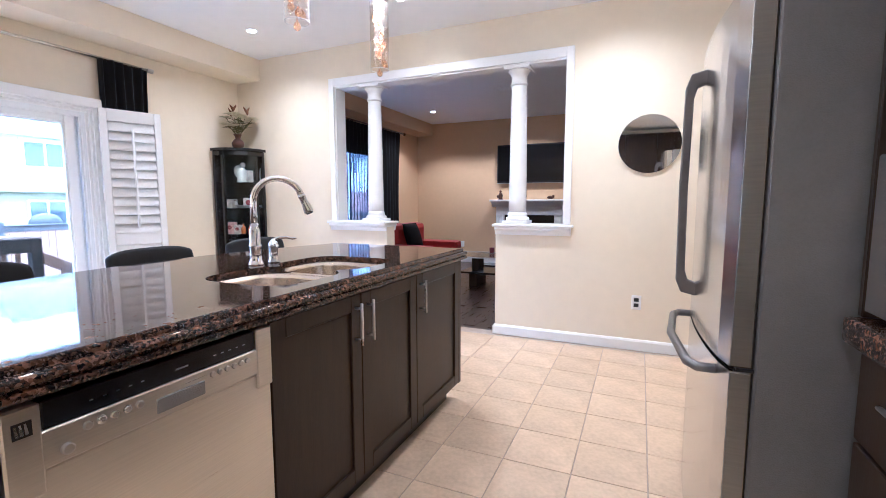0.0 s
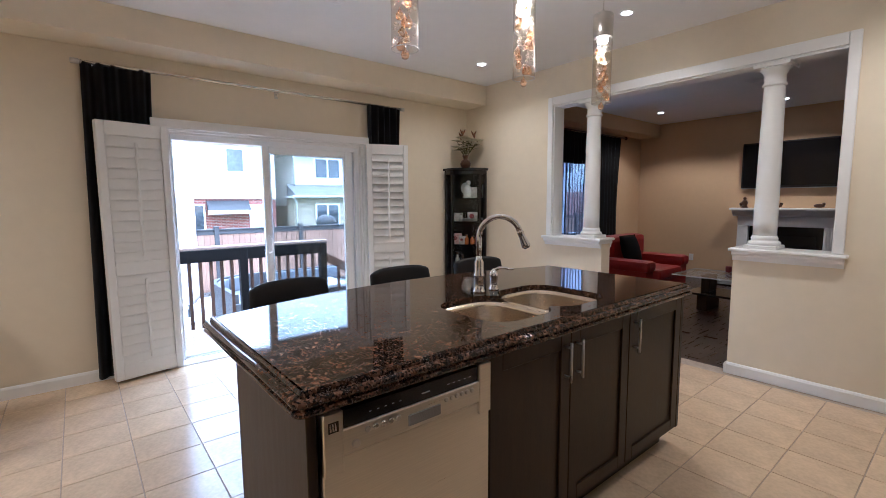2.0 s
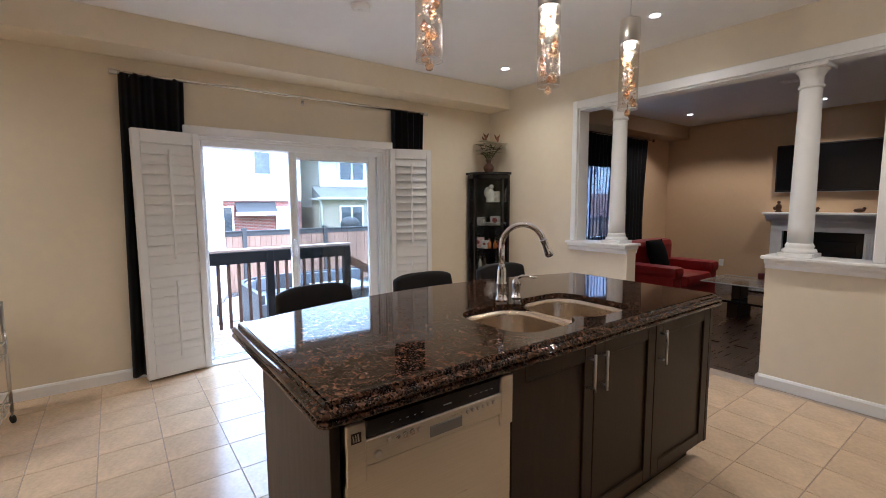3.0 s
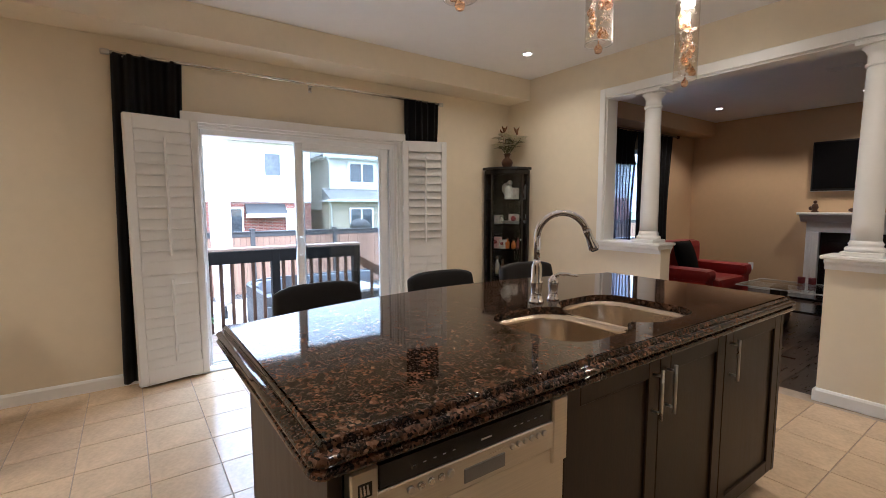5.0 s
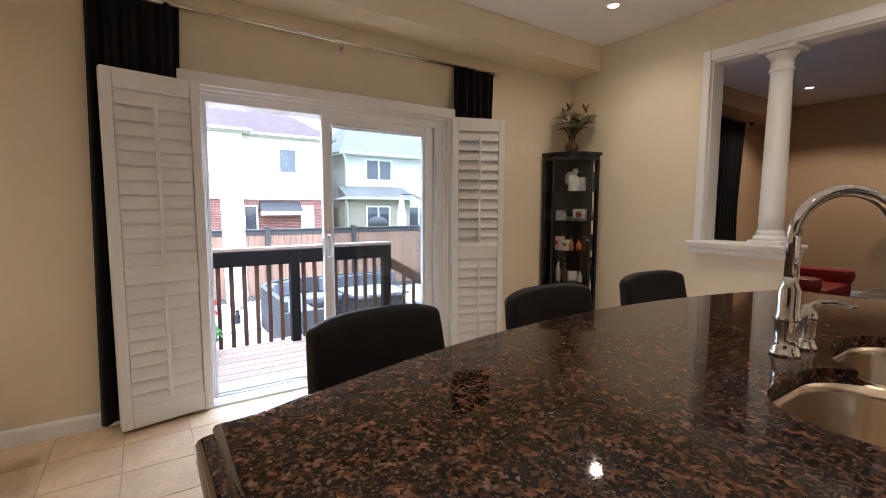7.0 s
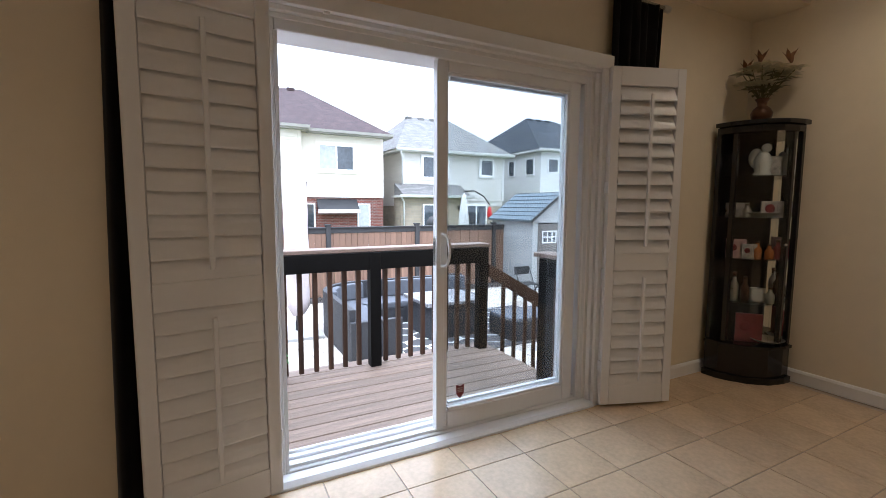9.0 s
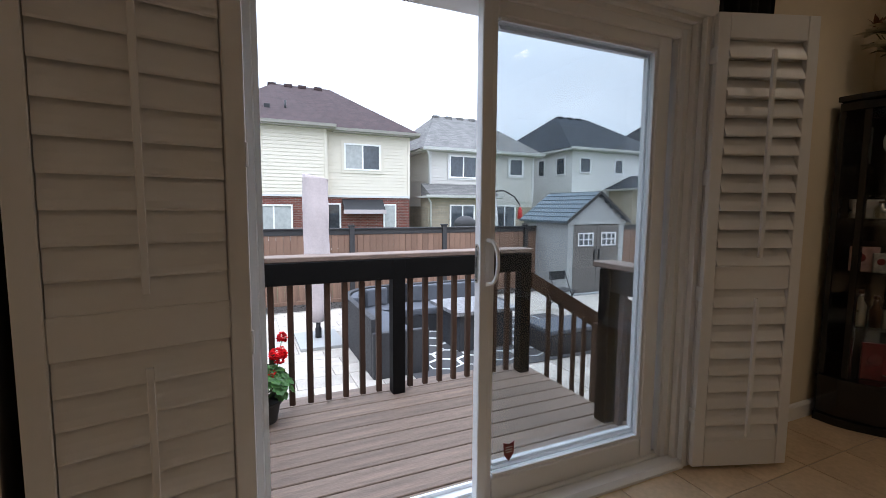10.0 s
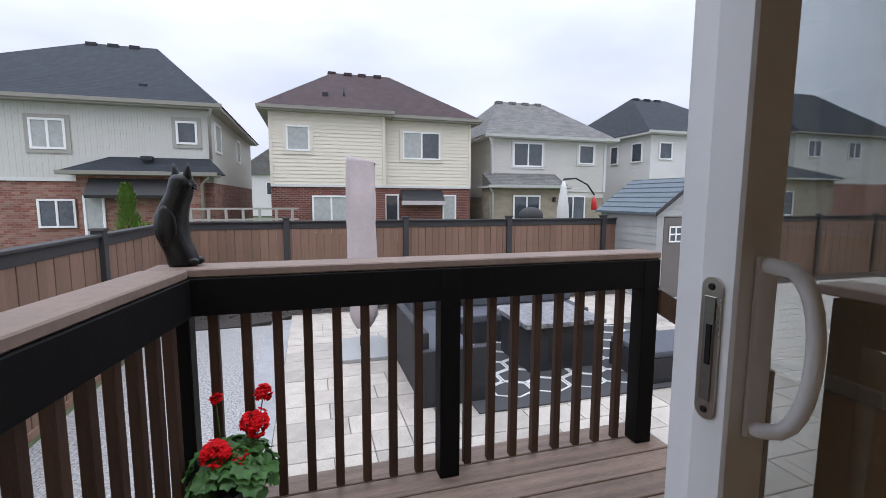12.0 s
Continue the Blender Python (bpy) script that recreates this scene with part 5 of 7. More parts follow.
def sofa():
    s = thing("armchair", (-3.42, 5.55, 0), "wide red leather armchair with padded arms by the window", "armchair")
    part("base", bx(N(), 0.02, 0.78, 0.02, 1.2, 0.06, 0.3, 0.03), RED, s)
    part("seat", bx(N(), 0.2, 0.82, 0.26, 0.98, 0.28, 0.44, 0.05), RED, s)
    part("backrest", bx(N(), -0.08, 0.2, 0.12, 1.12, 0.25, 0.86, 0.08), RED, s)
    for y0, y1 in ((-0.02, 0.24), (1.0, 1.26)):
        a = N()
        bx(a, 0.0, 0.77, y0 + 0.02, y1 - 0.02, 0.06, 0.46, 0.03)
        bx(a, 0.0, 0.8, y0, y1, 0.42, 0.57, 0.06)
        part("arm", a, RED, s)
    for x, y in ((0.06, 0.08), (0.7, 0.08), (0.06, 1.12), (0.7, 1.12)):
        part("foot", bx(N(), x - 0.03, x + 0.03, y - 0.03, y + 0.03, 0, 0.06), ESPRESSO, s)


sofa()
cu = thing("cushion", (-3.1, 6.0, 0.445), "black cushion leaning in the red armchair", "cushion")
b = N()
t = N()
bmesh.ops.create_grid(t, x_segments=12, y_segments=12, size=0.22)
for v in t.verts:
    k = (1 - (v.co.x / 0.22) ** 2) * (1 - (v.co.y / 0.22) ** 2)
    v.co.z = 0.075 * k ** 0.5 if k > 0 else 0
for f in t.faces:
    f.smooth = True
t2 = t.copy()
for v in t2.verts:
    v.co.z *= -1
join(b, t)
join(b, t2)
bmesh.ops.remove_doubles(b, verts=b.verts, dist=0.0005)
bmesh.ops.recalc_face_normals(b, faces=b.faces)
b.transform(Matrix.Translation((0, 0, 0.215)) @ pose(0, 0, 0, 0, 72, 0))
part("pillow", b, PILLOW, cu)


def coffee_table():
    c = thing("coffee_table", (-1.75, 6.02, 0), "glass-topped coffee table on dark block legs", "coffee table")
    part("top", bx(N(), -0.62, 0.62, -0.36, 0.36, 0.43, 0.445, 0.004), GLASS, c, "clear glass top")
    part("glass_edge", tube(N(), [(-0.62, -0.36, 0.4375), (0.62, -0.36, 0.4375), (0.62, 0.36, 0.4375), (-0.62, 0.36, 0.4375), (-0.62, -0.36, 0.4375)], 0.008, 6), PORCELAIN, c, "pale edge of the glass top")
    part("shelf", bx(N(), -0.5, 0.5, -0.27, 0.27, 0.2, 0.225, 0.004), BLACK_GLOSS, c)
    for x in (-0.32, 0.32):
        part("leg", bx(N(), x - 0.06, x + 0.06, -0.2, 0.2, 0, 0.199, 0.006), ESPRESSO, c)
        part("leg", bx(N(), x - 0.05, x + 0.05, -0.12, 0.12, 0.226, 0.429, 0.006), ESPRESSO, c)


coffee_table()
for k, x in enumerate((-1.95, -1.85, -1.7)):
    cd = thing("candle_holder", (x, 6.3, 0.445), "small dark red glass candle holder on the coffee table", "candle holder", "candle holders")
    part("cup", turned(N(), [(0.03, 0), (0.034, 0.004), (0.036, 0.07), (0.032, 0.072), (0.028, 0.02)], n=16), MAROON, cd)


def fireplace():
    f = thing("fireplace", (-1.845, NORTH2, 0), "white moulded fireplace mantel around a black firebox", "fireplace")
    part("mantel_shelf", bx(N(), -0.72, 0.72, -0.24, -0.002, 1.20, 1.235, 0.006), TRIM, f)
    part("crown", prism(N(), [(-0.002, 1.10), (-0.14, 1.10), (-0.155, 1.13), (-0.2, 1.17), (-0.22, 1.199), (-0.002, 1.199)], "x", -0.69, 0.69), TRIM, f)
    part("frieze", bx(N(), -0.62, 0.62, -0.13, -0.002, 0.95, 1.099, 0.004), TRIM, f)
    for x0, x1 in ((-0.62, -0.47), (0.47, 0.62)):
        p = part("pilaster", bx(N(), x0, x1, -0.13, -0.002, 0.0, 0.949, 0.004), TRIM, f)
        for k in range(4):
            part("flute", bx(N(), x0 + 0.022 + 0.03 * k, x0 + 0.036 + 0.03 * k, -0.138, -0.131, 0.12, 0.9, 0.003), TRIM, p)
    part("surround", bx(N(), -0.469, 0.469, -0.05, -0.002, 0.0, 0.949), BLACK_GLOSS, f)
    part("firebox", bx(N(), -0.38, 0.38, -0.062, -0.051, 0.12, 0.82, 0.004), SCREEN, f)
    part("hearth", bx(N(), -0.75, 0.75, -0.5, -0.14, 0.0, 0.03, 0.004), BLACK_GLOSS, f)


fireplace()
tv = thing("television", (-1.845, NORTH2 - 0.004, 1.545), "large black wall-mounted flat television, off", "television")
part("casing", bx(N(), -0.62, 0.62, -0.075, -0.03, 0, 0.70, 0.006), BLACK, tv)
part("screen", bx(N(), -0.60, 0.60, -0.0765, -0.0755, 0.03, 0.68), SCREEN, tv)
part("edge_trim", bx(N(), -0.622, 0.622, -0.07, -0.05, -0.012, -0.0005, 0.003), NICKEL, tv)
part("bracket", bx(N(), -0.2, 0.2, -0.029, 0.0, 0.2, 0.5), BLACK, tv)
for x, m, l in ((-2.38, BRONZE, "small bronze figure on the mantel"), (-1.95, BRONZE, "small dark ornament on the mantel"), (-1.45, BRONZE, "small dark bowl on the mantel")):
    o = thing("ornament", (x, NORTH2 - 0.13, 1.235), l, "ornament", "mantel ornaments")
    b = N()
    if x < -2:
        turned(b, [(0.045, 0), (0.05, 0.01), (0.03, 0.03), (0.045, 0.07), (0.035, 0.11), (0.015, 0.13)], n=14)
        ball(b, (0, 0, 0.15), 0.025)
        ball(b, (-0.045, 0, 0.06), 0.03)
    else:
        ball(b, (0, 0, 0.035), 0.05, 1.3, 0.7, 0.6)
        ball(b, (0.05, 0, 0.06), 0.022)
    part("body", b, m, o)

# ---- outside: ground, deck, railing ----
GZ = -0.95
setting("ground", bx(N(), -260, -4.36, -200, 200, GZ - 0.4, GZ - 0.05), GRASS, "open ground reaching to the horizon", "ground")
setting("house_foundation", bx(N(), -4.355, EAST + 0.1, SOUTH - 0.1, NORTH2 + 0.1, GZ - 0.3, -0.21), CONCRETE, "grey concrete foundation", "foundation")
setting("subfloor", bx(N(), -4.36, EAST + 0.15, SOUTH - 0.15, 3.9, -0.205, -0.003), GROUT, "grout bed under the kitchen tiles", "floor")
setting("patio_bed", bx(N(), -11.99, -5.0, 0.52, 16.0, GZ - 0.06, GZ - 0.012), SAND, "sand bed of the patio pavers", "patio")
setting("gravel_path", bx(N(), -11.5, -4.4, -1.4, 0.22, GZ - 0.06, GZ - 0.006), GRAVEL, "light grey gravel strip along the fence", "path")
setting("concrete_edge", bx(N(), -11.75, -4.4, 0.22, 0.52, GZ - 0.06, GZ + 0.002), CONCRETE, "grey concrete strip beside the pavers", "path")
setting("mulch_bed", prism(N(), [(-12.7, -1.4), (-11.48, -1.4), (-11.5, -0.3), (-11.72, 0.2), (-11.98, 0.5), (-12.0, 20.0), (-12.7, 20.0)], "z", GZ - 0.06, GZ + 0.01), MULCH, "dark stone mulch bed under the fence", "planting bed")
rnd = random.Random(3)
bm = N()
for k in range(700):
    x, y, r = rnd.uniform(-12.6, -12.05), rnd.uniform(-1.3, 7.0), rnd.uniform(0.015, 0.04)
    t = N()
    bmesh.ops.create_icosphere(t, subdivisions=1, radius=r)
    join(bm, t, Matrix.Translation((x, y, GZ + 0.012)) @ pose(0, 0, 0, rnd.uniform(0, 90), rnd.uniform(0, 90), 0) @ Matrix.Diagonal((1, 0.8, 0.5, 1)))
tagged(new("mulch_stones", meshed("mulch_stones", bm, MULCH)), "scattered dark stones in the mulch bed", "stones", kind="stuff")

deck = thing("deck", (-5.88, 0.36, GZ), "brown composite deck behind the sliding door", "deck", kind="structure")
DZ = -0.129
part("rim_joist", bx(N(), 0.02, 0.06, 0.0, 2.24, DZ - GZ - 0.26, DZ - GZ - 0.028), RAILBLACK, deck)
part("rim_joist", bx(N(), 0.061, 1.5, 2.20, 2.24, DZ - GZ - 0.26, DZ - GZ - 0.028), RAILBLACK, deck)
part("rim_joist", bx(N(), 0.061, 1.5, 0.0, 0.04, DZ - GZ - 0.26, DZ - GZ - 0.028), RAILBLACK, deck)
for x, y in ((0.1, 0.1), (0.1, 2.12), (1.3, 0.1), (1.3, 2.12)):
    part("pier", bx(N(), x - 0.045, x + 0.045, y - 0.045, y + 0.045, 0.0, DZ - GZ - 0.03), RAILBLACK, deck)
board = meshed("deck_board", bx(N(), 0.0045, 0.1375, 0, 2.26, -0.027, 0, 0.004), DECK)
for k in range(11):
    piece("deck_board", board, deck, (0.0 + 0.142 * k, -0.01, DZ - GZ + 0.0))

rail = thing("deck_railing", (-5.75, 0.40, DZ), "dark stained deck railing with brown balusters and a flat cap", "railing")


def post(x, y, z0, z1, w=0.045):
    part("post", bx(N(), x - w, x + w, y - w, y + w, z0, z1, 0.004), RAILBLACK, rail)


post(0, 0, 0, 0.94)
post(0.043, 1.06, 0, 0.9505)
post(0.043, 2.1, 0, 0.9505)
post(0.95, 2.1, 0, 0.94)
post(1.30, -0.21, 0, 0.94)
part("cap", bx(N(), -0.085, 0.075, -0.085, 2.16, 0.9515, 0.985, 0.005), RAILCAP, rail, "weathered brown flat cap board")
SKEW = pose(0.0, 0.0, 0, 0, 0, -9.0)


def skewed(bm):
    bm.transform(SKEW)
    return bm


part("cap", skewed(bx(N(), 0.079, 1.36, -0.085, 0.075, 0.9515, 0.985, 0.005)), RAILCAP, rail, "weathered brown flat cap board")
part("top_rail", bx(N(), 0.046, 0.084, -0.04, 2.15, 0.81, 0.95, 0.003), RAILBLACK, rail)
part("top_rail", skewed(bx(N(), 0.085, 1.36, 0.046, 0.084, 0.81, 0.95, 0.003)), RAILBLACK, rail)
part("cap", bx(N(), 0.88, 1.36, 2.02, 2.18, 0.9515, 0.985, 0.005), RAILCAP, rail)
part("top_rail", bx(N(), 0.996, 1.36, 2.06, 2.098, 0.81, 0.95, 0.003), RAILBLACK, rail)
bal = meshed("baluster", bx(N(), -0.018, 0.018, -0.018, 0.018, 0.02, 0.83, 0.003), BALUSTER)
for k in range(18):
    y = 0.125 + 0.115 * k
    if abs(y - 1.06) > 0.06 and y < 2.05:
        piece("baluster", bal, rail, (0.026, y, 0))
for k in range(11):
    v = SKEW @ Vector((0.14 + 0.112 * k, 0.026, 0))
    piece("baluster", bal, rail, v, -9.0)
for k in range(3):
    piece("baluster", bal, rail, (1.06 + 0.11 * k, 2.1, 0))

stairs = thing("deck_stairs", (-5.7, 2.6, GZ), "brown deck stairs going down to the patio", "stairs")
for k in range(3):
    z = 0.821 - 0.2 * (k + 1)
    part("tread", bx(N(), 0.02, 0.88, 0.01 + 0.27 * k, 0.28 + 0.27 * k, z - 0.035, z, 0.005), DECK, stairs)
    part("riser", bx(N(), 0.03, 0.87, 0.005 + 0.27 * k, 0.02 + 0.27 * k, z, z + 0.16), RAILBLACK, stairs)
for x in (0.0, 0.88):
    part("stringer", prism(N(), [(0.0, 0.75), (0.0, 0.45), (0.62, 0.0), (0.95, 0.0), (0.95, 0.12)], "x", x - 0.02, x + 0.02), RAILBLACK, stairs)
for x in (0.03, 0.9):
    r = part("stair_rail", prism(N(), [(-0.05, 1.62), (-0.05, 1.5), (0.68, 1.07), (0.72, 1.07), (0.72, 1.19)], "x", x - 0.02, x + 0.02, 0.004), BALUSTER, stairs, "sloping brown stair rail")
    part("stair_post", bx(N(), x + 0.022 if x < 0.5 else x - 0.1, x + 0.1 if x < 0.5 else x - 0.022, 0.56, 0.65, 0.1, 1.16, 0.004), BALUSTER, r)
    for y, zt in ((0.1, 1.44), (0.23, 1.36), (0.36, 1.28), (0.47, 1.22)):
        part("stair_baluster", bx(N(), x - 0.045 if x > 0.5 else x + 0.021, x - 0.021 if x > 0.5 else x + 0.045, y - 0.018, y + 0.018, 0.45 - y * 0.6, zt, 0.003), BALUSTER, r)

# owl decoy
ow = N()
# rings: height, lean, half width, half depth; it leans back and looks along the rail
rows = [(0.0, 0.0, 0.05, 0.045), (0.012, 0.0, 0.055, 0.05), (0.04, -0.004, 0.056, 0.05), (0.07, -0.016, 0.056, 0.05), (0.11, -0.028, 0.062, 0.056), (0.15, -0.033, 0.064, 0.06), (0.19, -0.03, 0.062, 0.058),
        (0.23, -0.018, 0.056, 0.052), (0.26, -0.006, 0.05, 0.046), (0.28, 0.002, 0.046, 0.044), (0.30, 0.008, 0.046, 0.045), (0.325, 0.011, 0.043, 0.043), (0.34, 0.012, 0.034, 0.036), (0.348, 0.012, 0.018, 0.02)]
shell = N()
rings = []
for z, c, hw, hd in rows:
    ring = []
    for k in range(20):
        a = 2 * math.pi * k / 20
        keel = 1 - 0.16 * max(0.0, math.sin(a)) * (0.08 < z < 0.26)
        ring.append(shell.verts.new((hd * math.cos(a), c + hw * keel * math.sin(a), z)))
    rings.append(ring)
for a, b in zip(rings, rings[1:]):
    for k in range(20):
        shell.faces.new((a[k], a[(k + 1) % 20], b[(k + 1) % 20], b[k])).smooth = True
shell.faces.new(rings[0][::-1])
shell.faces.new(rings[-1])
join(ow, shell)
for s in (-1, 1):
    turned(ow, [(0.017, 0), (0.015, 0.02), (0.009, 0.045), (0.002, 0.062)], n=8, m=Matrix.Translation((0.01 * s, 0.012 + 0.024 * s, 0.328)) @ pose(0, 0, 0, -8 * s, 0, 0))
    ball(ow, (0.046 * s, -0.03, 0.155), 0.045, 0.4, 0.85, 1.75)
    ball(ow, (0.022 * s, 0.046, 0.018), 0.02, 0.8, 1.2, 0.8)
    ball(ow, (0.02 * s, 0.05, 0.305), 0.012, 1, 0.5, 1)
turned(ow, [(0.008, 0), (0.001, 0.022)], n=8, m=Matrix.Translation((0, 0.05, 0.298)) @ pose(0, 0, 0, -120, 0, 0))
ball(ow, (0, -0.03, 0.035), 0.03, 0.9, 0.8, 1.4)
o = new("owl_decoy", meshed("owl_decoy", ow, OWL))
o.matrix_basis = pose(-5.785, 0.42, DZ + 0.985, 0, 0, -14)
tagged(o, "black plastic owl decoy on the railing corner", "garden figure")


# ---- geranium ----
def geranium():
    g = thing("potted_geranium", (-5.6, 0.585, DZ), "red geranium in a dark pot on the deck", "potted plant")
    g.scale = (0.86, 0.86, 0.86)
    part("pot", turned(N(), [(0.075, 0), (0.08, 0.005), (0.105, 0.13), (0.115, 0.135), (0.115, 0.155), (0.1, 0.155), (0.095, 0.12)], n=28), CLAY, g)
    rr = random.Random(11)
    lv, st = N(), N()
    for k in range(95):
        a, e = rr.uniform(0, 6.28), rr.uniform(-0.25, 1.25)
        r = 0.175 * rr.uniform(0.75, 1.05)
        c = Vector((r * math.cos(a) * math.cos(e), r * math.sin(a) * math.cos(e), 0.25 + 0.15 * math.sin(e)))
        nrm = Vector((math.cos(a) * math.cos(e), math.sin(a) * math.cos(e), 0.5 + math.sin(e))).normalized()
        q = nrm.to_track_quat("Z", "Y").to_matrix().to_4x4()
        s = rr.uniform(0.034, 0.056)
        cv = lv.verts.new(c - nrm * 0.012)
        ring = []
        for j in range(16):
            w = s * (1 + 0.14 * math.cos(j * math.pi)) * (0.35 if j == 0 else 1)
            ring.append(lv.verts.new(c + q.to_3x3() @ Vector((w * math.cos(j * math.pi / 8), w * math.sin(j * math.pi / 8), 0.006 * math.sin(j * 2.1)))))
        for j in range(16):
            lv.faces.new((cv, ring[j], ring[(j + 1) % 16])).smooth = True
        if k % 3 == 0:
            tube(st, [(0, 0, 0.14), tuple(c * 0.6 + Vector((0, 0, 0.09))), tuple(c - nrm * 0.012)], 0.003, 5)
    part("leaves", lv, LEAF, g)
    for (x, y, z, r, n) in ((0.05, -0.05, 0.375, 0.062, 60), (0.07, 0.045, 0.35, 0.036, 24), (-0.02, 0.10, 0.46, 0.06, 56), (-0.08, 0.13, 0.57, 0.035, 22), (-0.1, -0.07, 0.56, 0.018, 8), (0.08, -0.02, 0.4, 0.034, 20)):
        f = N()
        for k in range(n):
            d = Vector((rr.gauss(0, 1), rr.gauss(0, 1), rr.gauss(0.4, 1))).normalized()
            c = Vector((x, y, z)) + d * r * rr.uniform(0.6, 1)
            for q in range(4):
                ang = q * 1.57 + k
                u = d.orthogonal().normalized()
                w = d.cross(u)
                dd = u * math.cos(ang) + w * math.sin(ang) + d * 0.3
                blade(f, c, dd, 0.024, 0.021, 0.2)
        part("flower_head", f, REDPETAL, g, "cluster of red petals")
        tube(st, [(x * 0.3, y * 0.3, 0.2), (x * 0.8, y * 0.8, z * 0.7), (x, y, z)], 0.0028, 5)
    part("stems", st, LEAF, g)


geranium()


# ---- fence ----
def fence(name, length, at, turn, label, posts):
    f = thing(name, at, label, "fence", turn=turn)
    H = 1.60
    bd = meshed("board", bx(N(), 0.0, 0.137, -0.012, 0.012, 0.04, H - 0.13, 0.003), FENCE)
    k = 0
    while k * 0.142 < length - 0.1:
        piece("board", bd, f, (k * 0.142, 0.006 * (k % 2), 0))
        k += 1
    part("top_rail", bx(N(), 0, length, -0.03, 0.03, H - 0.13, H - 0.012, 0.004), FENCEDARK, f)
    part("cap", bx(N(), 0, length, -0.065, 0.065, H - 0.0115, H + 0.018, 0.004), FENCEDARK, f)
    part("bottom_rail", bx(N(), 0, length, -0.03, 0.03, -0.02, 0.06, 0.004), FENCE, f)
    for x in posts:
        p = part("post", bx(N(), x - 0.055, x + 0.055, -0.055, 0.075, -0.05, H + 0.06, 0.004), FENCEDARK, f)
        part("post_cap", prism(N(), [(x - 0.07, H + 0.061), (x + 0.07, H + 0.061), (x + 0.06, H + 0.085), (x - 0.06, H + 0.085)], "y", -0.07, 0.09), FENCEDARK, p)
    return f


fence("back_fence", 22.5, (-12.65, 21.0, GZ + 0.03), -90, "brown board fence with a charcoal frame behind the patio", [0.05, 2.3, 4.6, 6.85, 9.1, 11.35, 13.7, 16.05, 18.3, 20.55, 22.45])
fence("side_fence", 8.3, (-12.6, -1.46, GZ + 0.03), 0, "brown board fence with a charcoal frame along the yard", [2.7, 5.1, 7.5])


# ---- patio things ----
um = thing("covered_umbrella", (-9.9, 1.54, GZ), "closed patio umbrella in a pinkish grey cover", "patio umbrella")
part("base_plate", bx(N(), -0.42, 0.5, -0.33, 0.33, 0.0, 0.05, 0.008), SHEDWALL, um)
part("pole", tube(N(), [(0, 0, 0.06), (0, 0, 2.4)], 0.028, 14), BLACK, um)
part("collar", turned(N(), [(0.05, 0.06), (0.05, 0.2), (0.036, 0.22), (0.036, 0.3)], n=16), BLACK, um)
t = N()
rings = []
for j in range(30):
    v = j / 29
    z = 0.31 + 2.31 * v
    w = 0.152 + 0.012 * math.sin(v * 2.6) + 0.004 * math.sin(v * 19)
    if v < 0.06:
        w *= 0.55 + v * 7.5
    sq = 0.16 if v > 0.75 else 0.0
    ring = []
    for k in range(28):
        a = 2 * math.pi * k / 28
        fold = 1 + 0.08 * math.sin(5 * a + 6 * v) + 0.05 * math.sin(11 * a - 9 * v)
        zz = z - (0.09 * (0.5 + 0.5 * math.sin(a)) if v > 0.97 else 0)
        cs, sn = math.cos(a), math.sin(a)
        sq = 1 / max(abs(cs), abs(sn)) ** (0.75 * v)
        ring.append(t.verts.new((w * fold * cs * sq * 0.8, w * fold * sn * sq * 1.12, zz)))
    rings.append(ring)
for a, b in zip(rings, rings[1:]):
    for k in range(28):
        t.faces.new((a[k], a[(k + 1) % 28], b[(k + 1) % 28], b[k])).smooth = True
t.faces.new(rings[-1])
t.faces.new(rings[0][::-1])
part("cover", t, COVER, um, "creased cloth cover")


def patio_sofa():
    s = thing("patio_sofa", (-8.05, 1.9, GZ), "curved charcoal wicker patio sofa with slate cushions", "outdoor sofa")
    # centre line of the back: runs away from the house, rounds a corner and goes on along the fence
    back, r = [], 0.85
    for k in range(6):
        back.append((-1.5 * k / 5, 0.0))
    for k in range(1, 9):
        a = radians(90 * k / 8)
        back.append((-1.5 - r * math.sin(a), r - r * math.cos(a)))
    for k in range(1, 6):
        back.append((-2.35, r + 2.2 * k / 5))

    def strip(d0, d1, z0, z1, bev=0.0, lo=0, hi=None):
        pts = back[lo:hi]
        inn, out = [], []
        for i, (x, y) in enumerate(pts):
            (xa, ya), (xb, yb) = pts[max(i - 1, 0)], pts[min(i + 1, len(pts) - 1)]
            tx, ty = xb - xa, yb - ya
            q = math.hypot(tx, ty)
            nx, ny = ty / q, -tx / q
            out.append((x + nx * d0, y + ny * d0))
            inn.append((x + nx * d1, y + ny * d1))
        return prism(N(), out + inn[::-1], "z", z0, z1, bev)

    part("backrest", strip(0.0, 0.09, 0.0, 0.74, 0.012), WICKER, s, "charcoal woven back")
    part("seat_base", strip(0.095, 0.72, 0.0, 0.30, 0.01), WICKER, s)
    for lo, hi in ((0, 6), (5, 11), (10, 14), (13, 20)):
        part("seat_cushion", strip(0.11, 0.73, 0.302, 0.42, 0.03, lo, hi), CUSHION, s, "slate grey seat cushion")
    for lo, hi in ((5, 10), (10, 14), (14, 19)):
        part("back_cushion", strip(0.1, 0.22, 0.425, 0.72, 0.03, lo, hi), CUSHION, s)
    part("arm", bx(N(), 0.002, 0.09, -0.0, 0.74, 0.0, 0.58, 0.015), WICKER, s)
    return s


ps = patio_sofa()
ft = thing("fire_table", (-8.9, 3.78, GZ), "low dark patio table with a speckled grey top", "patio table")
part("base", bx(N(), -0.42, 0.42, -0.45, 0.45, 0.0, 0.56, 0.01), WICKER, ft)
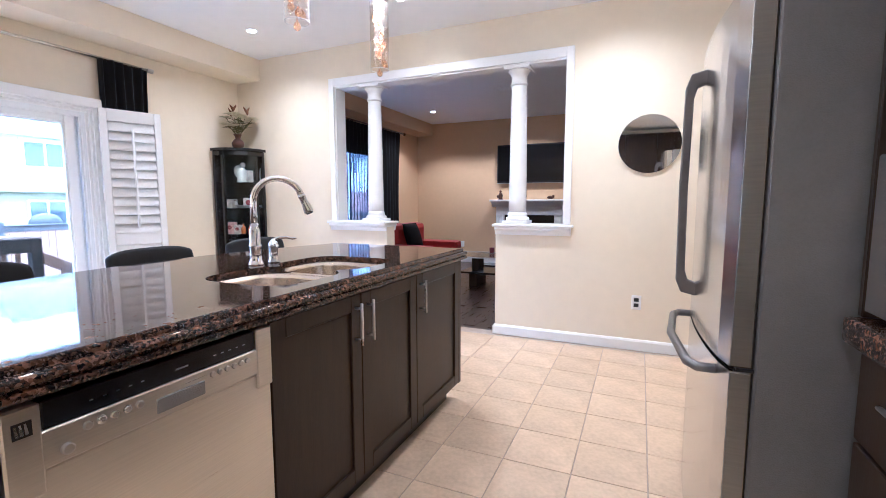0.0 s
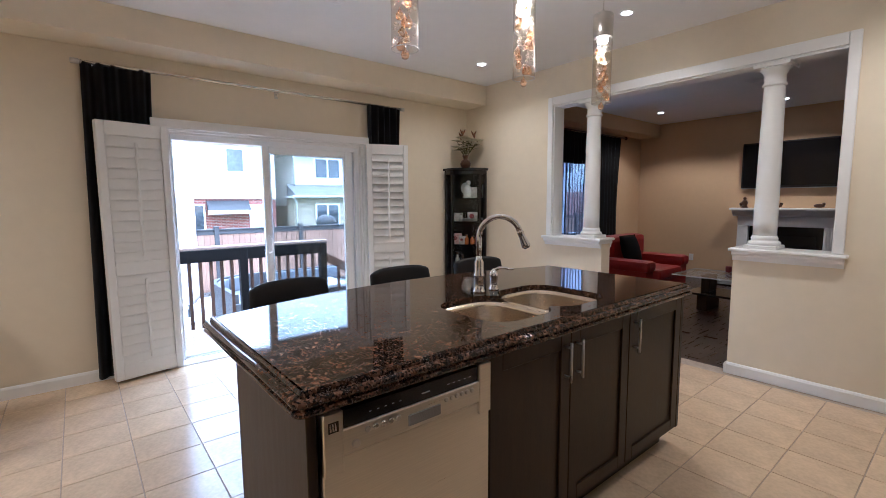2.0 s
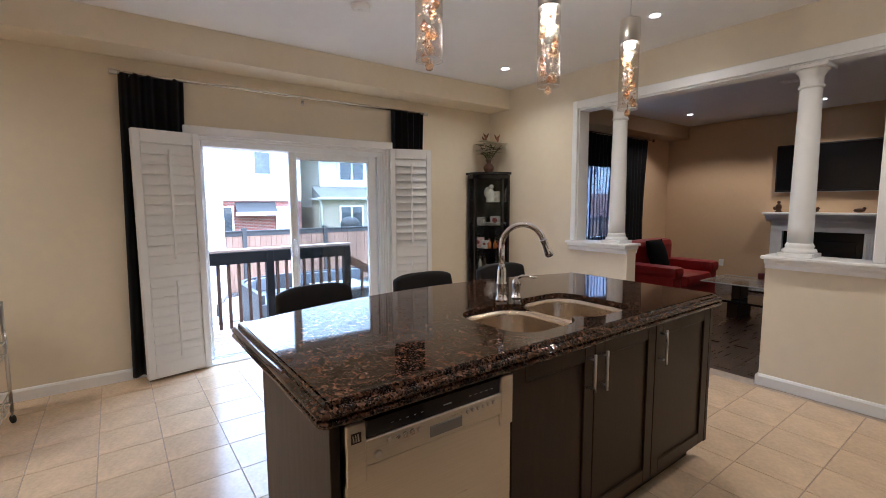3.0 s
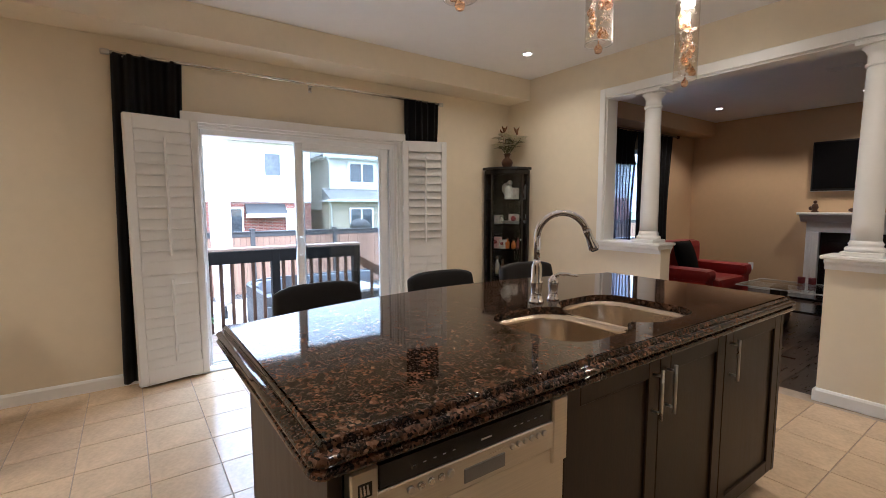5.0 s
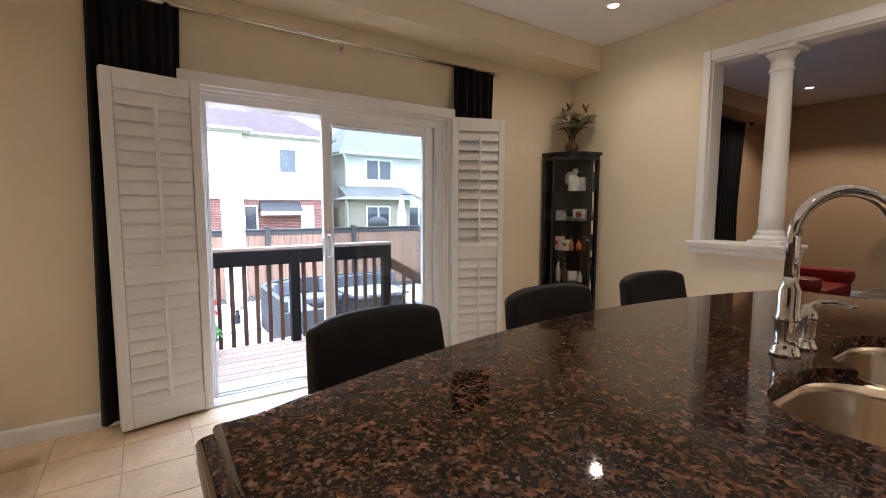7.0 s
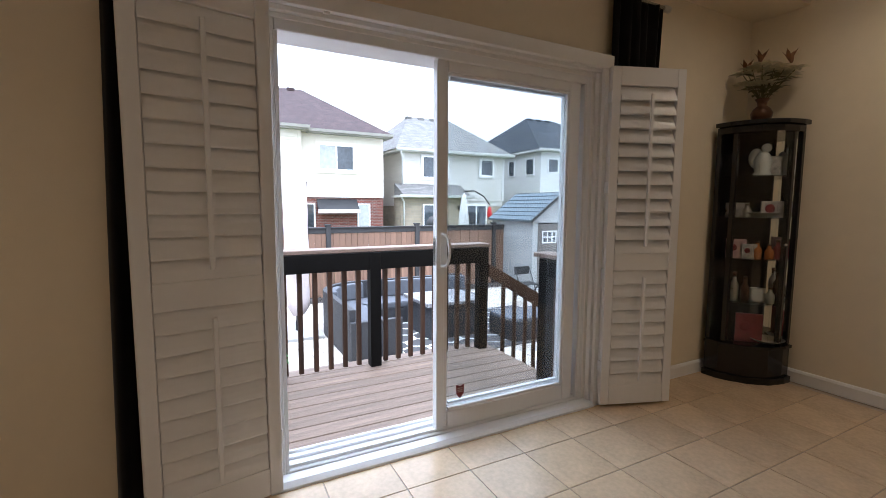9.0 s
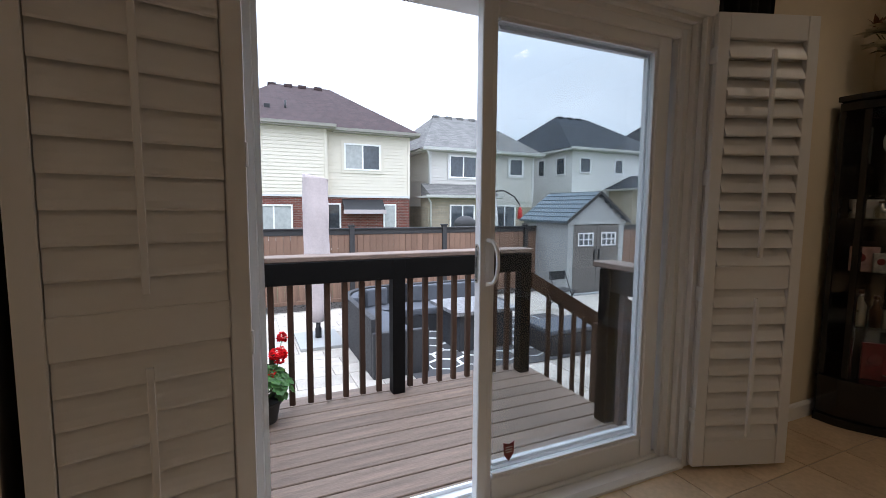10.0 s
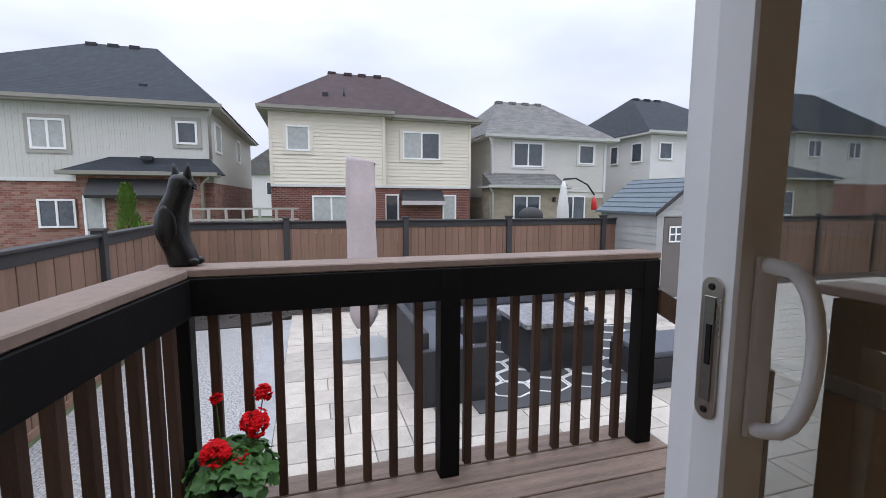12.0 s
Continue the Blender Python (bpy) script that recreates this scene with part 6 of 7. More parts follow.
part("tabletop", bx(N(), -0.5, 0.5, -0.54, 0.54, 0.562, 0.62, 0.01), SPECK, ft)
part("panel", bx(N(), 0.421, 0.428, -0.2, 0.2, 0.1, 0.45, 0.002), BLACK, ft)
ot = thing("patio_ottoman", (-8.15, 4.95, GZ), "square charcoal wicker ottoman with a grey cushion", "ottoman")
part("base", bx(N(), -0.35, 0.35, -0.5, 0.5, 0.0, 0.30, 0.012), WICKER, ot)
part("cushion", bx(N(), -0.35, 0.35, -0.5, 0.5, 0.302, 0.38, 0.03), CUSHION, ot)
fc = thing("folding_chair", (-10.1, 6.5, GZ), "black metal folding chair on the patio", "chair")
for y in (-0.2, 0.2):
    part("leg", tube(N(), [(0.22, y, 0), (-0.2, y, 0.8)], 0.012, 8), BLACK, fc)
    part("leg", tube(N(), [(-0.22, y, 0), (0.18, y, 0.44)], 0.012, 8), BLACK, fc)
part("seat", bx(N(), -0.18, 0.2, -0.2, 0.2, 0.43, 0.45, 0.006), BLACK, fc)
part("backrest", bx(N(), -0.2, -0.18, -0.2, 0.2, 0.62, 0.8, 0.004), BLACK, fc)


def rug():
    g = thing("outdoor_rug", (-10.0, 2.4, GZ + 0.002), "charcoal outdoor rug with a white hexagon lattice", "rug")
    W, L = 2.3, 3.7
    part("weave", bx(N(), 0, W, 0, L, 0, 0.012, 0.003), RUGDARK, g)
    b = N()
    s = 0.20

    def line(p, q, w=0.012):
        d = Vector((q[0] - p[0], q[1] - p[1]))
        n2 = Vector((-d.y, d.x)).normalized() * w
        v = [b.verts.new((p[0] + n2.x * i, p[1] + n2.y * i, 0.0145)) for i in (-1, 1)] + [b.verts.new((q[0] + n2.x * i, q[1] + n2.y * i, 0.0145)) for i in (1, -1)]
        b.faces.new(v)

    for i in range(10):
        for j in range(11):
            cx, cy = 0.24 + i * 1.5 * s * 1.1, 0.3 + (j + 0.5 * (i % 2)) * 1.732 * s * 1.3
            if cx > W - 0.26 or cy > L - 0.28:
                continue
            for rr in (s * 0.93,):
                pts = [(cx + rr * 1.1 * math.cos(radians(60 * k)), cy + rr * 1.3 * math.sin(radians(60 * k))) for k in range(6)]
                for k in range(6):
                    line(pts[k], pts[(k + 1) % 6])
    bmesh.ops.recalc_face_normals(b, faces=b.faces)
    bmesh.ops.solidify(b, geom=b.faces[:], thickness=0.003)
    part("lattice", b, RUGWHITE, g, "white hexagon lattice pattern")


rug()


# ---- shed ----
def shed():
    s = thing("garden_shed", (-13.2, 7.65, GZ), "grey resin garden shed with taupe double doors and slate roof", "shed")
    W, D, H, P = 1.78, 1.85, 1.82, 2.50
    side = part("side_wall", bx(N(), 0, D, 0.0, 0.04, 0, H), SHEDWALL, s, "lapped grey resin boards")
    n = 11
    for k in range(n):
        z0, z1 = H * k / n, H * (k + 1) / n
        part("board", prism(N(), [(-0.0005, z0), (-0.016, z0), (-0.003, z1), (-0.0005, z1)], "x", 0.0, D), SHEDWALL, side)
    part("side_wall", bx(N(), 0, D, W - 0.04, W, 0, H), SHEDWALL, s)
    part("rear_wall", bx(N(), 0, 0.04, 0.041, W - 0.041, 0, H), SHEDWALL, s)
    f = N()
    prism(f, [(0.041, 0), (0.16, 0), (0.16, 1.72), (W - 0.16, 1.72), (W - 0.16, 0), (W - 0.041, 0), (W - 0.041, H), (W / 2, P - 0.06), (0.041, H)], "x", D - 0.05, D)
    for k in range(5):
        z = 1.74 + 0.13 * k
        hw = (P - 0.1 - z) / (P - 0.1 - H) * (W / 2 - 0.05)
        if hw > 0.05:
            prism(f, [(D + 0.001, z), (D + 0.014, z), (D + 0.004, z + 0.12), (D + 0.001, z + 0.12)], "y", W / 2 - hw, W / 2 + hw)
    part("gable_wall", f, SHEDWALL, s)
    for y0, y1 in ((0.165, W / 2 - 0.003), (W / 2 + 0.003, W - 0.165)):
        d = part("door", bx(N(), D - 0.035, D + 0.01, y0, y1, 0.03, 1.70, 0.006), SHEDDOOR, s)
        c = (y0 + y1) / 2
        wn_ = part("window", bx(N(), D + 0.011, D + 0.02, c - 0.24, c + 0.24, 1.19, 1.52, 0.002), FARGLASS, d)
        fr = N()
        for yy in (-0.24, -0.083, 0.075, 0.21):
            bx(fr, D + 0.021, D + 0.034, c + yy, c + yy + 0.03, 1.19, 1.52)
        for zz in (1.19, 1.34, 1.49):
            bx(fr, D + 0.0215, D + 0.0345, c - 0.24, c + 0.24, zz, zz + 0.03)
        part("window_frame", fr, TRIM, wn_, "white window bars")
        part("handle", bx(N(), D + 0.011, D + 0.04, (y1 - 0.09) if y0 < 0.5 else (y0 + 0.05), (y1 - 0.05) if y0 < 0.5 else (y0 + 0.09), 0.85, 1.1, 0.008), BLACK, d)
    for sgn in (0, 1):
        slope = None
        rows = 7
        for k in range(rows):
            u0, u1 = k / rows, (k + 1) / rows + 0.01
            y0, y1 = -0.12 + (W / 2 + 0.12) * u0, -0.12 + (W / 2 + 0.12) * u1
            z0, z1 = H - 0.06 + (P - H + 0.06) * u0, H - 0.06 + (P - H + 0.06) * u1
            pts = [(y0, z0), (y0, z0 + 0.05), (y1, z1 + 0.028), (y1, z1)]
            if sgn:
                pts = [(W - y, z) for y, z in pts]
            course = prism(N(), pts, "x", -0.06, D + 0.09)
            if slope is None:
                slope = part("roof", course, SHEDROOF, s, "slate blue shingled roof panel")
            else:
                part("shingle_row", course, SHEDROOF, slope)
        v = [(-0.13, H - 0.09), (W / 2, P - 0.03), (W / 2, P + 0.05), (-0.13, H + 0.0)]
        if sgn:
            v = [(W - y, z) for y, z in v]
        part("barge_board", prism(N(), v, "x", D + 0.091, D + 0.12), FENCEDARK, s)
    part("floor_slab", bx(N(), -0.1, D + 0.15, -0.1, W + 0.1, -0.02, 0.0295), CONCRETE, s)


shed()


# ---- houses ----
def siding(bm, x, y0, y1, z0, z1, pitch=0.15):
    """Lapped boards on a wall that faces +x."""
    n = max(1, round((z1 - z0) / pitch))
    for k in range(n):
        a, b = z0 + (z1 - z0) * k / n, z0 + (z1 - z0) * (k + 1) / n
        prism(bm, [(x - 0.02, a), (x + 0.02, a), (x + 0.002, b), (x - 0.02, b)], "y", y0, y1)


def siding_side(bm, y, x0, x1, z0, z1, sgn, pitch=0.15):
    n = max(1, round((z1 - z0) / pitch))
    for k in range(n):
        a, b = z0 + (z1 - z0) * k / n, z0 + (z1 - z0) * (k + 1) / n
        prism(bm, [(y - 0.02 * sgn, a), (y + 0.02 * sgn, a), (y + 0.002 * sgn, b), (y - 0.02 * sgn, b)], "x", x0, x1)


def hip(x0, x1, y0, y1, ze, rx, ry0, ry1, zr):
    t = N()
    lo = [t.verts.new(p) for p in ((x1, y0, ze), (x1, y1, ze), (x0, y1, ze), (x0, y0, ze))]
    a, b = t.verts.new((rx, ry0, zr)), t.verts.new((rx, ry1, zr))
    t.faces.new((lo[0], lo[1], b, a))
    t.faces.new((lo[1], lo[2], b))
    t.faces.new((lo[2], lo[3], a, b))
    t.faces.new((lo[3], lo[0], a))
    t.faces.new(lo[::-1])
    bmesh.ops.recalc_face_normals(t, faces=t.faces)
    return t


def ring(bm, x0, x1, y0, y1, z0, z1, f):
    """A rectangular frame in one piece, f wide."""
    t = N()
    v = [[t.verts.new((x, y, z)) for y, z in c] for x in (x0, x1) for c in (((y0, z0), (y1, z0), (y1, z1), (y0, z1)), ((y0 + f, z0 + f), (y1 - f, z0 + f), (y1 - f, z1 - f), (y0 + f, z1 - f)))]
    for k in range(4):
        j = (k + 1) % 4
        for a, b in ((0, 1), (1, 3), (3, 2), (2, 0)):
            t.faces.new((v[a][k], v[a][j], v[b][j], v[b][k]))
    bmesh.ops.recalc_face_normals(t, faces=t.faces)
    return join(bm, t)


def window(h, x, y0, y1, z0, z1, panes=2, blind=0, door=False):
    """A window in a wall that faces +x: frame, sashes and glass."""
    w = N()
    f = 0.07
    wob = part("window", ring(w, x + 0.02, x + 0.075, y0, y1, z0, z1, f), TRIM, h)
    for k in range(1, panes):
        yy = y0 + (y1 - y0) * k / panes
        part("mullion", bx(N(), x + 0.02, x + 0.07, yy - 0.035, yy + 0.035, z0 + f, z1 - f), TRIM, wob)
    for k in range(panes):
        a, b = y0 + (y1 - y0) * k / panes + 0.03, y0 + (y1 - y0) * (k + 1) / panes - 0.03
        part("pane", bx(N(), x + 0.022, x + 0.04, a, b, z0 + 0.05, z1 - 0.05), BLIND if blind > k else FARGLASS, wob)
    return wob


def surround(bm, x, y0, y1, z0, z1, w=0.13):
    return ring(bm, x + 0.021, x + 0.05, y0 - w, y1 + w, z0 - w, z1 + w, w)


def vents(h, rx, ys, z, m):
    for y in ys:
        part("roof_vent", bx(N(), rx + 0.1, rx + 0.45, y - 0.2, y + 0.2, z - 0.3, z - 0.13, 0.03), m, h)


def gutter(h, x, y0, y1, z, m):
    part("gutter", prism(N(), [(x, z - 0.14), (x + 0.10, z - 0.12), (x + 0.13, z), (x, z)], "y", y0, y1), m, h)


# cream house with brown roof
h = thing("house", (0, 0, GZ), "two-storey cream sided house with brick base and brown roof", "house", "houses behind the fence")
h.location = (-23, 3.7, GZ)
OX, OY, OZ = 23, -3.7, -GZ


def L(x=0, y=0, z=0):
    return (x + OX, y + OY, z + OZ)


def start_house(x, y, label):
    global OX, OY, OZ
    OX, OY, OZ = -x, -y, -GZ
    return thing("house", (x, y, GZ), label, "house", "houses behind the fence")


def moved(bm):
    bm.transform(Matrix.Translation((OX, OY, OZ)))
    return bm


def hpart(name, bm, m, hh, label=""):
    return part(name, moved(bm), m, hh, label)


def hwindow(hh, x, y0, y1, z0, z1, panes=2, blind=0):
    return window(hh, x + OX, y0 + OY, y1 + OY, z0 + OZ, z1 + OZ, panes, blind)


# (the first house, continued)
b = N()
bx(b, -34, -22.9, -0.6, 3.95, GZ, 1.62)
bx(b, -34, -23.4, 3.951, 7.95, GZ, 1.62)
hpart("brick_wall", b, BRICK_RED, h, "red brick ground floor")
b = N()
bx(b, -34, -22.93, -0.57, 3.94, 1.621, 4.6)
bx(b, -34, -23.43, 3.951, 7.92, 1.621, 4.6)
siding(b, -22.9, -0.6, 3.95, 1.64, 4.5)
siding(b, -23.4, 3.96, 7.95, 1.64, 4.5)
hpart("siding_wall", b, SIDE_CREAM, h, "cream vinyl siding")
for y, x in ((-0.55, -22.9), (3.9, -22.9), (7.9, -23.4), (4.02, -23.4)):
    hpart("corner_trim", bx(N(), x + 0.022, x + 0.045, y - 0.06, y + 0.06, 1.69, 4.5), SIDE_CREAM, h)
for y0, y1, x in ((-0.6, 3.95, -22.9), (3.96, 7.95, -23.4)):
    hpart("trim_band", bx(N(), x + 0.0215, x + 0.06, y0, y1, 1.58, 1.68), EAVE_W, h)
for q in ((-22.9, 0.03, 0.93, 3.0, 4.0), (-23.4, 4.8, 6.5, 2.83, 4.03)):
    hpart("window_trim", surround(N(), *q), SIDE_CREAM, h)
hpart("roof", hip(-34.5, -23.0, -1.0, 8.35, 4.62, -28.2, 2.25, 5.05, 7.5), SHINGLE_BROWN, h, "brown shingle hip roof")
hpart("roof", hip(-34.4, -22.5, -1.0, 4.3, 4.66, -28.15, 2.2, 2.3, 7.52), SHINGLE_BROWN, h, "brown shingle hip roof")
b = N()
bx(b, -34, -22.55, -0.98, 4.28, 4.5, 4.655)
bx(b, -34, -23.05, 4.281, 8.33, 4.46, 4.61)
hpart("soffit", b, EAVE, h)
gutter(h, -22.55 + OX, -1.0 + OY, 4.3 + OY, 4.68 + OZ, EAVE)
gutter(h, -23.05 + OX, 4.3 + OY, 8.35 + OY, 4.64 + OZ, EAVE)
vents(h, -28.3 + OX, [2.1 + OY, 2.9 + OY, 3.6 + OY, 4.4 + OY], 7.62 + OZ, SHINGLE_BROWN)
part("vent_pipe", tube(N(), [(-24.2 + OX, 2.4 + OY, 5.3 + OZ), (-24.2 + OX, 2.4 + OY, 5.85 + OZ)], 0.05, 8), BLACK, h)
part("roof_vent", bx(N(), -24.2 + OX, -24.0 + OX, 1.5 + OY, 1.75 + OY, 5.4 + OZ, 5.6 + OZ, 0.02), BLACK, h)
hwindow(h, -22.9, 0.03, 0.93, 3.0, 4.0, 1, 1)
hwindow(h, -23.4, 4.8, 6.5, 2.83, 4.03, 2, 1)
hwindow(h, -22.9, 0.95, 2.47, -0.3, 1.24, 2, 2)
hwindow(h, -23.4, 3.99, 4.62, -0.8, 1.32, 1, 0)
hwindow(h, -23.4, 6.62, 7.26, -0.8, 1.3, 1, 1)
hpart("awning", prism(N(), [(-23.38, 1.5), (-23.38, 1.18), (-22.95, 0.95), (-22.9, 1.02)], "y", 4.7, 6.6), BLACK, h, "dark fabric awning")
hpart("awning_valance", bx(N(), -22.96, -22.9, 4.66, 6.64, 0.84, 1.03, 0.01), COVER, h)

# grey house with grey roof
h = start_house(-23.5, 12.3, "two-storey light grey sided house with grey roof and stone base")
b = N()
bx(b, -34, -23.93, 9.2, 15.5, 1.2, 4.05)
siding(b, -23.9, 9.17, 15.53, 1.5, 4.0)
siding_side(b, 9.19, -34, -23.9, 1.2, 4.0, -1)
hpart("siding_wall", b, SIDE_GREY, h, "light grey siding")
b = N()
bx(b, -34, -23.95, 9.21, 15.49, GZ, 1.2)
bx(b, -23.949, -22.95, 8.75, 12.55, GZ, 1.62)
hpart("stone_wall", b, STONE_TAN, h, "tan stone ground floor")
hpart("roof", hip(-34.3, -23.5, 8.7, 16.0, 4.1, -28.2, 11.3, 14.2, 6.65), SHINGLE_GREY, h, "grey shingle hip roof")
b = N()
bx(b, -34, -23.55, 8.75, 15.95, 3.98, 4.09)
bx(b, -23.9, -22.65, 8.55, 12.75, 1.62, 1.72)
hpart("soffit", b, EAVE_W, h)
gutter(h, -23.55 + OX, 8.7 + OY, 16.0 + OY, 4.14 + OZ, EAVE_W)
hpart("lower_roof", prism(N(), [(-22.6, 1.73), (-23.9, 2.35), (-23.9, 1.73)], "y", 8.75, 12.6), SHINGLE_GREY, h, "grey shingle lean-to roof")
gutter(h, -22.65 + OX, 8.55 + OY, 12.75 + OY, 1.76 + OZ, EAVE_W)
part("downpipe", tube(N(), [(-23.55 + OX, 8.95 + OY, 4.0 + OZ), (-23.8 + OX, 9.15 + OY, 3.7 + OZ), (-23.8 + OX, 9.15 + OY, 2.3 + OZ)], 0.05, 8), EAVE_W, h)
part("downpipe", tube(N(), [(-22.65 + OX, 8.62 + OY, 1.65 + OZ), (-22.85 + OX, 8.85 + OY, 1.4 + OZ), (-22.85 + OX, 8.85 + OY, 0.04)], 0.045, 8), EAVE_W, h)
hpart("window_trim", surround(N(), -23.9, 10.3, 11.9, 2.68, 3.84, 0.09), EAVE_W, h)
hpart("window_trim", surround(N(), -23.9, 13.9, 14.8, 2.88, 3.84, 0.09), EAVE_W, h)
for y in (9.23, 15.47):
    hpart("corner_trim", bx(N(), -23.878, -23.85, y - 0.07, y + 0.07, 1.5, 4.0), EAVE_W, h)
vents(h, -28.3 + OX, [11.3 + OY, 12.1 + OY, 12.9 + OY, 13.7 + OY], 6.76 + OZ, SHINGLE_GREY)
hwindow(h, -23.9, 10.3, 11.9, 2.68, 3.84, 2, 0)
hwindow(h, -23.9, 13.9, 14.8, 2.88, 3.84, 1, 0)
hwindow(h, -22.95, 9.9, 11.3, 0.0, 1.3, 2, 0)
hwindow(h, -23.95, 13.0, 14.4, -0.9, 1.3, 2, 0)
part("wall_lamp", bx(N(), -22.93 + OX, -22.8 + OX, 11.95 + OY, 12.07 + OY, 1.0 + OZ, 1.22 + OZ, 0.02), BLACK, h)

# off-white house with black roof
h = start_house(-23.5, 21.4, "two-storey off-white sided house with blue-black roof and stone extension")
b = N()
bx(b, -33, -23.43, 17.88, 24.9, GZ, 4.5)
siding(b, -23.4, 17.85, 24.93, 0.6, 4.45)
siding_side(b, 17.87, -33, -23.4, 0.6, 4.45, -1)
hpart("siding_wall", b, SIDE_WHITE, h, "off-white siding")
hpart("roof", hip(-33.6, -23.0, 17.4, 25.4, 4.58, -28.2, 20.4, 23.0, 7.4), SHINGLE_BLACK, h, "blue-black shingle hip roof")
hpart("soffit", bx(N(), -33, -23.05, 17.45, 25.35, 4.46, 4.57), EAVE_W, h)
gutter(h, -23.05 + OX, 17.4 + OY, 25.4 + OY, 4.62 + OZ, EAVE_W)
b = N()
bx(b, -23.4, -21.6, 20.7, 28.6, GZ, 2.25)
hpart("stone_wall", b, STONE_TAN, h, "tan stone extension")
hpart("lower_roof", hip(-26.0, -21.2, 20.3, 29.0, 2.3, -23.6, 22.6, 26.7, 3.25), SHINGLE_BLACK, h, "blue-black shingle hip roof")
hpart("soffit", bx(N(), -23.38, -21.25, 20.35, 28.95, 2.2, 2.295), EAVE_W, h)
vents(h, -28.3 + OX, [20.5 + OY, 21.3 + OY, 22.1 + OY], 7.5 + OZ, SHINGLE_BLACK)
for y0, y1 in ((18.35, 19.2), (21.0, 21.7), (24.0, 24.6)):
    hwindow(h, -23.4, y0, y1, 3.2, 4.1, 1, 0)
hwindow(h, -21.6, 24.0, 25.6, 0.3, 1.6, 2, 0)
b = N()
for x0, x1 in ((-24.8, -23.95), (-26.6, -25.9)):
    for a, c, d, e in ((x0, x0 + 0.07, 3.1, 4.15), (x1 - 0.07, x1, 3.1, 4.15), (x0 + 0.07, x1 - 0.07, 3.1, 3.17), (x0 + 0.07, x1 - 0.07, 4.08, 4.15)):
        bx(b, a, c, 17.78, 17.85, d, e)
w2 = hpart("window", b, TRIM, h)
part("pane", moved(bx(N(), -24.75, -24.0, 17.82, 17.845, 3.15, 4.1)), FARGLASS, w2)
part("pane", moved(bx(N(), -26.55, -25.95, 17.82, 17.845, 3.15, 4.1)), FARGLASS, w2)

# far house beyond the extension
h = start_house(-26, 34, "two-storey sage house with blue-black roof and brick base")
b = N()
bx(b, -36, -25.4, 30.7, 40, 2.2, 5.4)
siding(b, -25.4, 30.7, 40, 2.25, 5.35)
hpart("siding_wall", b, SIDE_SAGE, h, "sage grey siding")
hpart("brick_wall", bx(N(), -36, -25.37, 30.68, 40.02, GZ, 2.2), BRICK_MIX, h, "brick ground floor")
hpart("roof", hip(-37, -24.9, 30.2, 40.5, 5.45, -29.0, 31.8, 37.2, 8.9), SHINGLE_BLACK, h, "blue-black shingle hip roof")
hpart("soffit", bx(N(), -36, -24.95, 30.25, 40.45, 5.34, 5.44), EAVE, h)
hwindow(h, -25.4, 31.8, 33.0, 3.9, 5.0, 2, 0)
hwindow(h, -25.4, 35.5, 36.7, 3.9, 5.0, 2, 0)
hwindow(h, -25.37, 32.5, 34.3, 0.7, 1.9, 2, 0)

# sage house with blue-black roof
h = start_house(-22, -6, "two-storey sage sided house with brick base and blue-black roof")
b = N()
bx(b, -33, -21.93, -13.0, -2.45, 1.66, 4.25)
n = 120
for k in range(n):
    y = -13.0 + 10.55 * k / n
    bx(b, -21.93, -21.918 if k % 2 else -21.922, y + 0.0015, y + 10.55 / n - 0.0015, 1.7, 4.2)
hpart("siding_wall", b, SIDE_SAGE, h, "sage grey upright siding")
b = N()
bx(b, -33, -21.95, -12.98, -2.47, GZ, 1.66)
bx(b, -21.949, -21.2, -6.35, -2.75, GZ, 1.85)
hpart("brick_wall", b, BRICK_MIX, h, "mixed red brick ground floor")
hpart("roof", hip(-33.6, -21.45, -13.5, -2.0, 4.33, -27.5, -8.1, -5.5, 7.75), SHINGLE_BLACK, h, "blue-black shingle hip roof")
hpart("soffit", bx(N(), -33, -21.5, -13.45, -2.05, 4.2, 4.32), EAVE, h)
gutter(h, -21.5 + OX, -13.5 + OY, -2.0 + OY, 4.38 + OZ, EAVE)
b = hip(-22.6, -20.85, -6.75, -2.15, 1.95, -21.94, -5.6, -2.55, 2.52)
hpart("lower_roof", b, SHINGLE_BLACK, h, "blue-black shingle porch roof")
gutter(h, -20.9 + OX, -6.75 + OY, -2.15 + OY, 1.98 + OZ, EAVE)
hpart("soffit", bx(N(), -21.9, -20.9, -6.7, -2.2, 1.86, 1.945), EAVE, h)
hpart("trim_band", bx(N(), -21.925, -21.89, -13.0, -6.5, 1.66, 1.78), EAVE_W, h)
hpart("window_trim", surround(N(), -21.93, -7.82, -6.82, 2.7, 3.7), EAVE, h)
hpart("window_trim", surround(N(), -21.93, -3.57, -2.9, 3.0, 3.8), EAVE, h)
vents(h, -27.6 + OX, [-7.9 + OY, -7.1 + OY, -6.3 + OY], 7.85 + OZ, BLACK)
part("roof_vent", bx(N(), -23.0 + OX, -22.8 + OX, -4.9 + OY, -4.65 + OY, 5.0 + OZ, 5.2 + OZ, 0.02), BLACK, h)
part("roof_vent", bx(N(), -21.6 + OX, -21.35 + OX, -4.55 + OY, -4.2 + OY, 2.38 + OZ, 2.52 + OZ, 0.02), BLACK, h)
part("downpipe", tube(N(), [(-21.5 + OX, -2.35 + OY, 4.2 + OZ), (-21.88 + OX, -2.5 + OY, 3.9 + OZ), (-21.88 + OX, -2.5 + OY, 2.5 + OZ)], 0.05, 8), EAVE, h)
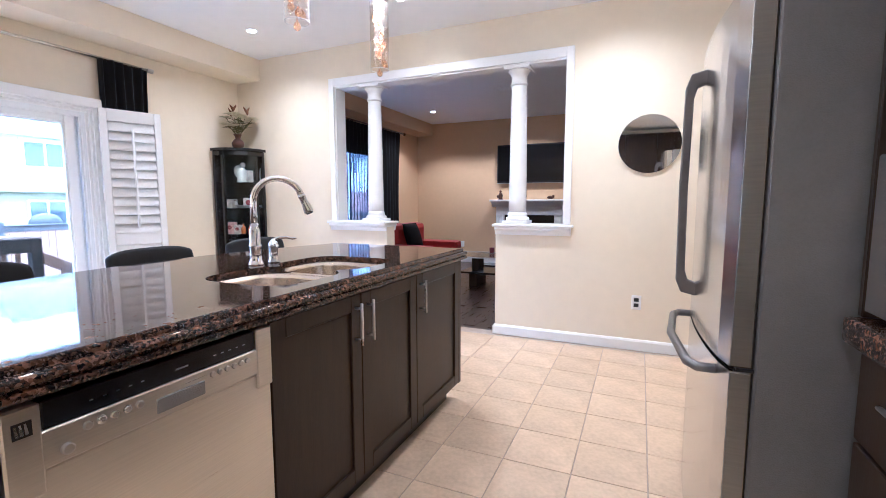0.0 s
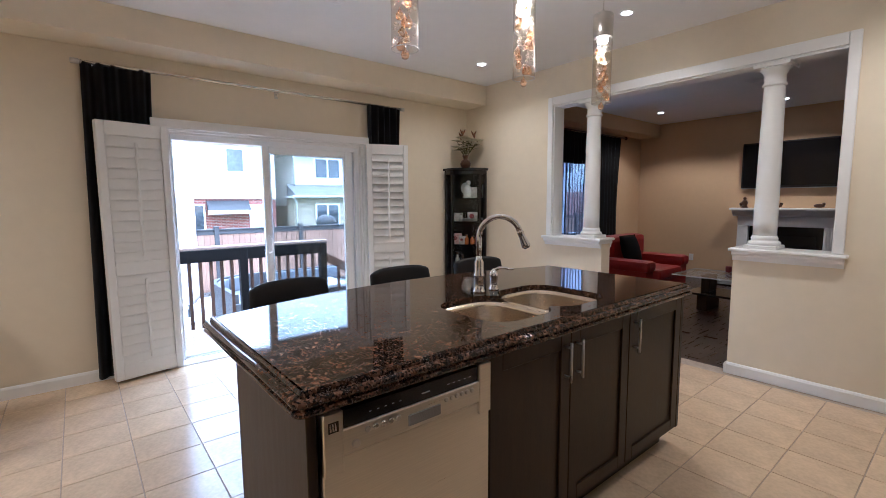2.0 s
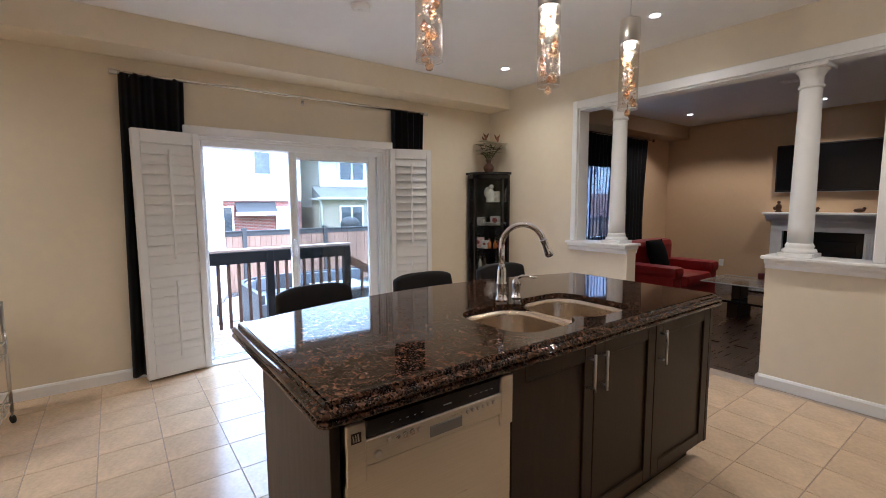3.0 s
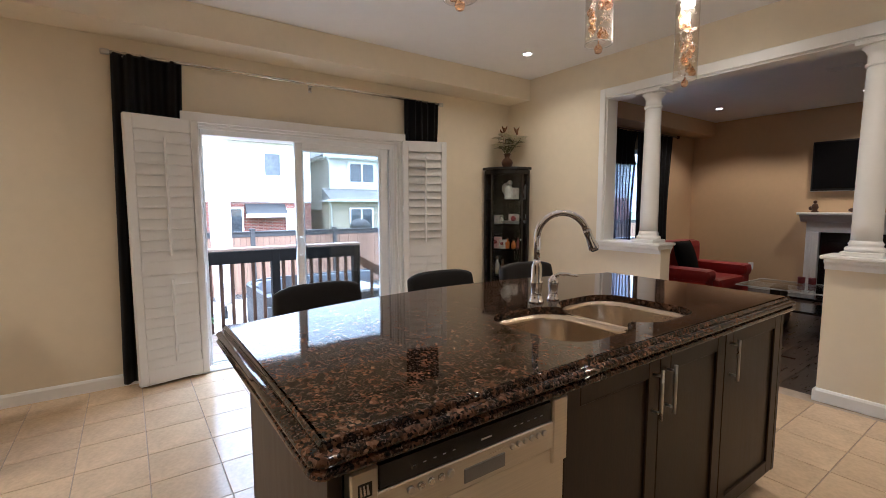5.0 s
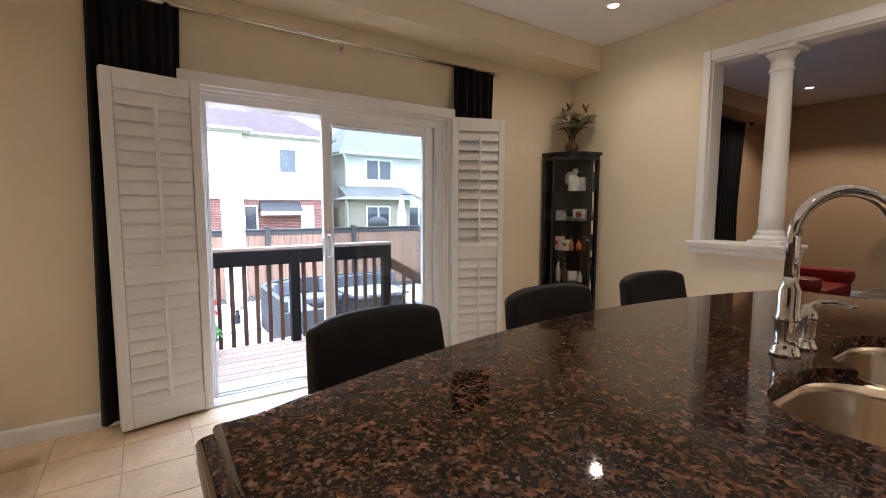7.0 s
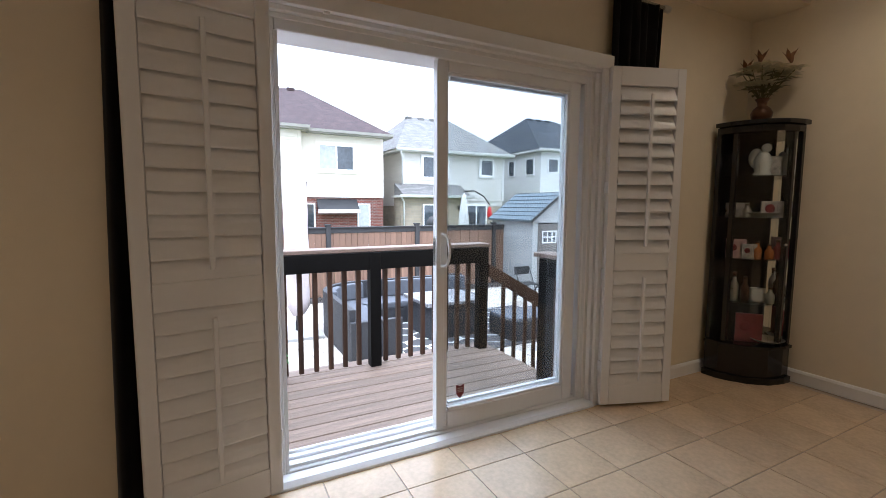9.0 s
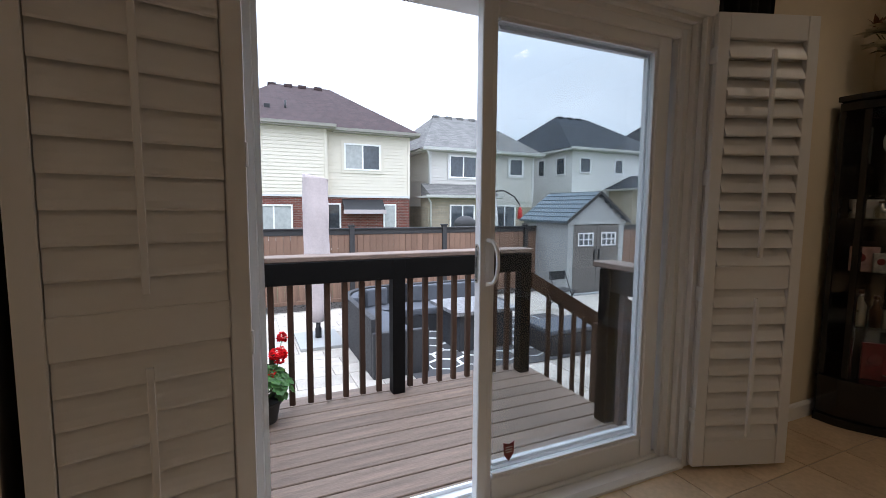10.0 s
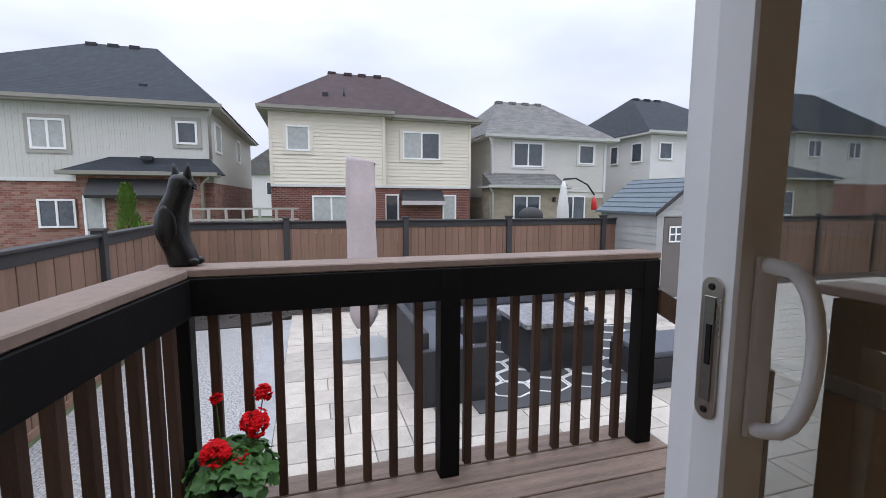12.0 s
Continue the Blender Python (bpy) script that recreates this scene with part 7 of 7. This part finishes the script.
part("downpipe", tube(N(), [(-20.95 + OX, -2.4 + OY, 1.86 + OZ), (-21.2 + OX, -2.7 + OY, 1.6 + OZ), (-21.2 + OX, -2.7 + OY, 0.05)], 0.05, 8), EAVE, h)
hwindow(h, -21.93, -7.82, -6.82, 2.7, 3.7, 2, 2)
hwindow(h, -21.93, -3.57, -2.9, 3.0, 3.8, 1, 0)
hwindow(h, -21.95, -7.8, -6.72, 0.1, 1.07, 2, 0)
hwindow(h, -21.2, -6.2, -5.6, -0.8, 1.2, 1, 1)
hpart("awning", prism(N(), [(-21.19, 1.75), (-21.19, 1.25), (-20.75, 1.1), (-20.72, 1.2)], "y", -6.0, -3.6), FENCEDARK, h, "dark grey rolled awning")
for x0 in (-23.6, -28.6):
    b = ring(N(), -2.45, -2.4, x0, x0 + 1.18, 2.8, 3.9, 0.08)
    for v in b.verts:
        v.co.x, v.co.y = v.co.y, v.co.x
    bmesh.ops.recalc_face_normals(b, faces=b.faces)
    w2 = hpart("window", b, TRIM, h)
    part("pane", moved(bx(N(), x0 + 0.06, x0 + 1.12, -2.448, -2.43, 2.85, 3.85)), BLIND, w2)

# small far house seen in the gap
h = start_house(-60, -3, "distant pale house between the nearer ones")
hpart("wall", bx(N(), -64, -60, -7, 1, GZ, 4.0), SIDE_WHITE, h)
hpart("roof", prism(N(), [(-7.6, 3.9), (1.6, 3.9), (-3, 7.2)], "x", -64.5, -59.6), SHINGLE_GREY, h)
hwindow(h, -60, -4, -2, 1.5, 3.0, 2, 0)


# ---- neighbour's things over the fence ----
def cedar():
    c = thing("cedar_tree", (-14.2, -2.6, GZ), "small bright green pointed cedar behind the fence", "tree")
    part("trunk", tube(N(), [(0, 0, 0), (0.02, 0, 1.0), (0, 0.01, 2.0)], 0.04, 8, 0.01), BALUSTER, c)
    rr = random.Random(8)
    b = N()
    for k in range(3600):
        v = rr.random() ** 0.8
        z = 0.25 + 2.05 * v
        R = 0.44 * (1 - v) ** 0.62 * (0.8 + 0.25 * math.sin(z * 9 + k % 3)) + 0.02
        a = rr.uniform(0, 6.28)
        r = R * rr.uniform(0.5, 1.05)
        off = 0.26 if rr.random() < 0.4 and v < 0.8 else 0
        blade(b, (r * math.cos(a) + off * 0.3, r * math.sin(a) + off, z - off * 1.4), (math.cos(a) * 0.5, math.sin(a) * 0.5, 1), rr.uniform(0.06, 0.12), rr.uniform(0.02, 0.035), 0.1)
    part("crown", b, CEDAR, c)


cedar()
nu = thing("cantilever_umbrella", (-15.5, 8.0, GZ), "closed pale cantilever umbrella beyond the fence", "patio umbrella")
part("mast", tube(N(), [(0, 0, 0), (0, 0.0, 2.65)], 0.03, 8), BLACK, nu)
part("arm", tube(N(), [(0, 0, 2.65), (0, 0.4, 2.68), (0, 0.8, 2.5), (0, 1.05, 2.2)], 0.025, 8), BLACK, nu)
part("canopy", turned(N(), [(0.1, 0.9), (0.2, 1.0), (0.17, 1.8), (0.09, 2.4), (0.03, 2.6)], n=14), EAVE_W, nu)
rf = thing("bird_feeder", (-15.5, 9.05, GZ + 1.75), "red bird feeder hanging from the umbrella arm", "bird feeder")
part("body", turned(N(), [(0.07, 0), (0.09, 0.04), (0.07, 0.28), (0.02, 0.4)], n=12), REDCLOTH, rf)
bb = thing("barbecue", (-17.5, 8.0, GZ), "covered grey barbecue behind the fence", "barbecue")
part("hood", ball(N(), (0, 0, 1.5), 0.45, 0.7, 1, 0.7), FENCEDARK, bb)
part("body", bx(N(), -0.3, 0.3, -0.4, 0.4, 0, 1.35, 0.02), BLACK, bb)
nf = thing("low_rail_fence", (-19.5, -3.2, GZ), "taupe deck railing between the houses", "railing")
for k in range(8):
    part("post", bx(N(), -0.04, 0.04, 0.5 * k - 0.04, 0.5 * k + 0.04, 0, 1.75), EAVE, nf)
for z in (1.35, 1.7):
    part("rail", bx(N(), -0.03, 0.03, -0.1, 3.7, z, z + 0.06), EAVE, nf)

# ---- pieces last: tiles, boards, pavers ----
floor = thing("floor", (0, 0, 0), "beige ceramic floor tiles with grey-brown grout", "floor", kind="structure")
P = 0.308
tile = meshed("floor_tile", bx(N(), 0.0025, P - 0.0025, 0.0025, P - 0.0025, -0.012, 0, 0.001), TILE)
rest = N()
for i in range(-13, 6):
    for j in range(-11, 13):
        x, y = -0.497 + P * i, 0.058 + P * j
        if x > EAST or x + P < -4.18 or y < SOUTH - P or y + P > 4.0:
            continue
        if x < 0.45 and y > -1.3:
            ob = piece("floor_tile", tile, floor, (x, y, 0))
        else:
            bx(rest, x + 0.002, x + P - 0.002, y + 0.002, y + P - 0.002, -0.012, 0)
tagged(part("more_floor_tiles", rest, TILE, floor), kind="stuff")
lb = thing("board_floor", (0, 0, 0), "dark stained hardwood boards in the living room", "floor", kind="structure")
plank = meshed("floor_board", bx(N(), 0.001, 0.126, 0.0, 1.45, -0.013, 0, 0.001), DARKWOOD)
for i in range(44):
    for j in range(4):
        x = -4.3 + 0.127 * i
        y = 3.98 + 1.452 * j - (0.7 if i % 2 else 0.0)
        if y < 3.9:
            continue
        piece("floor_board", plank, lb, (x, y, 0))
setting("floor_threshold", bx(N(), -2.29, -1.14, 3.8, 4.7, -0.0138, -0.004), DARKWOOD, "dark wood edge strip between the floors", "threshold")
patio = thing("patio_pavers", (0, 0, GZ), "pale grey rectangular patio pavers", "patio", kind="structure")
sizes = {w: meshed("paver", bx(N(), 0.004, 0.326, 0.004, w - 0.004, -0.05, 0, 0.005), PAVER) for w in (0.33, 0.5, 0.66)}
far = N()
rnd = random.Random(2)
for j in range(21):
    x, y = -11.97 + 0.33 * j, 0.52
    while y < 15.6:
        w = rnd.choice((0.33, 0.5, 0.5, 0.66))
        if y < 6.4 and x > -10.6 and not (-9.9 < x < -8.3 and 2.5 < y < 5.5):
            piece("paver", sizes[w], patio, (x, y, rnd.uniform(-0.002, 0.002)))
        else:
            bx(far, x + 0.004, x + 0.326, y + 0.003, y + w - 0.003, -0.05, 0)
        y += w
bx(far, -11.997, -11.972, 0.52, 15.6, -0.05, 0.012)
tagged(part("more_pavers", far, PAVER, patio), kind="stuff")
